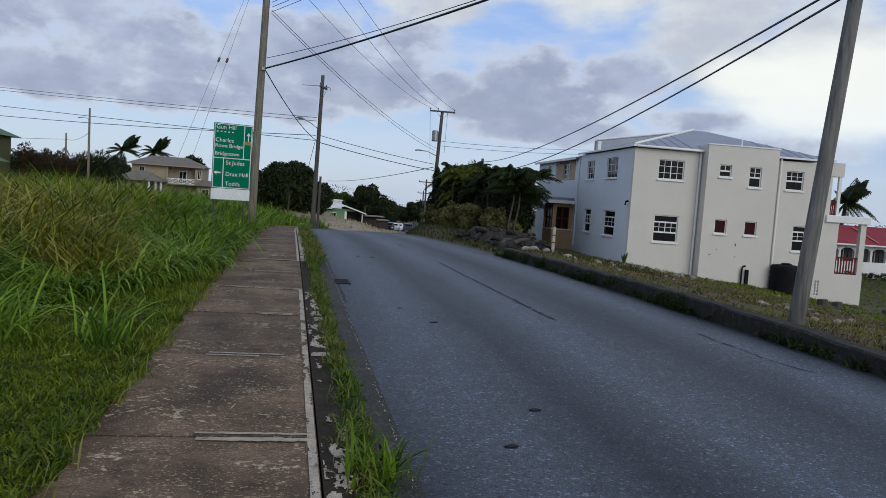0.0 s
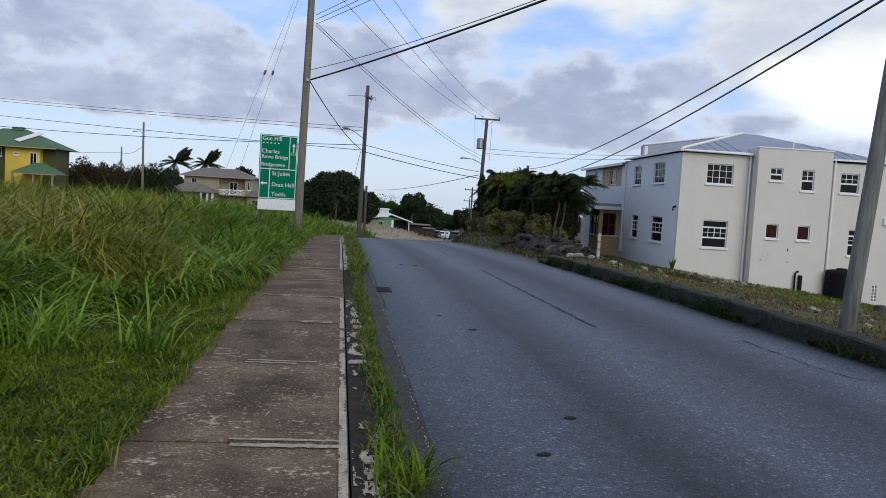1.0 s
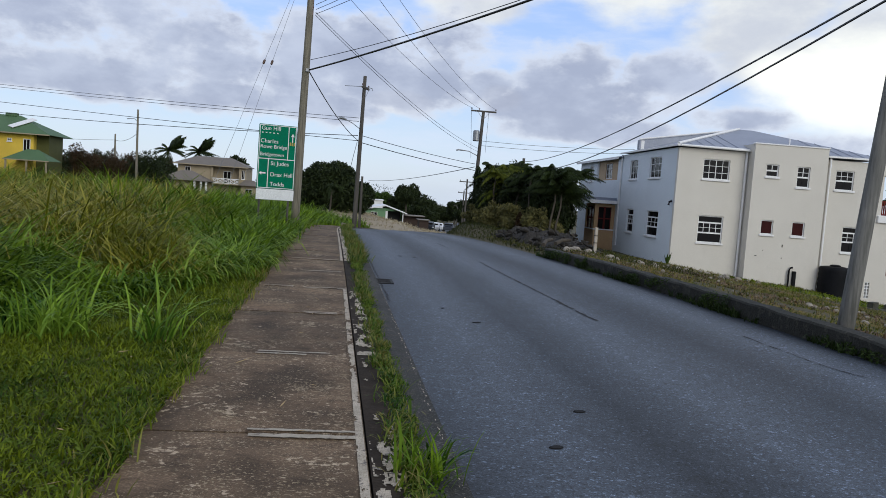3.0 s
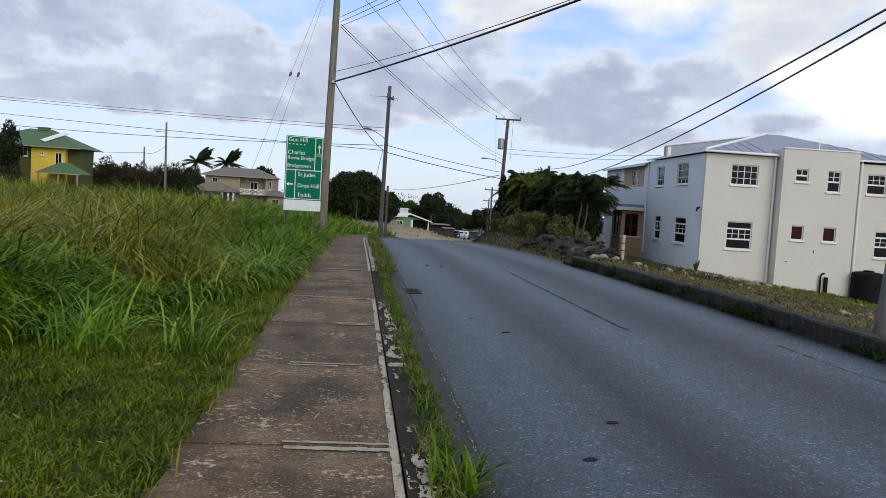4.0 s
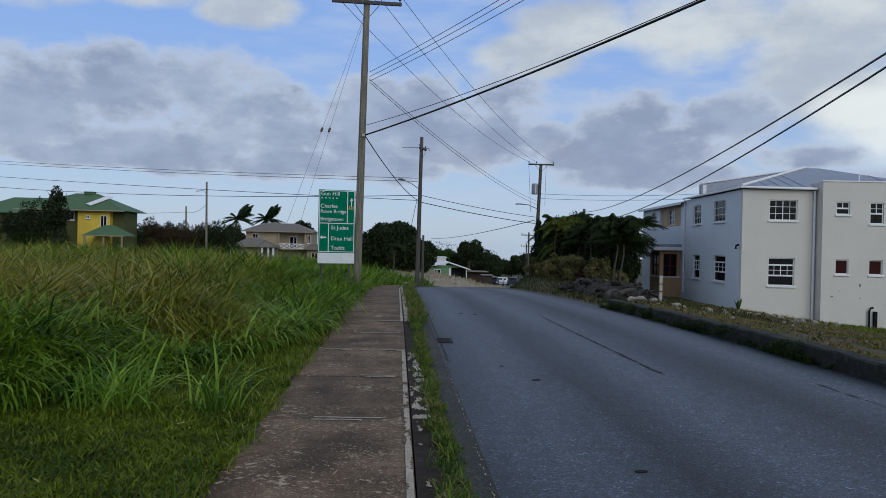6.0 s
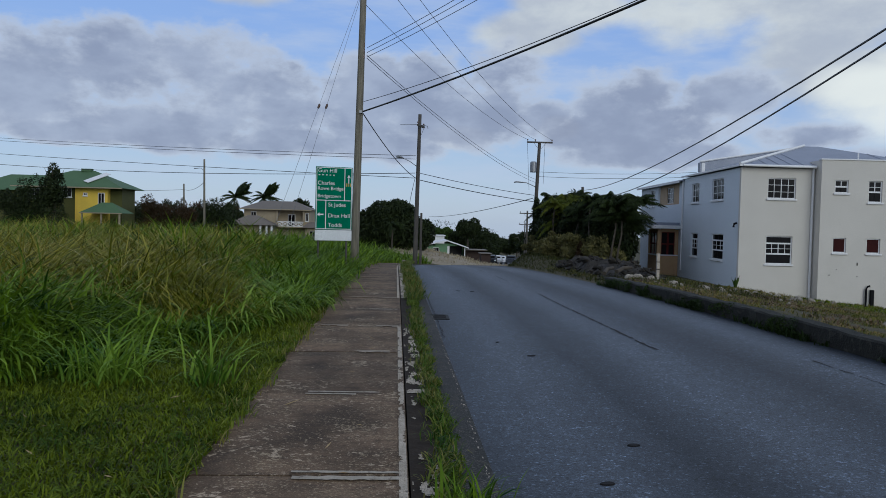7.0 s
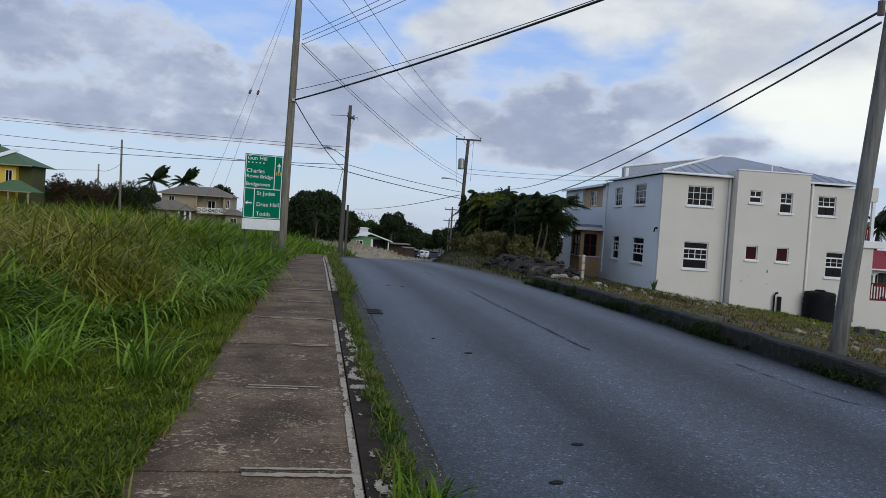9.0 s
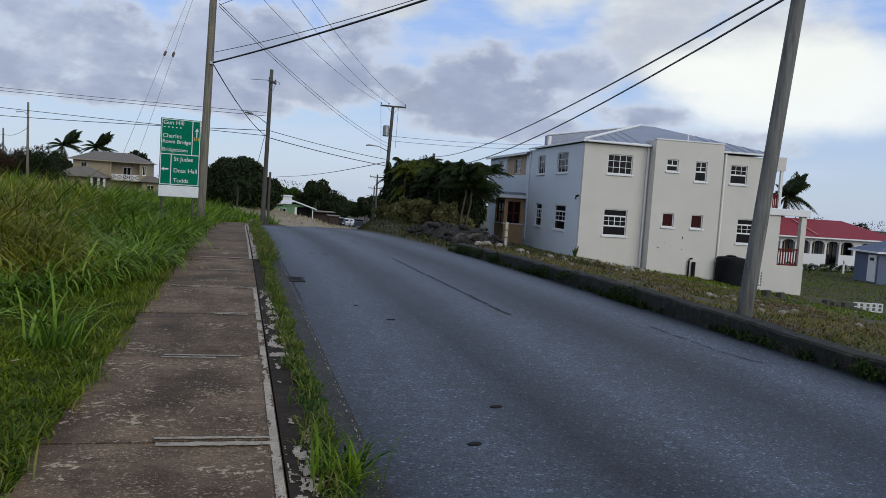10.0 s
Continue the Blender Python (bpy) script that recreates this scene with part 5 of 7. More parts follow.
pts = tufts(330, -1.25, -1.0, 2, 46, 55, lambda s, y: True, 12, 0.05)
blades("edge_grass", pts, rg.uniform(0.06, 0.22, len(pts)), rg.uniform(0.004, 0.008, len(pts)), 1.1, EDGE_GRASS, 56, "grass creeping over the slab edge", 3)

pts = tufts(420, 0.58, 0.84, 16.5, 47, 57, lambda s, y: noise.noise((0, y * 0.5, 9)) > -0.45, 20, 0.06)
blades("verge_grass", pts, rg.uniform(0.1, 0.36, len(pts)), rg.uniform(0.005, 0.011, len(pts)), 1.4, VERGE, 59, "taller green grass along the kerb", 3)
LITTER = foliage("brown_litter", (0.05, 0.032, 0.018), (0.2, 0.14, 0.08), through_light=0)
pts = scatter(6500, 7.4, 15, 6, 31, 69, lambda s, y: s > kerb_side(y) + 0.35 and noise.noise((s * 0.7, y * 0.45, 8)) > 0.08)
blades("leaf_litter", pts, rg.uniform(0.06, 0.2, len(pts)), rg.uniform(0.01, 0.026, len(pts)), 2.6, LITTER, 70, "brown dead leaves and twigs on the bank", 2, "litter")

# bank beyond the kerb wall
pts = scatter(50000, 7.25, 17.5, 4.5, 37, 61, lambda s, y: s > kerb_side(y) + 0.33 and noise.noise((s * 0.5, y * 0.5, 1)) > -0.1 and not (y > 34 and 15 < along(s, y) < 27.8), 0, 1.0)
blades("bank_grass", pts, rg.uniform(0.04, 0.13, len(pts)), rg.uniform(0.006, 0.013, len(pts)), 2.2, BANK, 62, "thin yellowish grass on the bank", 2)
pts = tufts(420, 7.4, 16, 7, 33, 73, lambda s, y: s > kerb_side(y) + 0.35 and noise.noise((s * 0.6, y * 0.5, 21)) > -0.05, 26, 0.1)
blades("bank_tufts", pts, rg.uniform(0.06, 0.2, len(pts)), rg.uniform(0.005, 0.01, len(pts)), 1.5, BANK, 74, "tufts of yellow-green grass on the bank", 3)
pts = tufts(110, 6.95, 7.15, 4, 25, 63, lambda s, y: noise.noise((0, y * 0.6, 12)) > -0.1, 22, 0.07)
pts = [(along(kerb_side(y) - 0.05, y) + (x - along(7.0, y)) * 0.6, y, rise(y) - 0.1) for x, y, z in pts]
blades("wall_weeds", pts, rg.uniform(0.06, 0.26, len(pts)), rg.uniform(0.006, 0.014, len(pts)), 1.2, LEAF_CREEP, 64, "weeds at the foot of the kerb wall", 3)
pts = scatter(30000, 17.5, 48, 20, 54, 65, lambda s, y: not (34 < y and along(s, y) < 28))
blades("garden_grass", pts, rg.uniform(0.06, 0.16, len(pts)), rg.uniform(0.015, 0.03, len(pts)), 1.5, GRASS, 66, "rough grass of the garden behind the house", 2)
pts = scatter(29000, 6.8, 13, 24, 90, 67, lambda s, y: s > kerb_side(y) + 0.2)
blades("bank_grass", pts, rg.uniform(0.08, 0.3, len(pts)), rg.uniform(0.008, 0.016, len(pts)), 1.7, BANK_DARK, 68, "dark green grass bank beside the road", 2)

# low leafy weeds along the kerb
def leafy(name, spots, r, n, size, mat, seed, label):
    rr = random.Random(seed)
    lumps = [(x, y, z + r * 0.4, r * rr.uniform(0.6, 1.2), r * rr.uniform(0.6, 1.3), r * rr.uniform(0.4, 0.9)) for x, y, z in spots]
    return tagged(new(name, leaf_mesh(name, lumps, n, size, mat, seed)), label, "weeds", kind="stuff")

# ---- trees ----
def leaf_mesh(name, lumps, count, size, mat, seed, flat=0.75):
    """A crown of many small leaf clumps on and inside uneven lumps (x, y, z, rx, ry, rz)."""
    rng = np.random.default_rng(seed)
    L = np.array(lumps, float)
    wgt = L[:, 3] * L[:, 4] + L[:, 3] * L[:, 5]
    pick = rng.choice(len(L), count, p=wgt / wgt.sum())
    d = rng.normal(size=(count, 3))
    d /= np.linalg.norm(d, axis=1)[:, None]
    r = rng.uniform(0.55, 1.08, count) ** 0.6
    c = L[pick, :3] + d * L[pick, 3:] * r[:, None]
    a = rng.normal(size=(count, 3))
    a /= np.linalg.norm(a, axis=1)[:, None]
    b = np.cross(a, d + rng.normal(size=(count, 3)) * 0.6)
    b /= np.linalg.norm(b, axis=1)[:, None]
    sz = size * rng.uniform(0.5, 1.3, count)[:, None]
    tip = rng.uniform(0.9, 1.6, count)[:, None]
    verts = np.stack([c - a * sz * tip, c - b * sz * flat * 0.6 - np.array([0, 0, 0.15]) * sz, c + a * sz * tip - np.array([0, 0, 0.4]) * sz, c + b * sz * flat * 0.6], 1).reshape(-1, 3)
    me = bpy.data.meshes.new(name)
    me.from_pydata(verts.tolist(), [], np.arange(4 * count).reshape(-1, 4).tolist())
    me.materials.append(mat)
    return me


def lump_set(rx, ry, rz, n, seed, z0=0.0):
    r = random.Random(seed)
    out = [(0, 0, z0, rx * 0.72, ry * 0.72, rz * 0.75)]
    for _ in range(n):
        a, e = r.uniform(0, 2 * math.pi), r.uniform(-0.5, 1.3)
        k = r.uniform(0.5, 0.85)
        out.append((rx * k * math.cos(a) * math.cos(e), ry * k * math.sin(a) * math.cos(e), z0 + rz * k * math.sin(e), rx * r.uniform(0.22, 0.42), ry * r.uniform(0.22, 0.42), rz * r.uniform(0.2, 0.38)))
    return out


def tree(name, x, y, z, h, rx, rz, seed, leaf=0.3, count=5000, mat=None, label="dense dark green broadleaf tree", trunk=0.25):
    t = thing(name, pose(x, y, z), label, "tree")
    r = random.Random(seed)
    tr = bmesh.new()
    top = h - rz
    tube(tr, [(0, 0, -0.4), (r.uniform(-0.1, 0.1), r.uniform(-0.1, 0.1), top * 0.5), (r.uniform(-0.2, 0.2), 0, top)], [trunk, trunk * 0.75, trunk * 0.55], 8)
    for k in range(5):
        a = 2 * math.pi * k / 5 + r.uniform(-0.4, 0.4)
        tube(tr, [(0, 0, top * 0.8), (rx * 0.3 * math.cos(a), rx * 0.3 * math.sin(a), top + rz * 0.3), (rx * 0.65 * math.cos(a), rx * 0.65 * math.sin(a), top + rz * r.uniform(0.3, 0.9))], [trunk * 0.4, trunk * 0.25, trunk * 0.08], 6)
    part("trunk", tr, BARK, t)
    cr = new("crown", leaf_mesh("crown", lump_set(rx, rx, rz, 16, seed, h - rz), count, leaf, mat or LEAF, seed))
    cr.parent = t
    return t


def frond(bm, base, ang, up, length, r, width, droop, wind, broad=0.011, hang=0.0):
    """One palm frond: a bent rib with leaflets on both sides. hang: how far the leaflets hang down."""
    n = 16
    d = Vector((math.cos(ang), math.sin(ang), 0))
    prev = None
    pts = []
    for k in range(n + 1):
        f = k / n
        p = Vector(base) + d * (length * (f * math.cos(up) + 0.12 * f * f)) + Vector((0, 0, length * (math.sin(up) * f - droop * f * f)))
        p += Vector(wind) * (length * f * f)
        pts.append(p)
    for k in range(n):
        a, b = pts[k], pts[k + 1]
        way = (b - a).normalized()
        side = way.cross(Vector((0, 0, 1))).normalized()
        w = 0.012 * length * (1 - k / n) + 0.006
        bm.faces.new([bm.verts.new(q) for q in (a - side * w, a + side * w, b + side * w * 0.8, b - side * w * 0.8)])
        if k < 1:
            continue
        span = length * width * math.sin(math.pi * min(1, 0.18 + 0.85 * k / n)) ** 0.7
        for s in (-1, 1):
            for j in range(3):
                o = a.lerp(b, j / 3 + r.uniform(-0.1, 0.1))
                out = (side * s * 0.8 + way * 0.7 + Vector((0, 0, r.uniform(-0.55, -0.1) - hang)) + Vector(wind) * 0.5).normalized()
                tip = o + out * span * r.uniform(0.8, 1.1) - Vector((0, 0, span * 0.25))
                lw = way * (broad * length)
                m = o.lerp(tip, 0.5) + Vector((0, 0, span * 0.05))
                bm.faces.new([bm.verts.new(q) for q in (o - lw * 0.5, m - lw, tip, m + lw)])


def blown_palm(x, y, z, h, length, seed, lean, wind):
    """A coconut palm in the wind: a dense tuft swept to one side over a few hanging fronds."""
    p = palm("coconut_palm", x, y, z, h, 0.5, 3, seed, PALM, "", (lean, 0), 0.2, (wind, 0, 0))
    r = random.Random(seed)
    bm = bmesh.new()
    for k in range(24):
        frond(bm, (lean, 0, h), r.uniform(-0.9, 0.9), r.uniform(1.15, 1.55), length * r.uniform(0.95, 1.25), r, 0.3, r.uniform(0.3, 0.75), (wind * r.uniform(0.3, 2.0), 0, 0), 0.015, 0.6)
    for k in range(7):
        frond(bm, (lean, 0, h), r.uniform(-1.2, 1.2), r.uniform(0.1, 0.7), length * r.uniform(0.7, 0.9), r, 0.24, r.uniform(0.5, 1.0), (wind, 0, 0), 0.014, 0.6)
    part("swept_fronds", bm, PALM, p)
    bm = bmesh.new()
    for k, tilt in enumerate((0.95, 0.5, 0.05, -0.6)):
        for q in (-0.12, 0.12):
            frond(bm, (lean, 0, h), math.pi + 0.5 * math.sin(2.1 * k + seed) + q, tilt + q * 0.4, length * r.uniform(0.72, 0.88), r, 0.14, r.uniform(0.35, 0.6), (wind * 0.4, 0, 0), 0.02, 0.4)
    for q in (4.2, 4.7, 5.3):
        frond(bm, (lean, 0, h), q, -0.7, length * 0.75, r, 0.2, 0.3, (wind * 0.3, 0, 0), 0.016, 0.4)
    part("hanging_fronds", bm, PALM, p)
    return p


def palm(name, x, y, z, h, length, fronds, seed, mat=None, label="", lean=(0.3, 0), trunk=0.14, wind=(0.12, 0, 0), up=(0.0, 1.2), droop=(0.5, 0.8), group="", stems=1, width=0.24):
    p = thing(name, pose(x, y, z), label or "coconut palm with wind-blown fronds", "palm", group)
    r = random.Random(seed)
    for s in range(stems):
        ox, oy = (0, 0) if stems == 1 else (r.uniform(-0.5, 0.5), r.uniform(-0.5, 0.5))
        hs = h * (1 if stems == 1 else (1.0 - 0.17 * s) * r.uniform(0.95, 1.03))
        top = (ox + lean[0] + (r.uniform(-0.4, 0.4) if stems > 1 else 0), oy + lean[1], hs)
        part("trunk", tube(bmesh.new(), [(ox, oy, -0.4), (ox + lean[0] * 0.2, oy, hs * 0.35), (ox + lean[0] * 0.6, oy + lean[1] * 0.5, hs * 0.7), top], [trunk * 1.3, trunk, trunk * 0.85, trunk * 0.75], 8), BARK, p)
        bm = bmesh.new()
        for k in range(fronds):
            frond(bm, top, 2 * math.pi * k / fronds * 2.4 + r.uniform(-0.2, 0.2), r.uniform(*up), length * r.uniform(0.8, 1.1), r, width, r.uniform(*droop), wind, 0.013, 0.35)
        part("crown", bm, mat or PALM, p)
    return p


def bush(name, x, y, z, rx, ry, rz, seed, leaf, count, mat, label, group=""):
    ob = new(name, leaf_mesh(name, lump_set(rx, ry, rz, 10, seed, rz * 0.6), count, leaf, mat, seed))
    ob.matrix_basis = pose(x, y, z)
    return tagged(ob, label, "bush", group)


# palm hedge beside the white house
r = random.Random(8)
HEDGE = "palms of the hedge"
for k, (slope, y, yellow) in enumerate([(0.188, 57, 0), (0.198, 52, 1), (0.204, 49.5, 1), (0.213, 55, 0), (0.218, 56, 0), (0.232, 47.5, 0), (0.238, 54, 0), (0.25, 45, 0), (0.256, 51, 0), (0.268, 43, 0), (0.276, 48, 0), (0.288, 44.5, 0), (0.262, 46.5, 0)]):
    x = slope * y
    ground_z = land(x, y)
    palm("garden_palm", x, y, ground_z, 1.3 + 0.046 * y - ground_z + r.uniform(-0.4, -0.1), 1.75, 18, 100 + k, PALM_YELLOW if yellow else PALM, "clump of yellow-green garden palms" if yellow else "dark green garden palm of the hedge", (r.uniform(-0.3, 0.3), 0), 0.06, (0.14, 0, 0), (0.3, 1.4), (0.6, 1.0), HEDGE, 3, 0.22)
palm("garden_palm", 10.9, 39.2, land(10.9, 39.2), 3.1, 1.8, 26, 131, PALM, "garden palm with drooping fronds beside the house porch", (0.4, 0), 0.05, (0.16, 0, 0), (0.4, 1.45), (0.5, 0.85), HEDGE, 2, 0.24)
palm("garden_palm", 11.2, 42.2, land(11.2, 42.2), 3.4, 1.8, 24, 132, PALM, "dark green garden palm of the hedge", (0.3, 0), 0.05, (0.16, 0, 0), (0.4, 1.45), (0.5, 0.85), HEDGE, 2, 0.24)
# the LEAF shrubs are added fill that blocks light beneath the palms
for k, (x, y, rx, rz, m) in enumerate([(9.4, 50, 1.2, 0.75, LEAF_OLIVE), (9.3, 46, 1.1, 1.0, LEAF_OLIVE), (9.8, 43.6, 1.1, 1.15, LEAF_OLIVE), (10.0, 42, 0.5, 0.8, LEAF_RED), (10.4, 41, 0.9, 1.1, LEAF_OLIVE), (11.0, 39.9, 0.7, 0.85, LEAF_OLIVE), (9.5, 54, 1.2, 0.9, LEAF_OLIVE), (11.6, 44, 0.9, 1.9, LEAF), (11.0, 48.5, 1.5, 2.3, LEAF), (11.0, 54, 1.8, 2.6, LEAF), (12.6, 50, 1.6, 2.5, LEAF), (12.2, 52.5, 2.0, 2.6, LEAF), (11.5, 46.2, 1.3, 2.2, LEAF), (10.3, 53.5, 1.2, 2.5, LEAF), (10.1, 56.5, 1.0, 2.4, LEAF), (10.0, 50.5, 1.1, 2.2, LEAF), (10.9, 42.4, 0.8, 1.7, LEAF), (11.7, 41.6, 0.8, 1.8, LEAF), (12.2, 43, 0.9, 2.1, LEAF)]):
    bush("shrub", x, y, land(x, y), rx, rx, rz * (1.12 if m is LEAF else 1.0), 200 + k, 0.11 if m is LEAF else 0.085, 3400 if m is LEAF else 2200, m, "rusty red and green garden shrub" if m is LEAF_RED else ("olive yellow garden shrub under the palms" if m is LEAF_OLIVE else "dark leafy filler shrub added under the palms to block light"), "hedge shrubs")

# left distance
blown_palm(-35.9, 165, left_land(165), 7.7, 4.0, 300, 0.8, 0.2)
blown_palm(-29.4, 165, left_land(165), 7.8, 4.3, 301, 0.3, 0.2)
blown_palm(44.5, 59, -2.3, 5.9, 2.7, 302, 0.5, 0.14)


def mango(x, y, z, lumps, count, seed, spread):
    """A broad dome of dark leaves over a short trunk with limbs."""
    t = thing("mango_tree", pose(x, y, z), "broad dense dark mango tree", "tree")
    tr = bmesh.new()
    tube(tr, [(0, 0, -0.4), (0.1, 0, 1.4), (0.0, 0, 2.8)], [0.4, 0.32, 0.26], 8)
    for lx, ly, lz, a, b, c in lumps:
        tube(tr, [(0, 0, 1.8), (lx * 0.5, ly * 0.5, lz * 0.7), (lx, ly, lz)], [0.16, 0.1, 0.04], 6)
    part("trunk", tr, BARK, t)
    part("crown", bmesh.new(), None, t).data = leaf_mesh("crown", lumps, count, spread, LEAF, seed)
    return t


mango(-1.0, 88, -3.4, [(-3.0, 0, 3.6, 1.5, 1.8, 1.9), (-2.6, 0.4, 5.2, 1.5, 1.7, 1.5), (-1.3, -0.6, 6.1, 1.6, 1.8, 1.4), (0.3, 0.2, 6.4, 1.6, 1.8, 1.3), (1.3, -0.3, 5.9, 1.2, 1.6, 1.4), (2.0, 0.4, 4.6, 1.2, 1.6, 1.5), (2.8, 0, 3.4, 1.1, 1.5, 1.7), (-1.0, -1.4, 4.2, 1.9, 1.4, 2.0), (1.0, -1.3, 4.2, 1.8, 1.4, 2.0), (0.0, 0.5, 4.6, 2.6, 2.2, 2.2), (-3.8, 0.4, 2.6, 1.2, 1.6, 1.6), (3.3, 0, 4.0, 1.3, 1.5, 1.6)], 28000, 310, 0.17)
palm("coconut_palm", -1.1, 80, land(-1.1, 80), 3.4, 2.1, 18, 312, PALM, "small palm standing before the mango tree", (0.1, 0), 0.1, (0.1, 0, 0), (0.3, 1.3), (0.7, 1.1), width=0.22)
for k, (tx, top, dist, rx, m) in enumerate([(0.0815, 0.0125, 150, 3.2, 0), (0.066, -0.007, 158, 3.0, 0), (0.097, -0.004, 168, 4.0, 0), (0.11, -0.008, 230, 6.5, 0), (0.05, -0.001, 165, 3.0, 1), (0.034, 0.001, 175, 3.4, 0), (0.121, -0.0115, 300, 9, 0), (0.144, -0.005, 200, 3.6, 0), (0.152, -0.008, 240, 4.5, 0), (0.16, -0.004, 150, 3.6, 0), (0.175, -0.002, 120, 3.6, 0), (0.19, 0.0, 105, 3.6, 0), (0.135, -0.014, 340, 9, 0), (0.1, -0.02, 200, 6, 0), (0.075, -0.012, 180, 6, 1)]):
    zt, gz, rx = 1.8 + (top - 0.004) * dist, land(tx * dist, dist) - 0.3, rx * 0.82
    tree("roadside_tree", tx * dist, dist, gz, zt - gz, rx, min(rx * 0.95, (zt - gz) * 0.48), 320 + k, 0.0014 * dist, 6000, LEAF_MID if m else LEAF, "dark roadside tree in the distance", trunk=0.25)
tree("garden_tree", -21.8, 166, left_land(166) - 0.5, 8.6, 2.2, 2.6, 461, 0.28, 2600, LEAF, "dark garden tree behind the buff house", 0.2)
tree("garden_tree", -38.5, 168, left_land(166) - 0.5, 6.0, 2.6, 2.2, 462, 0.28, 2600, LEAF, "dark garden tree behind the buff house", 0.2)
# dark scrub behind the field
for k in range(30):
    tx = -0.52 + 0.0135 * k + r.uniform(-0.006, 0.006)
    dist = r.uniform(92, 125)
    top = 0.02 + r.uniform(-0.009, 0.006) + 0.0 * tx if tx > -0.36 else 0.026 + r.uniform(-0.006, 0.01)
    if tx < -0.24:
        top += 0.01
    if -0.22 < tx < -0.11:
        dist, top = 185, 0.02 + r.uniform(-0.006, 0.006)
    gz = left_land(dist) - 0.5
    rz = (1.8 + top * dist - gz) * 0.5
    ob = bush("scrub", tx * dist, dist, gz, r.uniform(2.2, 3.6), 2.5, rz * 1.1, 400 + k, 0.0013 * dist, 4200, (LEAF, LEAF, LEAF, LEAF_RED)[k % 4], "dark scrub behind the field", "field scrub")
for k, (x, y, rz) in enumerate([(-33.4, 72, 3.2), (-32.0, 72.5, 2.9), (-35, 72, 2.7), (-26.0, 84, 2.5), (-24.0, 86, 2.2)]):
    bush("scrub", x, y, left_land(y), 2.0, 2.0, rz, 450 + k, 0.1, 4500, LEAF if k < 3 else LEAF_RED, "tall dark garden shrub beside the yellow house", "field scrub")
tree("garden_tree", -31.4, 72.6, left_land(72), 6.3, 1.3, 2.1, 460, 0.12, 3000, LEAF, "dark slender garden tree beside the yellow house", 0.14)
# right distance, behind the red-roofed house
for k in range(12):
    x, y = 46 + 3.6 * k, 76 - 0.8 * k
    bush("scrub", x, y, -2.6, 3.0, 2.6, 2.4 + r.uniform(-0.5, 0.5), 470 + k, 0.2, 1400, LEAF, "dark trees behind the red-roofed house", "garden scrub")
# far woods all round
rg2 = np.random.default_rng(9)
far_lumps = []
for k in range(170):
    a = 2 * math.pi * k / 170 + rg2.uniform(-0.02, 0.02)
    d = rg2.uniform(300, 420)
    x, y = d * math.sin(a), d * math.cos(a)
    far_lumps.append((x, y, land(x, min(y, 400)) if y > 0 else -1, 12, 12, rg2.uniform(4, 8) * (0.8 if y > 0 else 1)))
tagged(new("far_woods", leaf_mesh("far_woods", far_lumps, 120000, 0.32, LEAF, 5)), "dark band of far woods", "woods", kind="stuff")

# ---- houses in the distance ----
def paint(name, a, rough=0.8):
    return material(name, a, tuple(v * 0.88 for v in a), rough=rough, scale=1.0, fine=60, bump=0.1)


# olive of the yellow house's shaded faces, their shade included in the colour
OLIVE_SHADE = paint("olive_shade_paint", (0.085, 0.09, 0.02))
YELLOW = paint("yellow_paint", (0.78, 0.55, 0.07))
GREEN_ROOF = paint("green_metal_roof", (0.075, 0.145, 0.06), 0.7)
BUFF = paint("buff_paint", (0.36, 0.3, 0.2))
DULL_ROOF = paint("brown_grey_roof", (0.17, 0.145, 0.115), 0.7)
RED_ROOF = paint("red_metal_roof", (0.25, 0.018, 0.028), 0.75)
BLUE_GREY = paint("blue_grey_paint", (0.12, 0.15, 0.22))
PALE_GREEN = paint("pale_green_paint", (0.16, 0.3, 0.16))
# near-black that stands for the shade inside open rooms
DARK = paint("unlit_inside_dark", (0.015, 0.015, 0.018), 0.4)
RUST = paint("rusty_brown_paint", (0.05, 0.03, 0.022))


def plain_window(parent, x, y, z, w, h, facing_x=False, name="window"):
    """A small far window: pale frame, dark pane, sill."""
    m = Matrix.Translation((x, y, z)) @ (Matrix.Rotation(radians(-90), 4, "Z") if facing_x else Matrix.Identity(4))
    f = part(name, boxes((-w / 2, -0.05, -h / 2, w / 2, 0.02, h / 2)), WHITE, parent, "", m)
    part("pane", boxes((-w / 2 + 0.07, -0.065, -h / 2 + 0.07, w / 2 - 0.07, -0.04, h / 2 - 0.07)), GLASS, f)
    part("glazing_bar", boxes((-0.025, -0.075, -h / 2 + 0.07, 0.025, -0.066, h / 2 - 0.07)), WHITE, f)
    part("sill", boxes((-w / 2 - 0.06, -0.12, -h / 2 - 0.08, w / 2 + 0.06, 0.0, -h / 2)), WHITE, f)


# yellow house with shade-darkened olive walls and green roofs
yh = thing("house", pose(0, 0, 0), "yellow two-storey house with shade-darkened olive walls and green roofs", "house")
gz = left_land(80) - 0.5
for row in ((-37.5, 79.9, gz, -32.3, 84.5, 4.5), (-29.15, 79.9, gz, -28.0, 83.6, 4.42)):
    part("olive_wall", boxes(row), OLIVE_SHADE, yh, "olive wall with the dark of its shaded side in the colour")
part("yellow_wall", boxes((-32.3, 79.2, gz, -29.15, 83.6, 4.42)), YELLOW, yh, "bright yellow painted wall")
part("roof", hip_roof(-38.2, 78.5, -27.5, 85.2, 4.42, (-33.6, 81.9), (-31.4, 81.9), 6.2), GREEN_ROOF, yh)
part("fascia", boxes((-38.2, 78.44, 4.33, -27.5, 78.5, 4.43)), BUFF, yh)
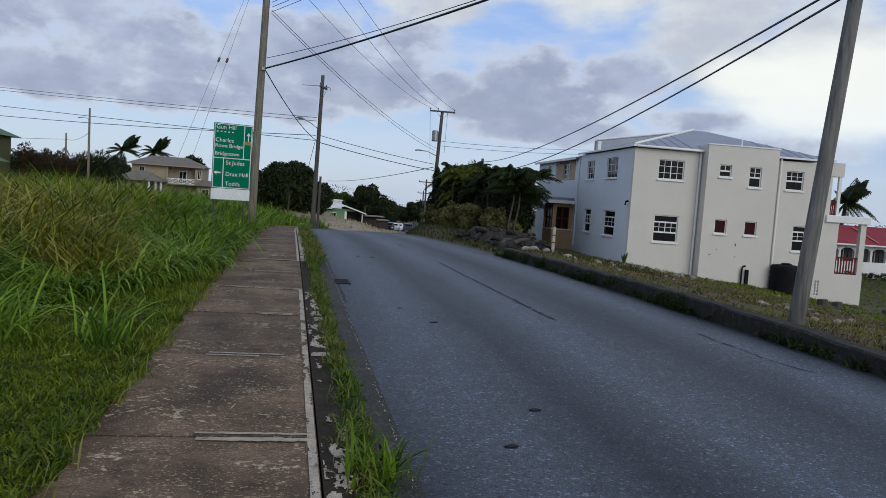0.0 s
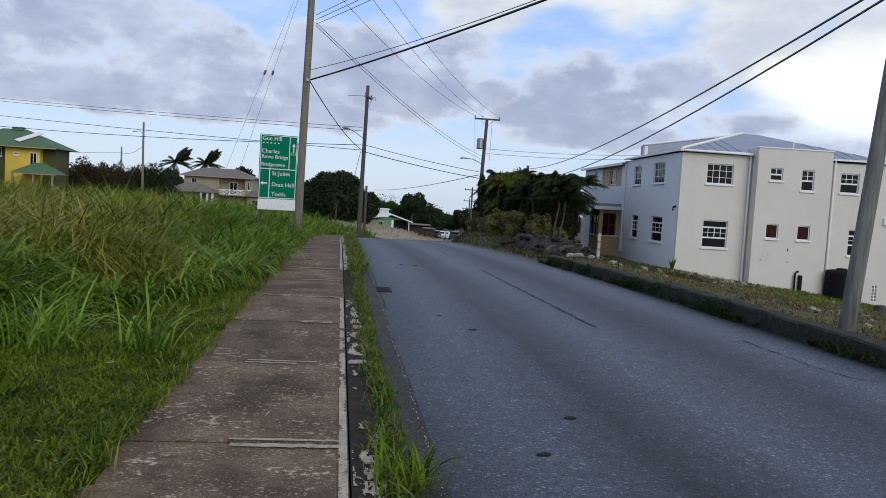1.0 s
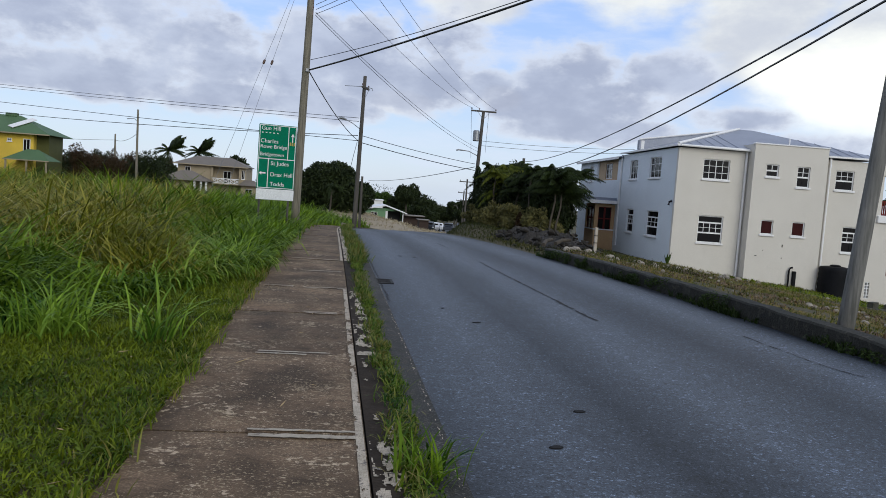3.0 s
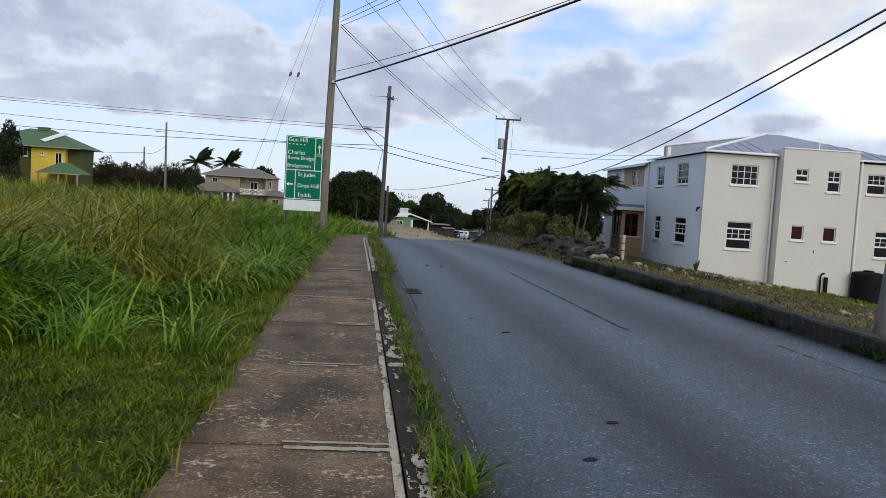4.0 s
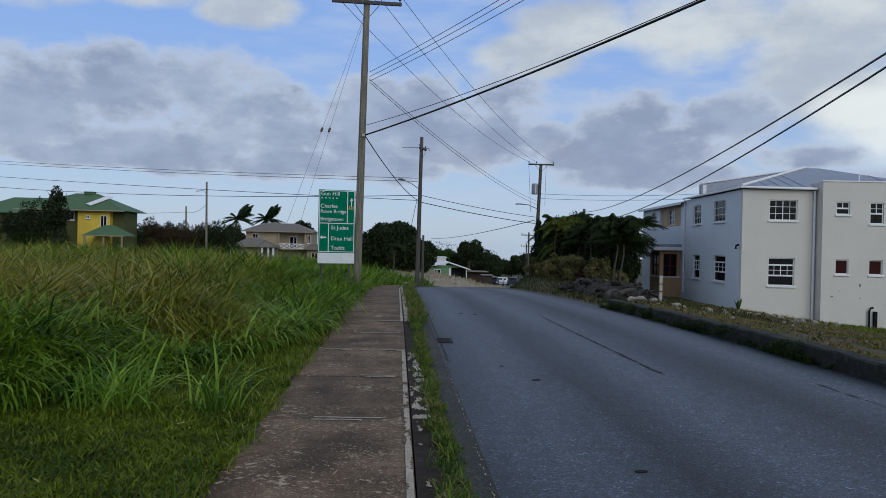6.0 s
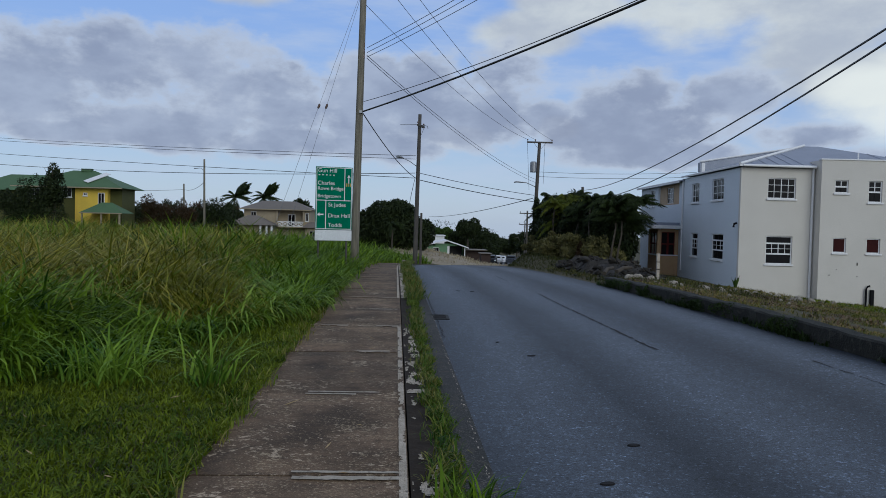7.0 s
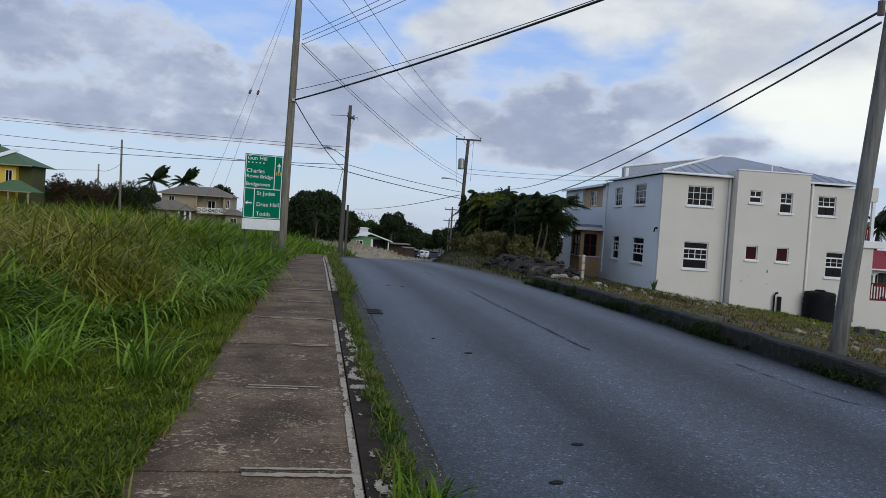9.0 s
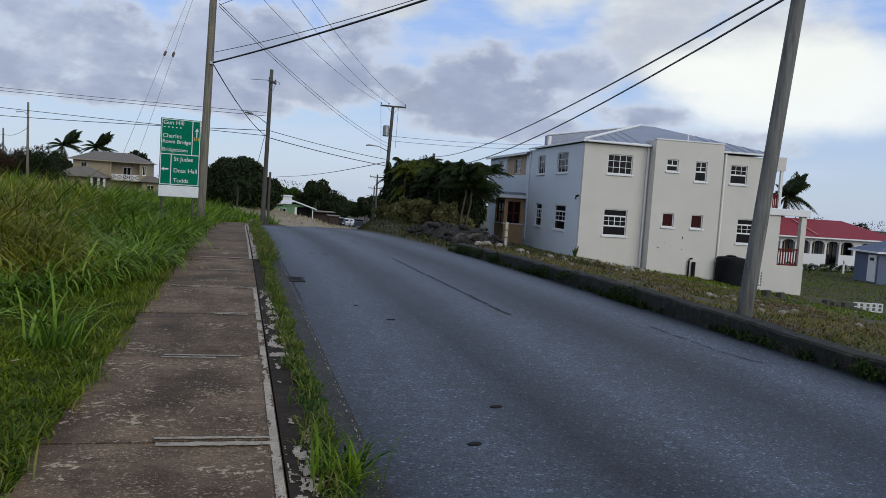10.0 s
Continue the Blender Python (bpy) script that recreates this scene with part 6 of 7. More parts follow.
part("rear_roof", hip_roof(-47, 86, -36, 93, 4.2, (-43.5, 89.5), (-39, 89.5), 6.0), GREEN_ROOF, yh)
part("rear_wall", boxes((-46.4, 86.6, gz, -36.6, 92.4, 4.2)), OLIVE_SHADE, yh)
part("skylight", boxes((-0.35, -1.3, 0.02, 0.35, 1.3, 0.07)), WHITE, yh, "", Matrix.Translation((-30.6, 80.3, 5.42)) @ Matrix.Rotation(radians(27), 4, "X") @ Matrix.Rotation(radians(-35), 4, "Z"))
part("ridge_vent", boxes((-32.7, 81.6, 6.1, -31.7, 82.2, 6.4)), GREEN_ROOF, yh)
part("porch_roof", hip_roof(-30.6, 76.0, -26.6, 79.2, 1.95, (-29.1, 77.6), (-28.1, 77.6), 2.95), GREEN_ROOF, yh)
part("porch_fascia", boxes((-30.6, 75.95, 1.87, -26.6, 76.0, 1.96)), BUFF, yh)
for x in (-30.4, -28.6, -26.9):
    part("porch_post", boxes((x - 0.07, 76.1, gz, x + 0.07, 76.24, 1.9)), BUFF, yh)
plain_window(yh, -33.3, 79.9, 3.85, 0.8, 0.85)
plain_window(yh, -29.75, 79.2, 3.3, 0.65, 1.25)
plain_window(yh, -31.3, 79.2, 3.75, 0.4, 0.3)
plain_window(yh, -36.5, 79.9, 3.7, 1.0, 1.0)

# buff house with a balcony
bh = thing("house", pose(0, 0, 0), "buff two-storey house with a white balcony and grey roof", "house")
gz = left_land(150) - 1
part("wall", boxes((-30.2, 150, gz, -24.1, 160, 3.7), (-24.1, 151.6, gz, -18.9, 160, 3.7), (-18.9, 150, gz, -17.9, 160, 3.7)), BUFF, bh)
part("roof", hip_roof(-31.0, 149, -17.4, 161, 3.6, (-27.6, 155), (-21.2, 155), 5.25), DULL_ROOF, bh)
part("fascia", boxes((-31.0, 148.94, 3.45, -17.4, 149, 3.6)), BUFF, bh)
part("balcony_slab", boxes((-24.1, 149.6, 0.2, -18.9, 151.6, 0.4)), BUFF, bh)
rail = part("balustrade", boxes((-24.1, 149.65, 1.2, -18.9, 149.8, 1.35), (-24.1, 149.65, 0.4, -18.9, 149.8, 0.52)), WHITE, bh)
for k in range(5):
    x0 = -24.0 + 1.02 * k
    for s in (-1, 1):
        part("lattice_bar", tube(bmesh.new(), [(x0 + 0.5 - 0.5 * s, 149.72, 0.5), (x0 + 0.5 + 0.5 * s, 149.72, 1.22)], [0.06, 0.06], 4), WHITE, rail)
    part("baluster", boxes((x0 - 0.05, 149.68, 0.52, x0 + 0.05, 149.77, 1.2)), WHITE, rail)
for x in (-24.0, -19.0):
    part("balcony_post", boxes((x - 0.15, 149.65, 0.4, x + 0.15, 149.95, 3.5)), BUFF, bh)
part("balcony_door", boxes((-22.2, 151.5, 0.4, -20.8, 151.6, 2.7)), WHITE, bh)
part("pane", boxes((-22.1, 151.45, 0.5, -21.55, 151.5, 2.6), (-21.45, 151.45, 0.5, -20.9, 151.5, 2.6)), GLASS, bh)
part("annex_roof", hip_roof(-32.5, 143.5, -23.6, 150, 0.6, (-28.8, 146.8), (-27.0, 146.8), 2.35), DULL_ROOF, bh)
part("annex_wall", boxes((-32.0, 145, gz, -26.2, 150, 0.6)), BUFF, bh)
for x in (-26.0, -24.9, -24.0):
    part("column", boxes((x - 0.16, 143.9, gz, x + 0.16, 144.2, 0.62)), WHITE, bh)
part("side_roof", hip_roof(-19.0, 147, -14.8, 153, 0.3, (-18, 150), (-16.5, 150), 1.3), DULL_ROOF, bh)
part("side_wall", boxes((-18.4, 148, gz, -15.3, 153, 0.3)), BUFF, bh)
plain_window(bh, -28.4, 150, 2.6, 1.0, 1.0)
plain_window(bh, -18.4, 150, 2.2, 0.6, 1.6)
plain_window(bh, -17.0, 148, -0.9, 1.2, 1.2)

# green bungalow with an open carport
gh = thing("house", pose(0, 0, 0), "low pale green bungalow with a white gable roof", "house")
gz = land(7, 125) - 0.6
part("wall", boxes((3.9, 125, gz, 7.0, 134, -1.85), (7.0, 129, gz, 9.8, 134, -1.85)), PALE_GREEN, gh)
part("door", boxes((7.0, 124.95, gz, 7.35, 125.1, -1.9)), WHITE, gh, "white side door")
# dark board before the back wall paints the carport's shade
part("back_opening", boxes((7.4, 128.9, gz, 9.6, 128.98, -2.0)), DARK, gh)
bm = bmesh.new()
pr = [(3.3, -1.72), (6.95, -0.95), (10.4, -2.05), (10.4, -2.2), (6.95, -1.11), (3.3, -1.87)]
fr = [[bm.verts.new((x, y, z)) for x, z in pr] for y in (124.2, 134.5)]
bm.faces.new(fr[0][::-1])
bm.faces.new(fr[1])
for k in range(6):
    bm.faces.new((fr[0][k], fr[0][(k + 1) % 6], fr[1][(k + 1) % 6], fr[1][k]))
bmesh.ops.recalc_face_normals(bm, faces=bm.faces[:])
part("roof", bm, WHITE, gh)
part("gable", boxes((5.0, 124.9, -1.85, 8.5, 125.0, -1.5)), PALE_GREEN, gh)
part("carport_post", boxes((9.7, 124.6, gz, 9.85, 124.75, -1.95)), WHITE, gh)
plain_window(gh, 5.2, 125, -2.6, 1.0, 0.9)
part("lean_to_roof", boxes((9.9, 125, -2.5, 13.4, 130, -2.38), bevel=0.02), DULL_ROOF, gh, "")
part("lean_to_wall", boxes((10.0, 126, gz, 13.2, 130, -2.5)), RUST, gh)
wh = thing("house", pose(0, 0, 0), "white flat-roofed building among trees", "house")
part("wall", boxes((4.3, 145, -6, 7.5, 152, -0.65)), WHITE, wh)
part("roof_slab", boxes((4.1, 144.8, -0.65, 7.7, 152.2, -0.5)), WHITE, wh)
plain_window(wh, 5.2, 145, -1.6, 0.7, 0.6)
hut = thing("hut", pose(0, 0, 0), "rusty brown roadside hut", "hut")
part("wall", boxes((11.8, 118, land(13, 118) - 0.5, 13.2, 121, -2.75)), RUST, hut)
part("roof", boxes((11.6, 117.7, -2.75, 13.4, 121.3, -2.63), bevel=0.02), DULL_ROOF, hut)

# red-roofed house with arches
rh = thing("house", pose(34.0, 54.0, -2.1), "long white bungalow with arched windows and red roof", "house")
arches = [(0.3 + 1.38 * k, 0.3 + 1.38 * k + 1.2) for k in range(10)] + [(14.6, 15.8)]
part("wall", pierced(bmesh.new(), 18.0, -0.8, 2.36, [(a, b, 0.1 if k == 8 else 1.0, 2.05) for k, (a, b) in enumerate(arches)], 0.25, lambda a, d, z: (a, d, z)), WHITE, rh)
for k, (a, b) in enumerate(arches):
    bm = bmesh.new()
    mid, rad = (a + b) / 2, (b - a) / 2
    ring = [(mid + rad * math.cos(math.pi * j / 10), 2.07 - 0.35 * (1 - math.sin(math.pi * j / 10))) for j in range(11)]
    for (x0, z0), (x1, z1) in zip(ring, ring[1:]):
        bm.faces.new([bm.verts.new(q) for q in ((x0, 0.03, z0), (x1, 0.03, z1), (x1, 0.03, 2.08), (x0, 0.03, 2.08))])
    part("arch", bm, WHITE, rh)
    # dark board behind the arch stands for the unlit room
    part("opening", boxes((a - 0.05, 0.9, -0.3, b + 0.05, 0.95, 2.2)), DARK, rh)
    part("mullion", boxes((mid - 0.04, 0.5, 1.0, mid + 0.04, 0.54, 2.1)), BUFF, rh)
for row in ((0.0, 0.25, -0.8, 0.25, 7, 2.36), (17.75, 0.25, -0.8, 18.0, 7, 2.36), (0.25, 6.8, -0.8, 17.75, 7.0, 2.36)):
    part("end_wall", boxes(row), WHITE, rh)
part("roof", hip_roof(-0.7, -0.6, 18.7, 7.7, 2.36, (3.0, 3.5), (15.5, 3.5), 3.75), RED_ROOF, rh, "red painted metal roof")
part("fascia", boxes((-0.7, -0.66, 2.26, 18.7, -0.6, 2.37)), WHITE, rh)
part("flashing", boxes((-0.1, -1.7, 0.03, 0.1, 1.7, 0.07)), paint("pale_red", (0.4, 0.15, 0.14)), rh, "", Matrix.Translation((10.2, 1.4, 3.05)) @ Matrix.Rotation(radians(19), 4, "X"))
garden_rail = part("garden_rail", boxes((10.5, -3.0, 0.55, 14.2, -2.92, 0.65)), WHITE, rh)
for x in (10.5, 12.3, 14.1):
    part("rail_post", boxes((x, -3.0, -0.5, x + 0.12, -2.9, 0.75)), WHITE, garden_rail)
for k in range(9):
    x = 41 + 0.95 * k
    bush("low_shrub", x, 52.4, -2.4, 0.6, 0.4, 0.45, 480 + k, 0.06, 500, LEAF_MID if k % 2 else LEAF, "low dark shrub before the bungalow", "bungalow shrubs")

# blue-grey shed
sh = thing("shed", pose(40.2, 43.0, -2.2, 0, 0, -13), "small blue-grey shed with a white door", "shed")
part("wall", boxes((0, 0, -0.5, 4.6, 2.9, 2.02)), BLUE_GREY, sh)
part("roof", hip_roof(-0.3, -0.35, 5.0, 3.3, 2.02, (2.0, 1.45), (3.0, 1.45), 3.0), BLUE_GREY, sh)
for row in ((-0.34, -0.35, 1.92, -0.302, 3.3, 2.04), (-0.3, -0.39, 1.92, 5.0, -0.352, 2.04)):
    part("fascia", boxes(row), WHITE, sh)
door = part("door", boxes((-0.06, 0.2, 0.0, 0.0, 1.15, 1.78), bevel=0.01), WHITE, sh, "white panelled door")
part("fanlight", boxes((-0.075, 0.45, 1.4, -0.06, 0.9, 1.6)), GLASS, door)
plain_window(sh, 1.6, 0.0, 1.25, 0.9, 0.9)

# far poles
for x, y, z1 in ((-22.4, 90, 8.3), (-30.2, 110, 6.3), (15.8, 100, 3.6), (20.1, 130, 2.2), (24.2, 160, 0.6), (28, 190, -1.0)):
    p = pole("utility_pole", x, y, land(x, y), z1, 0.14, 0.1, WOOD if x < 0 else WOOD_DARK, "distant wooden utility pole", (0, 0) if x > 0 else (-0.12, 0))
    if x < 0:
        continue
    crossarm(p, z1 - land(x, y) - 0.35, 1.0 if x > 0 else 0.4, 0, (0, 0), (-0.9, 0.9))
street_lamp = part("street_lamp", tube(bmesh.new(), [(-22.5, 90, 7.0), (-22.9, 90, 7.3), (-23.6, 89.8, 7.2)], [0.03, 0.03, 0.06], 6), STEEL)
tagged(street_lamp, "small street lamp arm on a far pole", "street lamp")

# cars far down the road
def car(x, y, turn_z, body_mat, label):
    c = thing("car", pose(x, y, rise(y) - 0.06, 0, 0, turn_z), label, "car", "cars down the road")
    bm = bmesh.new()
    prof = [(-2.0, 0.35), (-2.05, 0.75), (-1.5, 0.92), (-0.9, 1.4), (0.8, 1.42), (1.4, 0.98), (2.0, 0.85), (2.05, 0.35)]
    sides = [[bm.verts.new((sx * (0.82 if z < 1 else 0.66), py, z)) for py, z in prof] for sx in (-1, 1)]
    bm.faces.new(sides[0])
    bm.faces.new(sides[1][::-1])
    for k in range(8):
        bm.faces.new((sides[0][k], sides[1][k], sides[1][(k + 1) % 8], sides[0][(k + 1) % 8]))
    bmesh.ops.recalc_face_normals(bm, faces=bm.faces[:])
    part("body", bm, body_mat, c)
    part("windscreen", boxes((-0.6, -1.35, 1.0, 0.6, -1.1, 1.3)), GLASS, c)
    part("rear_window", boxes((-0.6, 1.0, 1.05, 0.6, 1.2, 1.3)), GLASS, c)
    for sx in (-0.72, 0.72):
        for py in (-1.25, 1.25):
            w = part("wheel", tube(bmesh.new(), [(sx - 0.1, py, 0.31), (sx + 0.1, py, 0.31)], [0.31, 0.31], 14), BLACK_PLASTIC, c)
        part("headlight", boxes((sx - 0.14, -2.08, 0.6, sx + 0.14, -2.0, 0.74)), SIGN_WHITE, c)


CAR_WHITE = paint("white_car_paint", (0.7, 0.7, 0.72), 0.25)
CAR_DARK = paint("dark_car_paint", (0.03, 0.035, 0.045), 0.25)
car(along(2.0, 122), 122, -10, CAR_DARK, "dark car driving down the road")
car(along(4.9, 128), 128, 170, CAR_DARK, "dark car coming up the road")
car(along(2.4, 132), 132, -10, CAR_WHITE, "white car far down the road")
car(along(2.5, 146), 146, -10, CAR_WHITE, "white car far down the road")

# dry grass bank past the crest
bank_v, bank_f = [], []
for j in range(9):
    for i in range(15):
        x, y = -1.5 + i * 0.95, 78 + j * 3.2
        k = math.sin(math.pi * min(1.0, (j + 0.01) / 4) / 2)
        bank_v.append((x, y, land(x, y) - 0.3 + 1.75 * k * (1 - 0.75 * smooth(3, 14, i)) + 0.08 * noise.noise((x, y, 1))))
for j in range(8):
    for i in range(14):
        a = j * 15 + i
        bank_f.append((a, a + 1, a + 16, a + 15))
STRAW = material("straw", (0.36, 0.31, 0.22), (0.27, 0.22, 0.15), rough=0.95, scale=1.5, fine=20, bump=0.6)
tagged(sheet("dry_bank", bank_v, bank_f, STRAW, True), "pale bank of cut dry grass past the crest", "bank", kind="structure")

straw_spots = [bank_v[int(k)] for k in rg.integers(0, len(bank_v), 5000)]
straw_spots = [(x + rg.normal(0, 0.5), y + rg.normal(0, 1.0), z - 0.05) for x, y, z in straw_spots]
blades("bank_straw", straw_spots, rg.uniform(0.15, 0.45, len(straw_spots)), rg.uniform(0.02, 0.04, len(straw_spots)), 1.0, foliage("straw_blade", (0.3, 0.25, 0.15), (0.5, 0.43, 0.3)), 73, "pale straw on the dry bank", 2)

# ---- clutter on the bank ----
def stone_mesh(seed, r=0.15, flat=0.7):
    bm = bmesh.new()
    bmesh.ops.create_icosphere(bm, subdivisions=2, radius=r)
    off = Vector((seed * 3.1, seed * 1.7, 0))
    for v in bm.verts:
        v.co *= 1 + 0.45 * noise.noise(v.co / r * 0.9 + off)
        v.co.z *= flat
    return finish(bm, "stone", STONE)


def rock_mesh(seed, r):
    """An angular broken rock."""
    bm = bmesh.new()
    bmesh.ops.create_icosphere(bm, subdivisions=2, radius=r)
    rr = random.Random(seed)
    cuts = [(Vector((rr.gauss(0, 1), rr.gauss(0, 1), rr.gauss(0, 1))).normalized(), r * rr.uniform(0.35, 0.8)) for _ in range(7)]
    for v in bm.verts:
        for d, far in cuts:
            over = v.co.dot(d) - far
            if over > 0:
                v.co -= d * over
        v.co.x *= 1.5
        v.co.z *= 0.7
    return finish(bm, "rock", STONE)


stones = [stone_mesh(k) for k in range(6)]
rnd = random.Random(12)


def stone(x, y, k, label, group, mesh=None):
    o = new("stone", mesh or stones[rnd.randrange(6)])
    o.matrix_basis = pose(x, y, land(x, y) + 0.08 * k, rnd.uniform(-20, 20), rnd.uniform(-20, 20), rnd.uniform(0, 360)) @ Matrix.Diagonal((k, k, k, 1))
    return tagged(o, label, "stone", group)


PALE_STONE = material("pale_limestone", (0.36, 0.32, 0.26), (0.2, 0.175, 0.14), rough=0.95, scale=5, fine=40, bump=0.7, vary=0.2)
pale = []
for k in range(4):
    me = stone_mesh(20 + k, 0.17, 0.85)
    me.materials.clear()
    me.materials.append(PALE_STONE)
    pale.append(me)
for k in range(30):
    stone(8.35 + rnd.gauss(0, 0.3), 26.2 + rnd.gauss(0, 0.22), rnd.uniform(0.35, 0.85), "round pale limestone boulder on the bank", "pale boulders", pale[rnd.randrange(4)])
for k in range(46):
    f = k / 46
    x, y = 8.6 + 9 * f + rnd.gauss(0, 0.35), 24.5 + 6.5 * f + rnd.gauss(0, 0.6)
    stone(x, y, rnd.uniform(0.3, 0.75), "small rough rubble stone along the bank", "rubble stones", pale[k % 4] if k % 3 == 0 else None)
for k in range(16):
    stone(10.7 + rnd.gauss(0, 0.45), 16.0 + rnd.gauss(0, 0.35), rnd.uniform(0.2, 0.5), "whitish rubble heaped behind the pole", "white rubble", pale[k % 4])
for k in range(90):
    x, y = (rnd.uniform(8.2, 15), rnd.uniform(11, 28)) if k % 3 else (rnd.uniform(9, 22), rnd.uniform(12, 32))
    stone(x, y, rnd.uniform(0.12, 0.5), "small rough rubble stone along the bank", "rubble stones")

# mound of earth and rubble by the road
dark_stones = []
for k in range(5):
    me = rock_mesh(40 + k, 0.2)
    me.materials.clear()
    me.materials.append(DEBRIS)
    dark_stones.append(me)
heap_v, heap_f = [], []
for j in range(26):
    for i in range(12):
        y, s = 26.5 + j * 0.45, 7.4 + i * 0.26
        x = along(s, y)
        k = math.sin(math.pi * i / 11) ** 0.7 * math.sin(math.pi * min(1, (j + 0.5) / 25)) ** 0.5
        bump = noise.noise((x * 1.6, y * 1.3, 3)) * 0.5 + noise.noise((x * 4, y * 3.6, 7)) * 0.3
        heap_v.append((x, y, land(x, y) - 0.1 + max(0, k * (0.5 + 0.5 * bump) + (0.1 * bump if 0 < k else 0))))
for j in range(25):
    for i in range(11):
        a = j * 12 + i
        heap_f.append((a, a + 1, a + 13, a + 12))
brush = tagged(sheet("rubble_mound", heap_v, heap_f, DEBRIS), "dark mound of earth and rubble beside the road", "mound")
rr = np.random.default_rng(4)
tw = [heap_v[int(k)] for k in rr.integers(0, len(heap_v), 1300)]
tw = [(x + rr.normal(0, 0.1), y + rr.normal(0, 0.2), z - 0.05) for x, y, z in tw]
TWIG = foliage("grey_twigs", (0.014, 0.013, 0.012), (0.06, 0.055, 0.048), through_light=0)
blades("dead_twigs", tw, rr.uniform(0.08, 0.25, len(tw)), rr.uniform(0.008, 0.018, len(tw)), 1.6, TWIG, 71, "dark dead twigs on the rubble mound", 2, "twigs")
for k, (x, y, a, l) in enumerate([(7.5, 27.4, 60, 1.1), (8.0, 27.2, 40, 0.9)]):
    lg = part("log", tube(bmesh.new(), [(-l / 2, 0, 0), (0, 0.05, 0.05), (l / 2, 0, 0)], [0.075, 0.07, 0.06], 9), BARK, None, "", pose(x, y, land(x, y) + 0.22 + 0.05 * k, 0, -8, a))
    tagged(lg, "pale cut log lying on the heap", "log", "cut logs")

for k in range(230):
    i = rnd.randrange(len(heap_v))
    x, y, z = heap_v[i]
    o = new("mound_stone", dark_stones[k % 5])
    q = rnd.uniform(0.25, 1.0)
    o.parent = brush
    o.matrix_basis = pose(x + rnd.gauss(0, 0.1), y + rnd.gauss(0, 0.2), z + 0.02, rnd.uniform(-40, 40), rnd.uniform(-40, 40), rnd.uniform(0, 360)) @ Matrix.Diagonal((q, q, q, 1))

# pale marker post
post = thing("marker_post", pose(8.95, 26.45, -0.2), "old white painted concrete marker post", "post")
bm = bmesh.new()
box(bm, -0.05, -0.05, -0.3, 0.05, 0.05, 1.1, 0.01)
part("shaft", bm, material("stained_white", (0.5, 0.46, 0.38), (0.35, 0.3, 0.24), rough=0.9, scale=5, fine=30, bump=0.5), post)
for z in (0.25, 0.55, 0.8):
    part("stain_band", boxes((-0.053, -0.053, z, 0.053, 0.053, z + 0.03)), DEBRIS, post)

# stub of a block wall and a row of pierced white blocks
BLOCK = material("grey_block", (0.085, 0.08, 0.06), (0.035, 0.036, 0.024), rough=0.95, scale=4, fine=40, bump=0.6, vary=0.15)
wall_stub = thing("block_wall", pose(0, 0, 0), "low broken wall of grey concrete blocks", "wall")
bm = bmesh.new()
box(bm, 0, 0, 0, 0.39, 0.19, 0.19, 0.008)
blk = finish(bm, "block", BLOCK)
d = Vector((26.2 - 17.0, 28.4 - 22.9, 0)).normalized()
for row in range(2):
    for k in range(26):
        if row == 1 and rnd.random() < 0.6:
            continue
        p = Vector((17.0, 22.9, 0)) + d * (0.41 * k + 0.2 * (row % 2))
        o = new("block", blk)
        o.parent = wall_stub
        o.matrix_basis = pose(p.x, p.y, land(p.x, p.y) - 0.13 + 0.2 * row, 0, 0, math.degrees(math.atan2(d.y, d.x)) + rnd.uniform(-2, 2))
for k in range(5):
    vb = thing("vent_block", pose(25.7 + 0.25 * k, 28.6 - 0.07 * k, land(26.2, 28.6) + 0.02, rnd.uniform(-3, 3), 0, -16) @ Matrix.Diagonal((0.6, 0.7, 0.62, 1)), "white pierced concrete block standing in a row", "block", "white blocks")
    part("frame", boxes((0, 0, 0, 0.06, 0.12, 0.62), (0.32, 0, 0, 0.38, 0.12, 0.62), (0.06, 0, 0, 0.32, 0.12, 0.06), (0.06, 0, 0.56, 0.32, 0.12, 0.62)), WHITE, vb)
    part("bar", boxes((0.06, 0.02, 0.29, 0.32, 0.1, 0.34)), WHITE, vb)

# pale block at the end of the pavement
bm = bmesh.new()
box(bm, -0.17, -0.1, -0.1, 0.17, 0.1, 0.2, 0.02)
tagged(part("concrete_block", bm, PALE_STONE, None, "", pose(along(0.35, 46.6), 46.6, rise(46.6), 0, 4, 12)), "pale weathered concrete block at the pavement end", "block")

# dead leaves on the lawn and the slabs
bm = bmesh.new()
vs = [bm.verts.new(q) for q in ((0, -0.05, 0.004), (0.014, 0, 0.012), (0, 0.055, 0.02), (-0.014, 0, 0.012), (0, 0, 0.004))]
for a, b, c in ((0, 1, 4), (1, 2, 4), (2, 3, 4), (3, 0, 4)):
    bm.faces.new((vs[a], vs[b], vs[c]))
dead_leaf = finish(bm, "dead_leaf", foliage("dead_leaf", (0.28, 0.2, 0.1), (0.45, 0.36, 0.2), through_light=0))
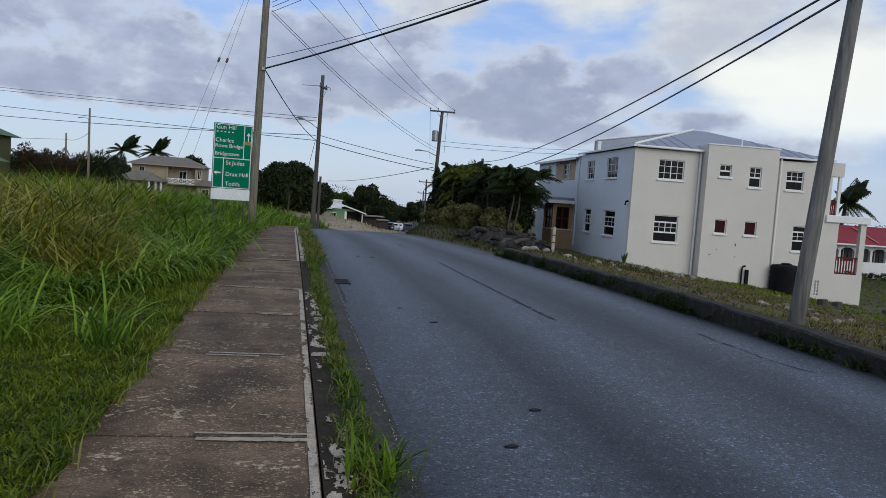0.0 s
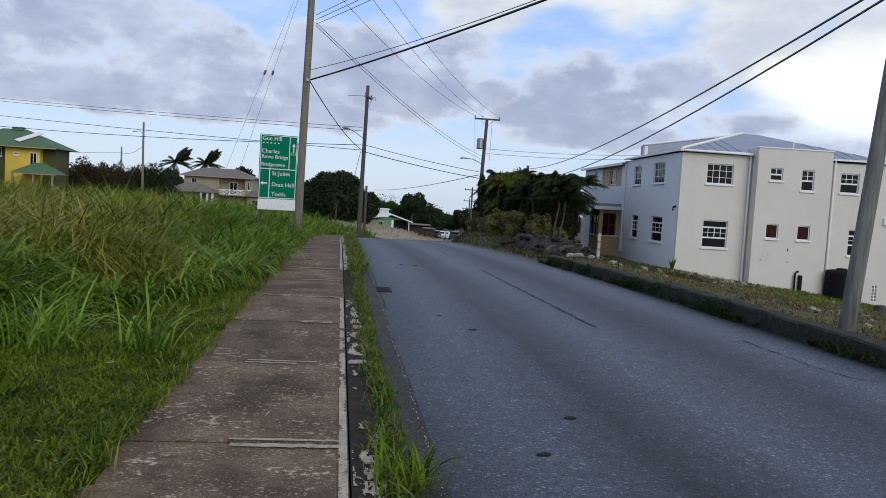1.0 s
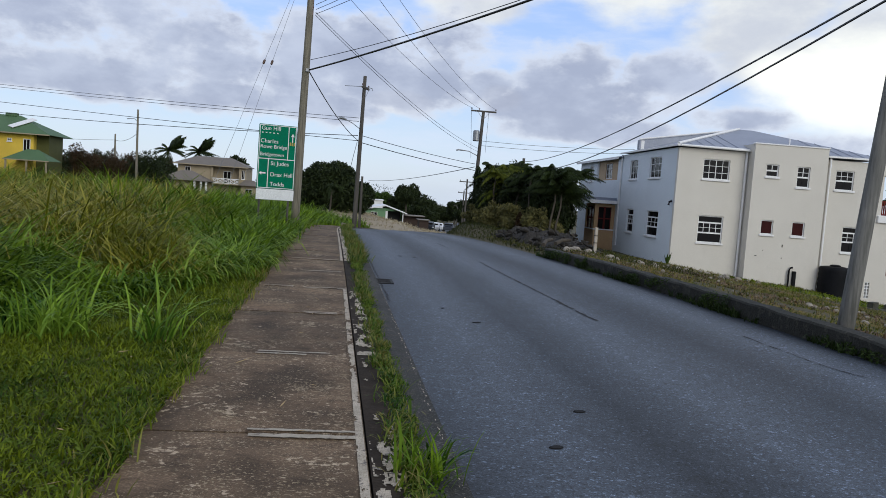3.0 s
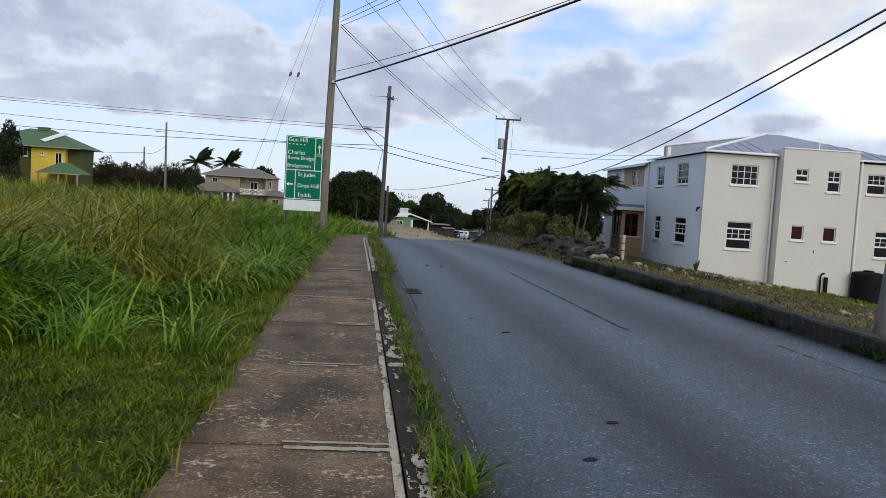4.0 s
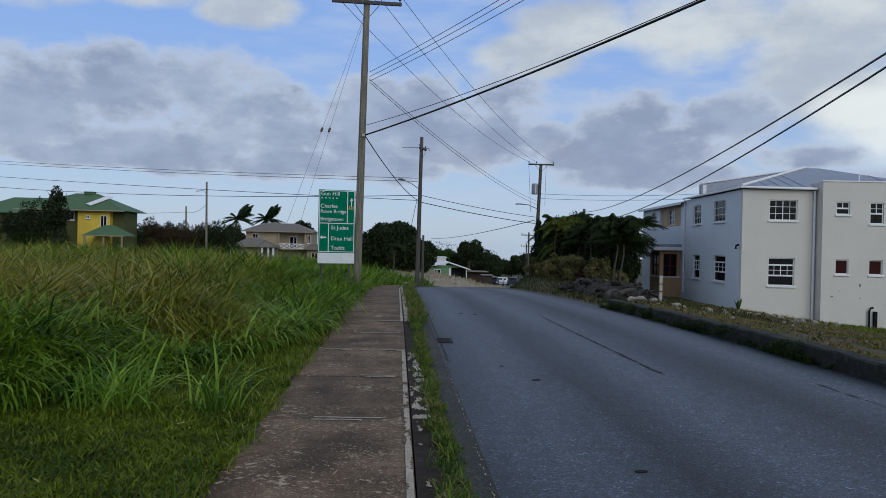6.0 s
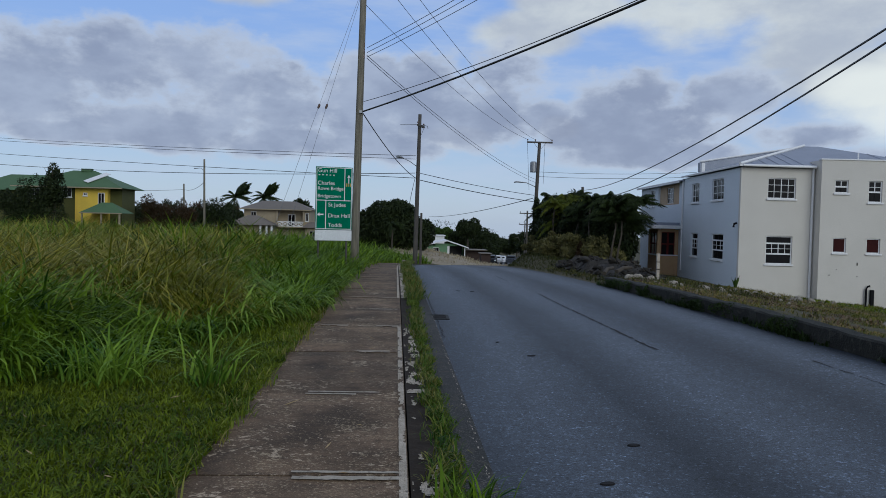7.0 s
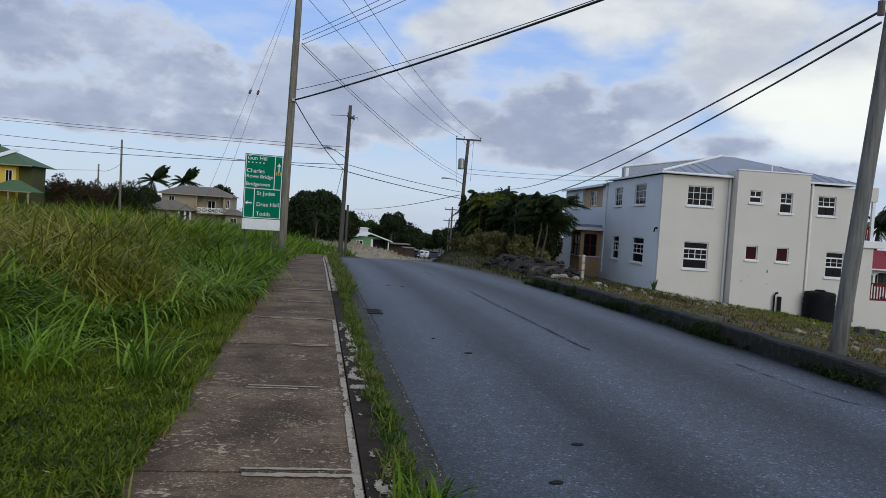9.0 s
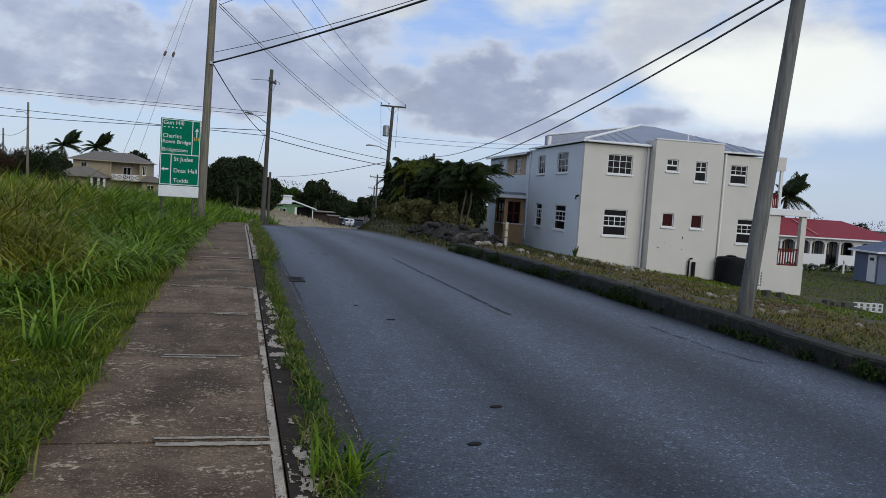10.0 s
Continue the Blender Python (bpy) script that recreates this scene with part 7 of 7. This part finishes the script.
for k in range(34):
    s, y = (rnd.uniform(-3.4, -1.2), rnd.uniform(3.5, 8)) if k % 3 else (rnd.uniform(-1.0, 0.2), rnd.uniform(3.2, 12))
    x = along(s, y)
    o = new("dead_leaf", dead_leaf)
    q = rnd.uniform(0.35, 0.9)
    o.matrix_basis = pose(x, y, land(x, y) + (0.05 if s < -1.1 else 0.008), rnd.uniform(-15, 15), rnd.uniform(-15, 15), rnd.uniform(0, 360)) @ Matrix.Diagonal((q, q * rnd.uniform(0.8, 2.2), q, 1))
    tagged(o, "pale dry fallen leaf on the ground", "leaf", "fallen leaves")

# agave at the house corner, weeds along its foot
ag = new("agave", None)
ag.matrix_basis = pose(15.0, 34.2, land(15.0, 34.2))
tagged(ag, "dark spiky plant at the house corner", "plant")
bm = bmesh.new()
for k in range(11):
    a, l = k * 2.4, rnd.uniform(0.3, 0.6)
    t = Vector((math.cos(a) * 0.4 * l, math.sin(a) * 0.4 * l, l))
    s = Vector((-math.sin(a), math.cos(a), 0)) * 0.06
    m = t * 0.5
    vs = [bm.verts.new(q) for q in (Vector((0, 0, -0.1)) - s * 0.5, Vector((0, 0, -0.1)) + s * 0.5, m + s, t, m - s)]
    bm.faces.new(vs)
part("leaf_rosette", bm, LEAF_MID, ag)
pts = []
for k in range(160):
    u = rnd.uniform(-0.3, 12)
    q = HOUSE_AT @ Vector((u, -rnd.uniform(0.1, 1.0) - (0.65 if 3.3 < u < 6.8 else 0), 0))
    for _ in range(10):
        pts.append((q.x + rnd.gauss(0, 0.08), q.y + rnd.gauss(0, 0.08), land(q.x, q.y)))
blades("wall_foot_weeds", pts, rg.uniform(0.05, 0.2, len(pts)), rg.uniform(0.006, 0.012, len(pts)), 0.9, BANK, 72, "weeds along the foot of the house", 2)

spots = [(along(0.63 + rnd.gauss(0, 0.04), y), y, rise(y) - 0.06) for y in [rnd.uniform(2.5, 36) for _ in range(420)]]
leafy("kerb_weeds", spots, 0.09, 26000, 0.016, LEAF_WEED, 81, "small leafy weeds along the kerb")
spots = [(along(kerb_side(y) - 0.02, y), y, rise(y) - 0.1 + rnd.uniform(0, 0.2)) for y in [v for v in (rnd.uniform(5, 24) for _ in range(190)) if noise.noise((0, v * 0.8, 31)) > 0.02]]
leafy("wall_creeper", spots, 0.12, 8000, 0.022, LEAF_CREEP, 82, "dark creeper over the kerb wall")
spots = [(along(s, y), y, land(along(s, y), y)) for s, y in [(rnd.uniform(-6, -1.25), rnd.uniform(3, 11)) for _ in range(260)] if y < tall_from(s) + 1]
leafy("lawn_weeds", spots, 0.09, 9000, 0.017, LEAF_WEED, 83, "low leafy weeds in the short grass")
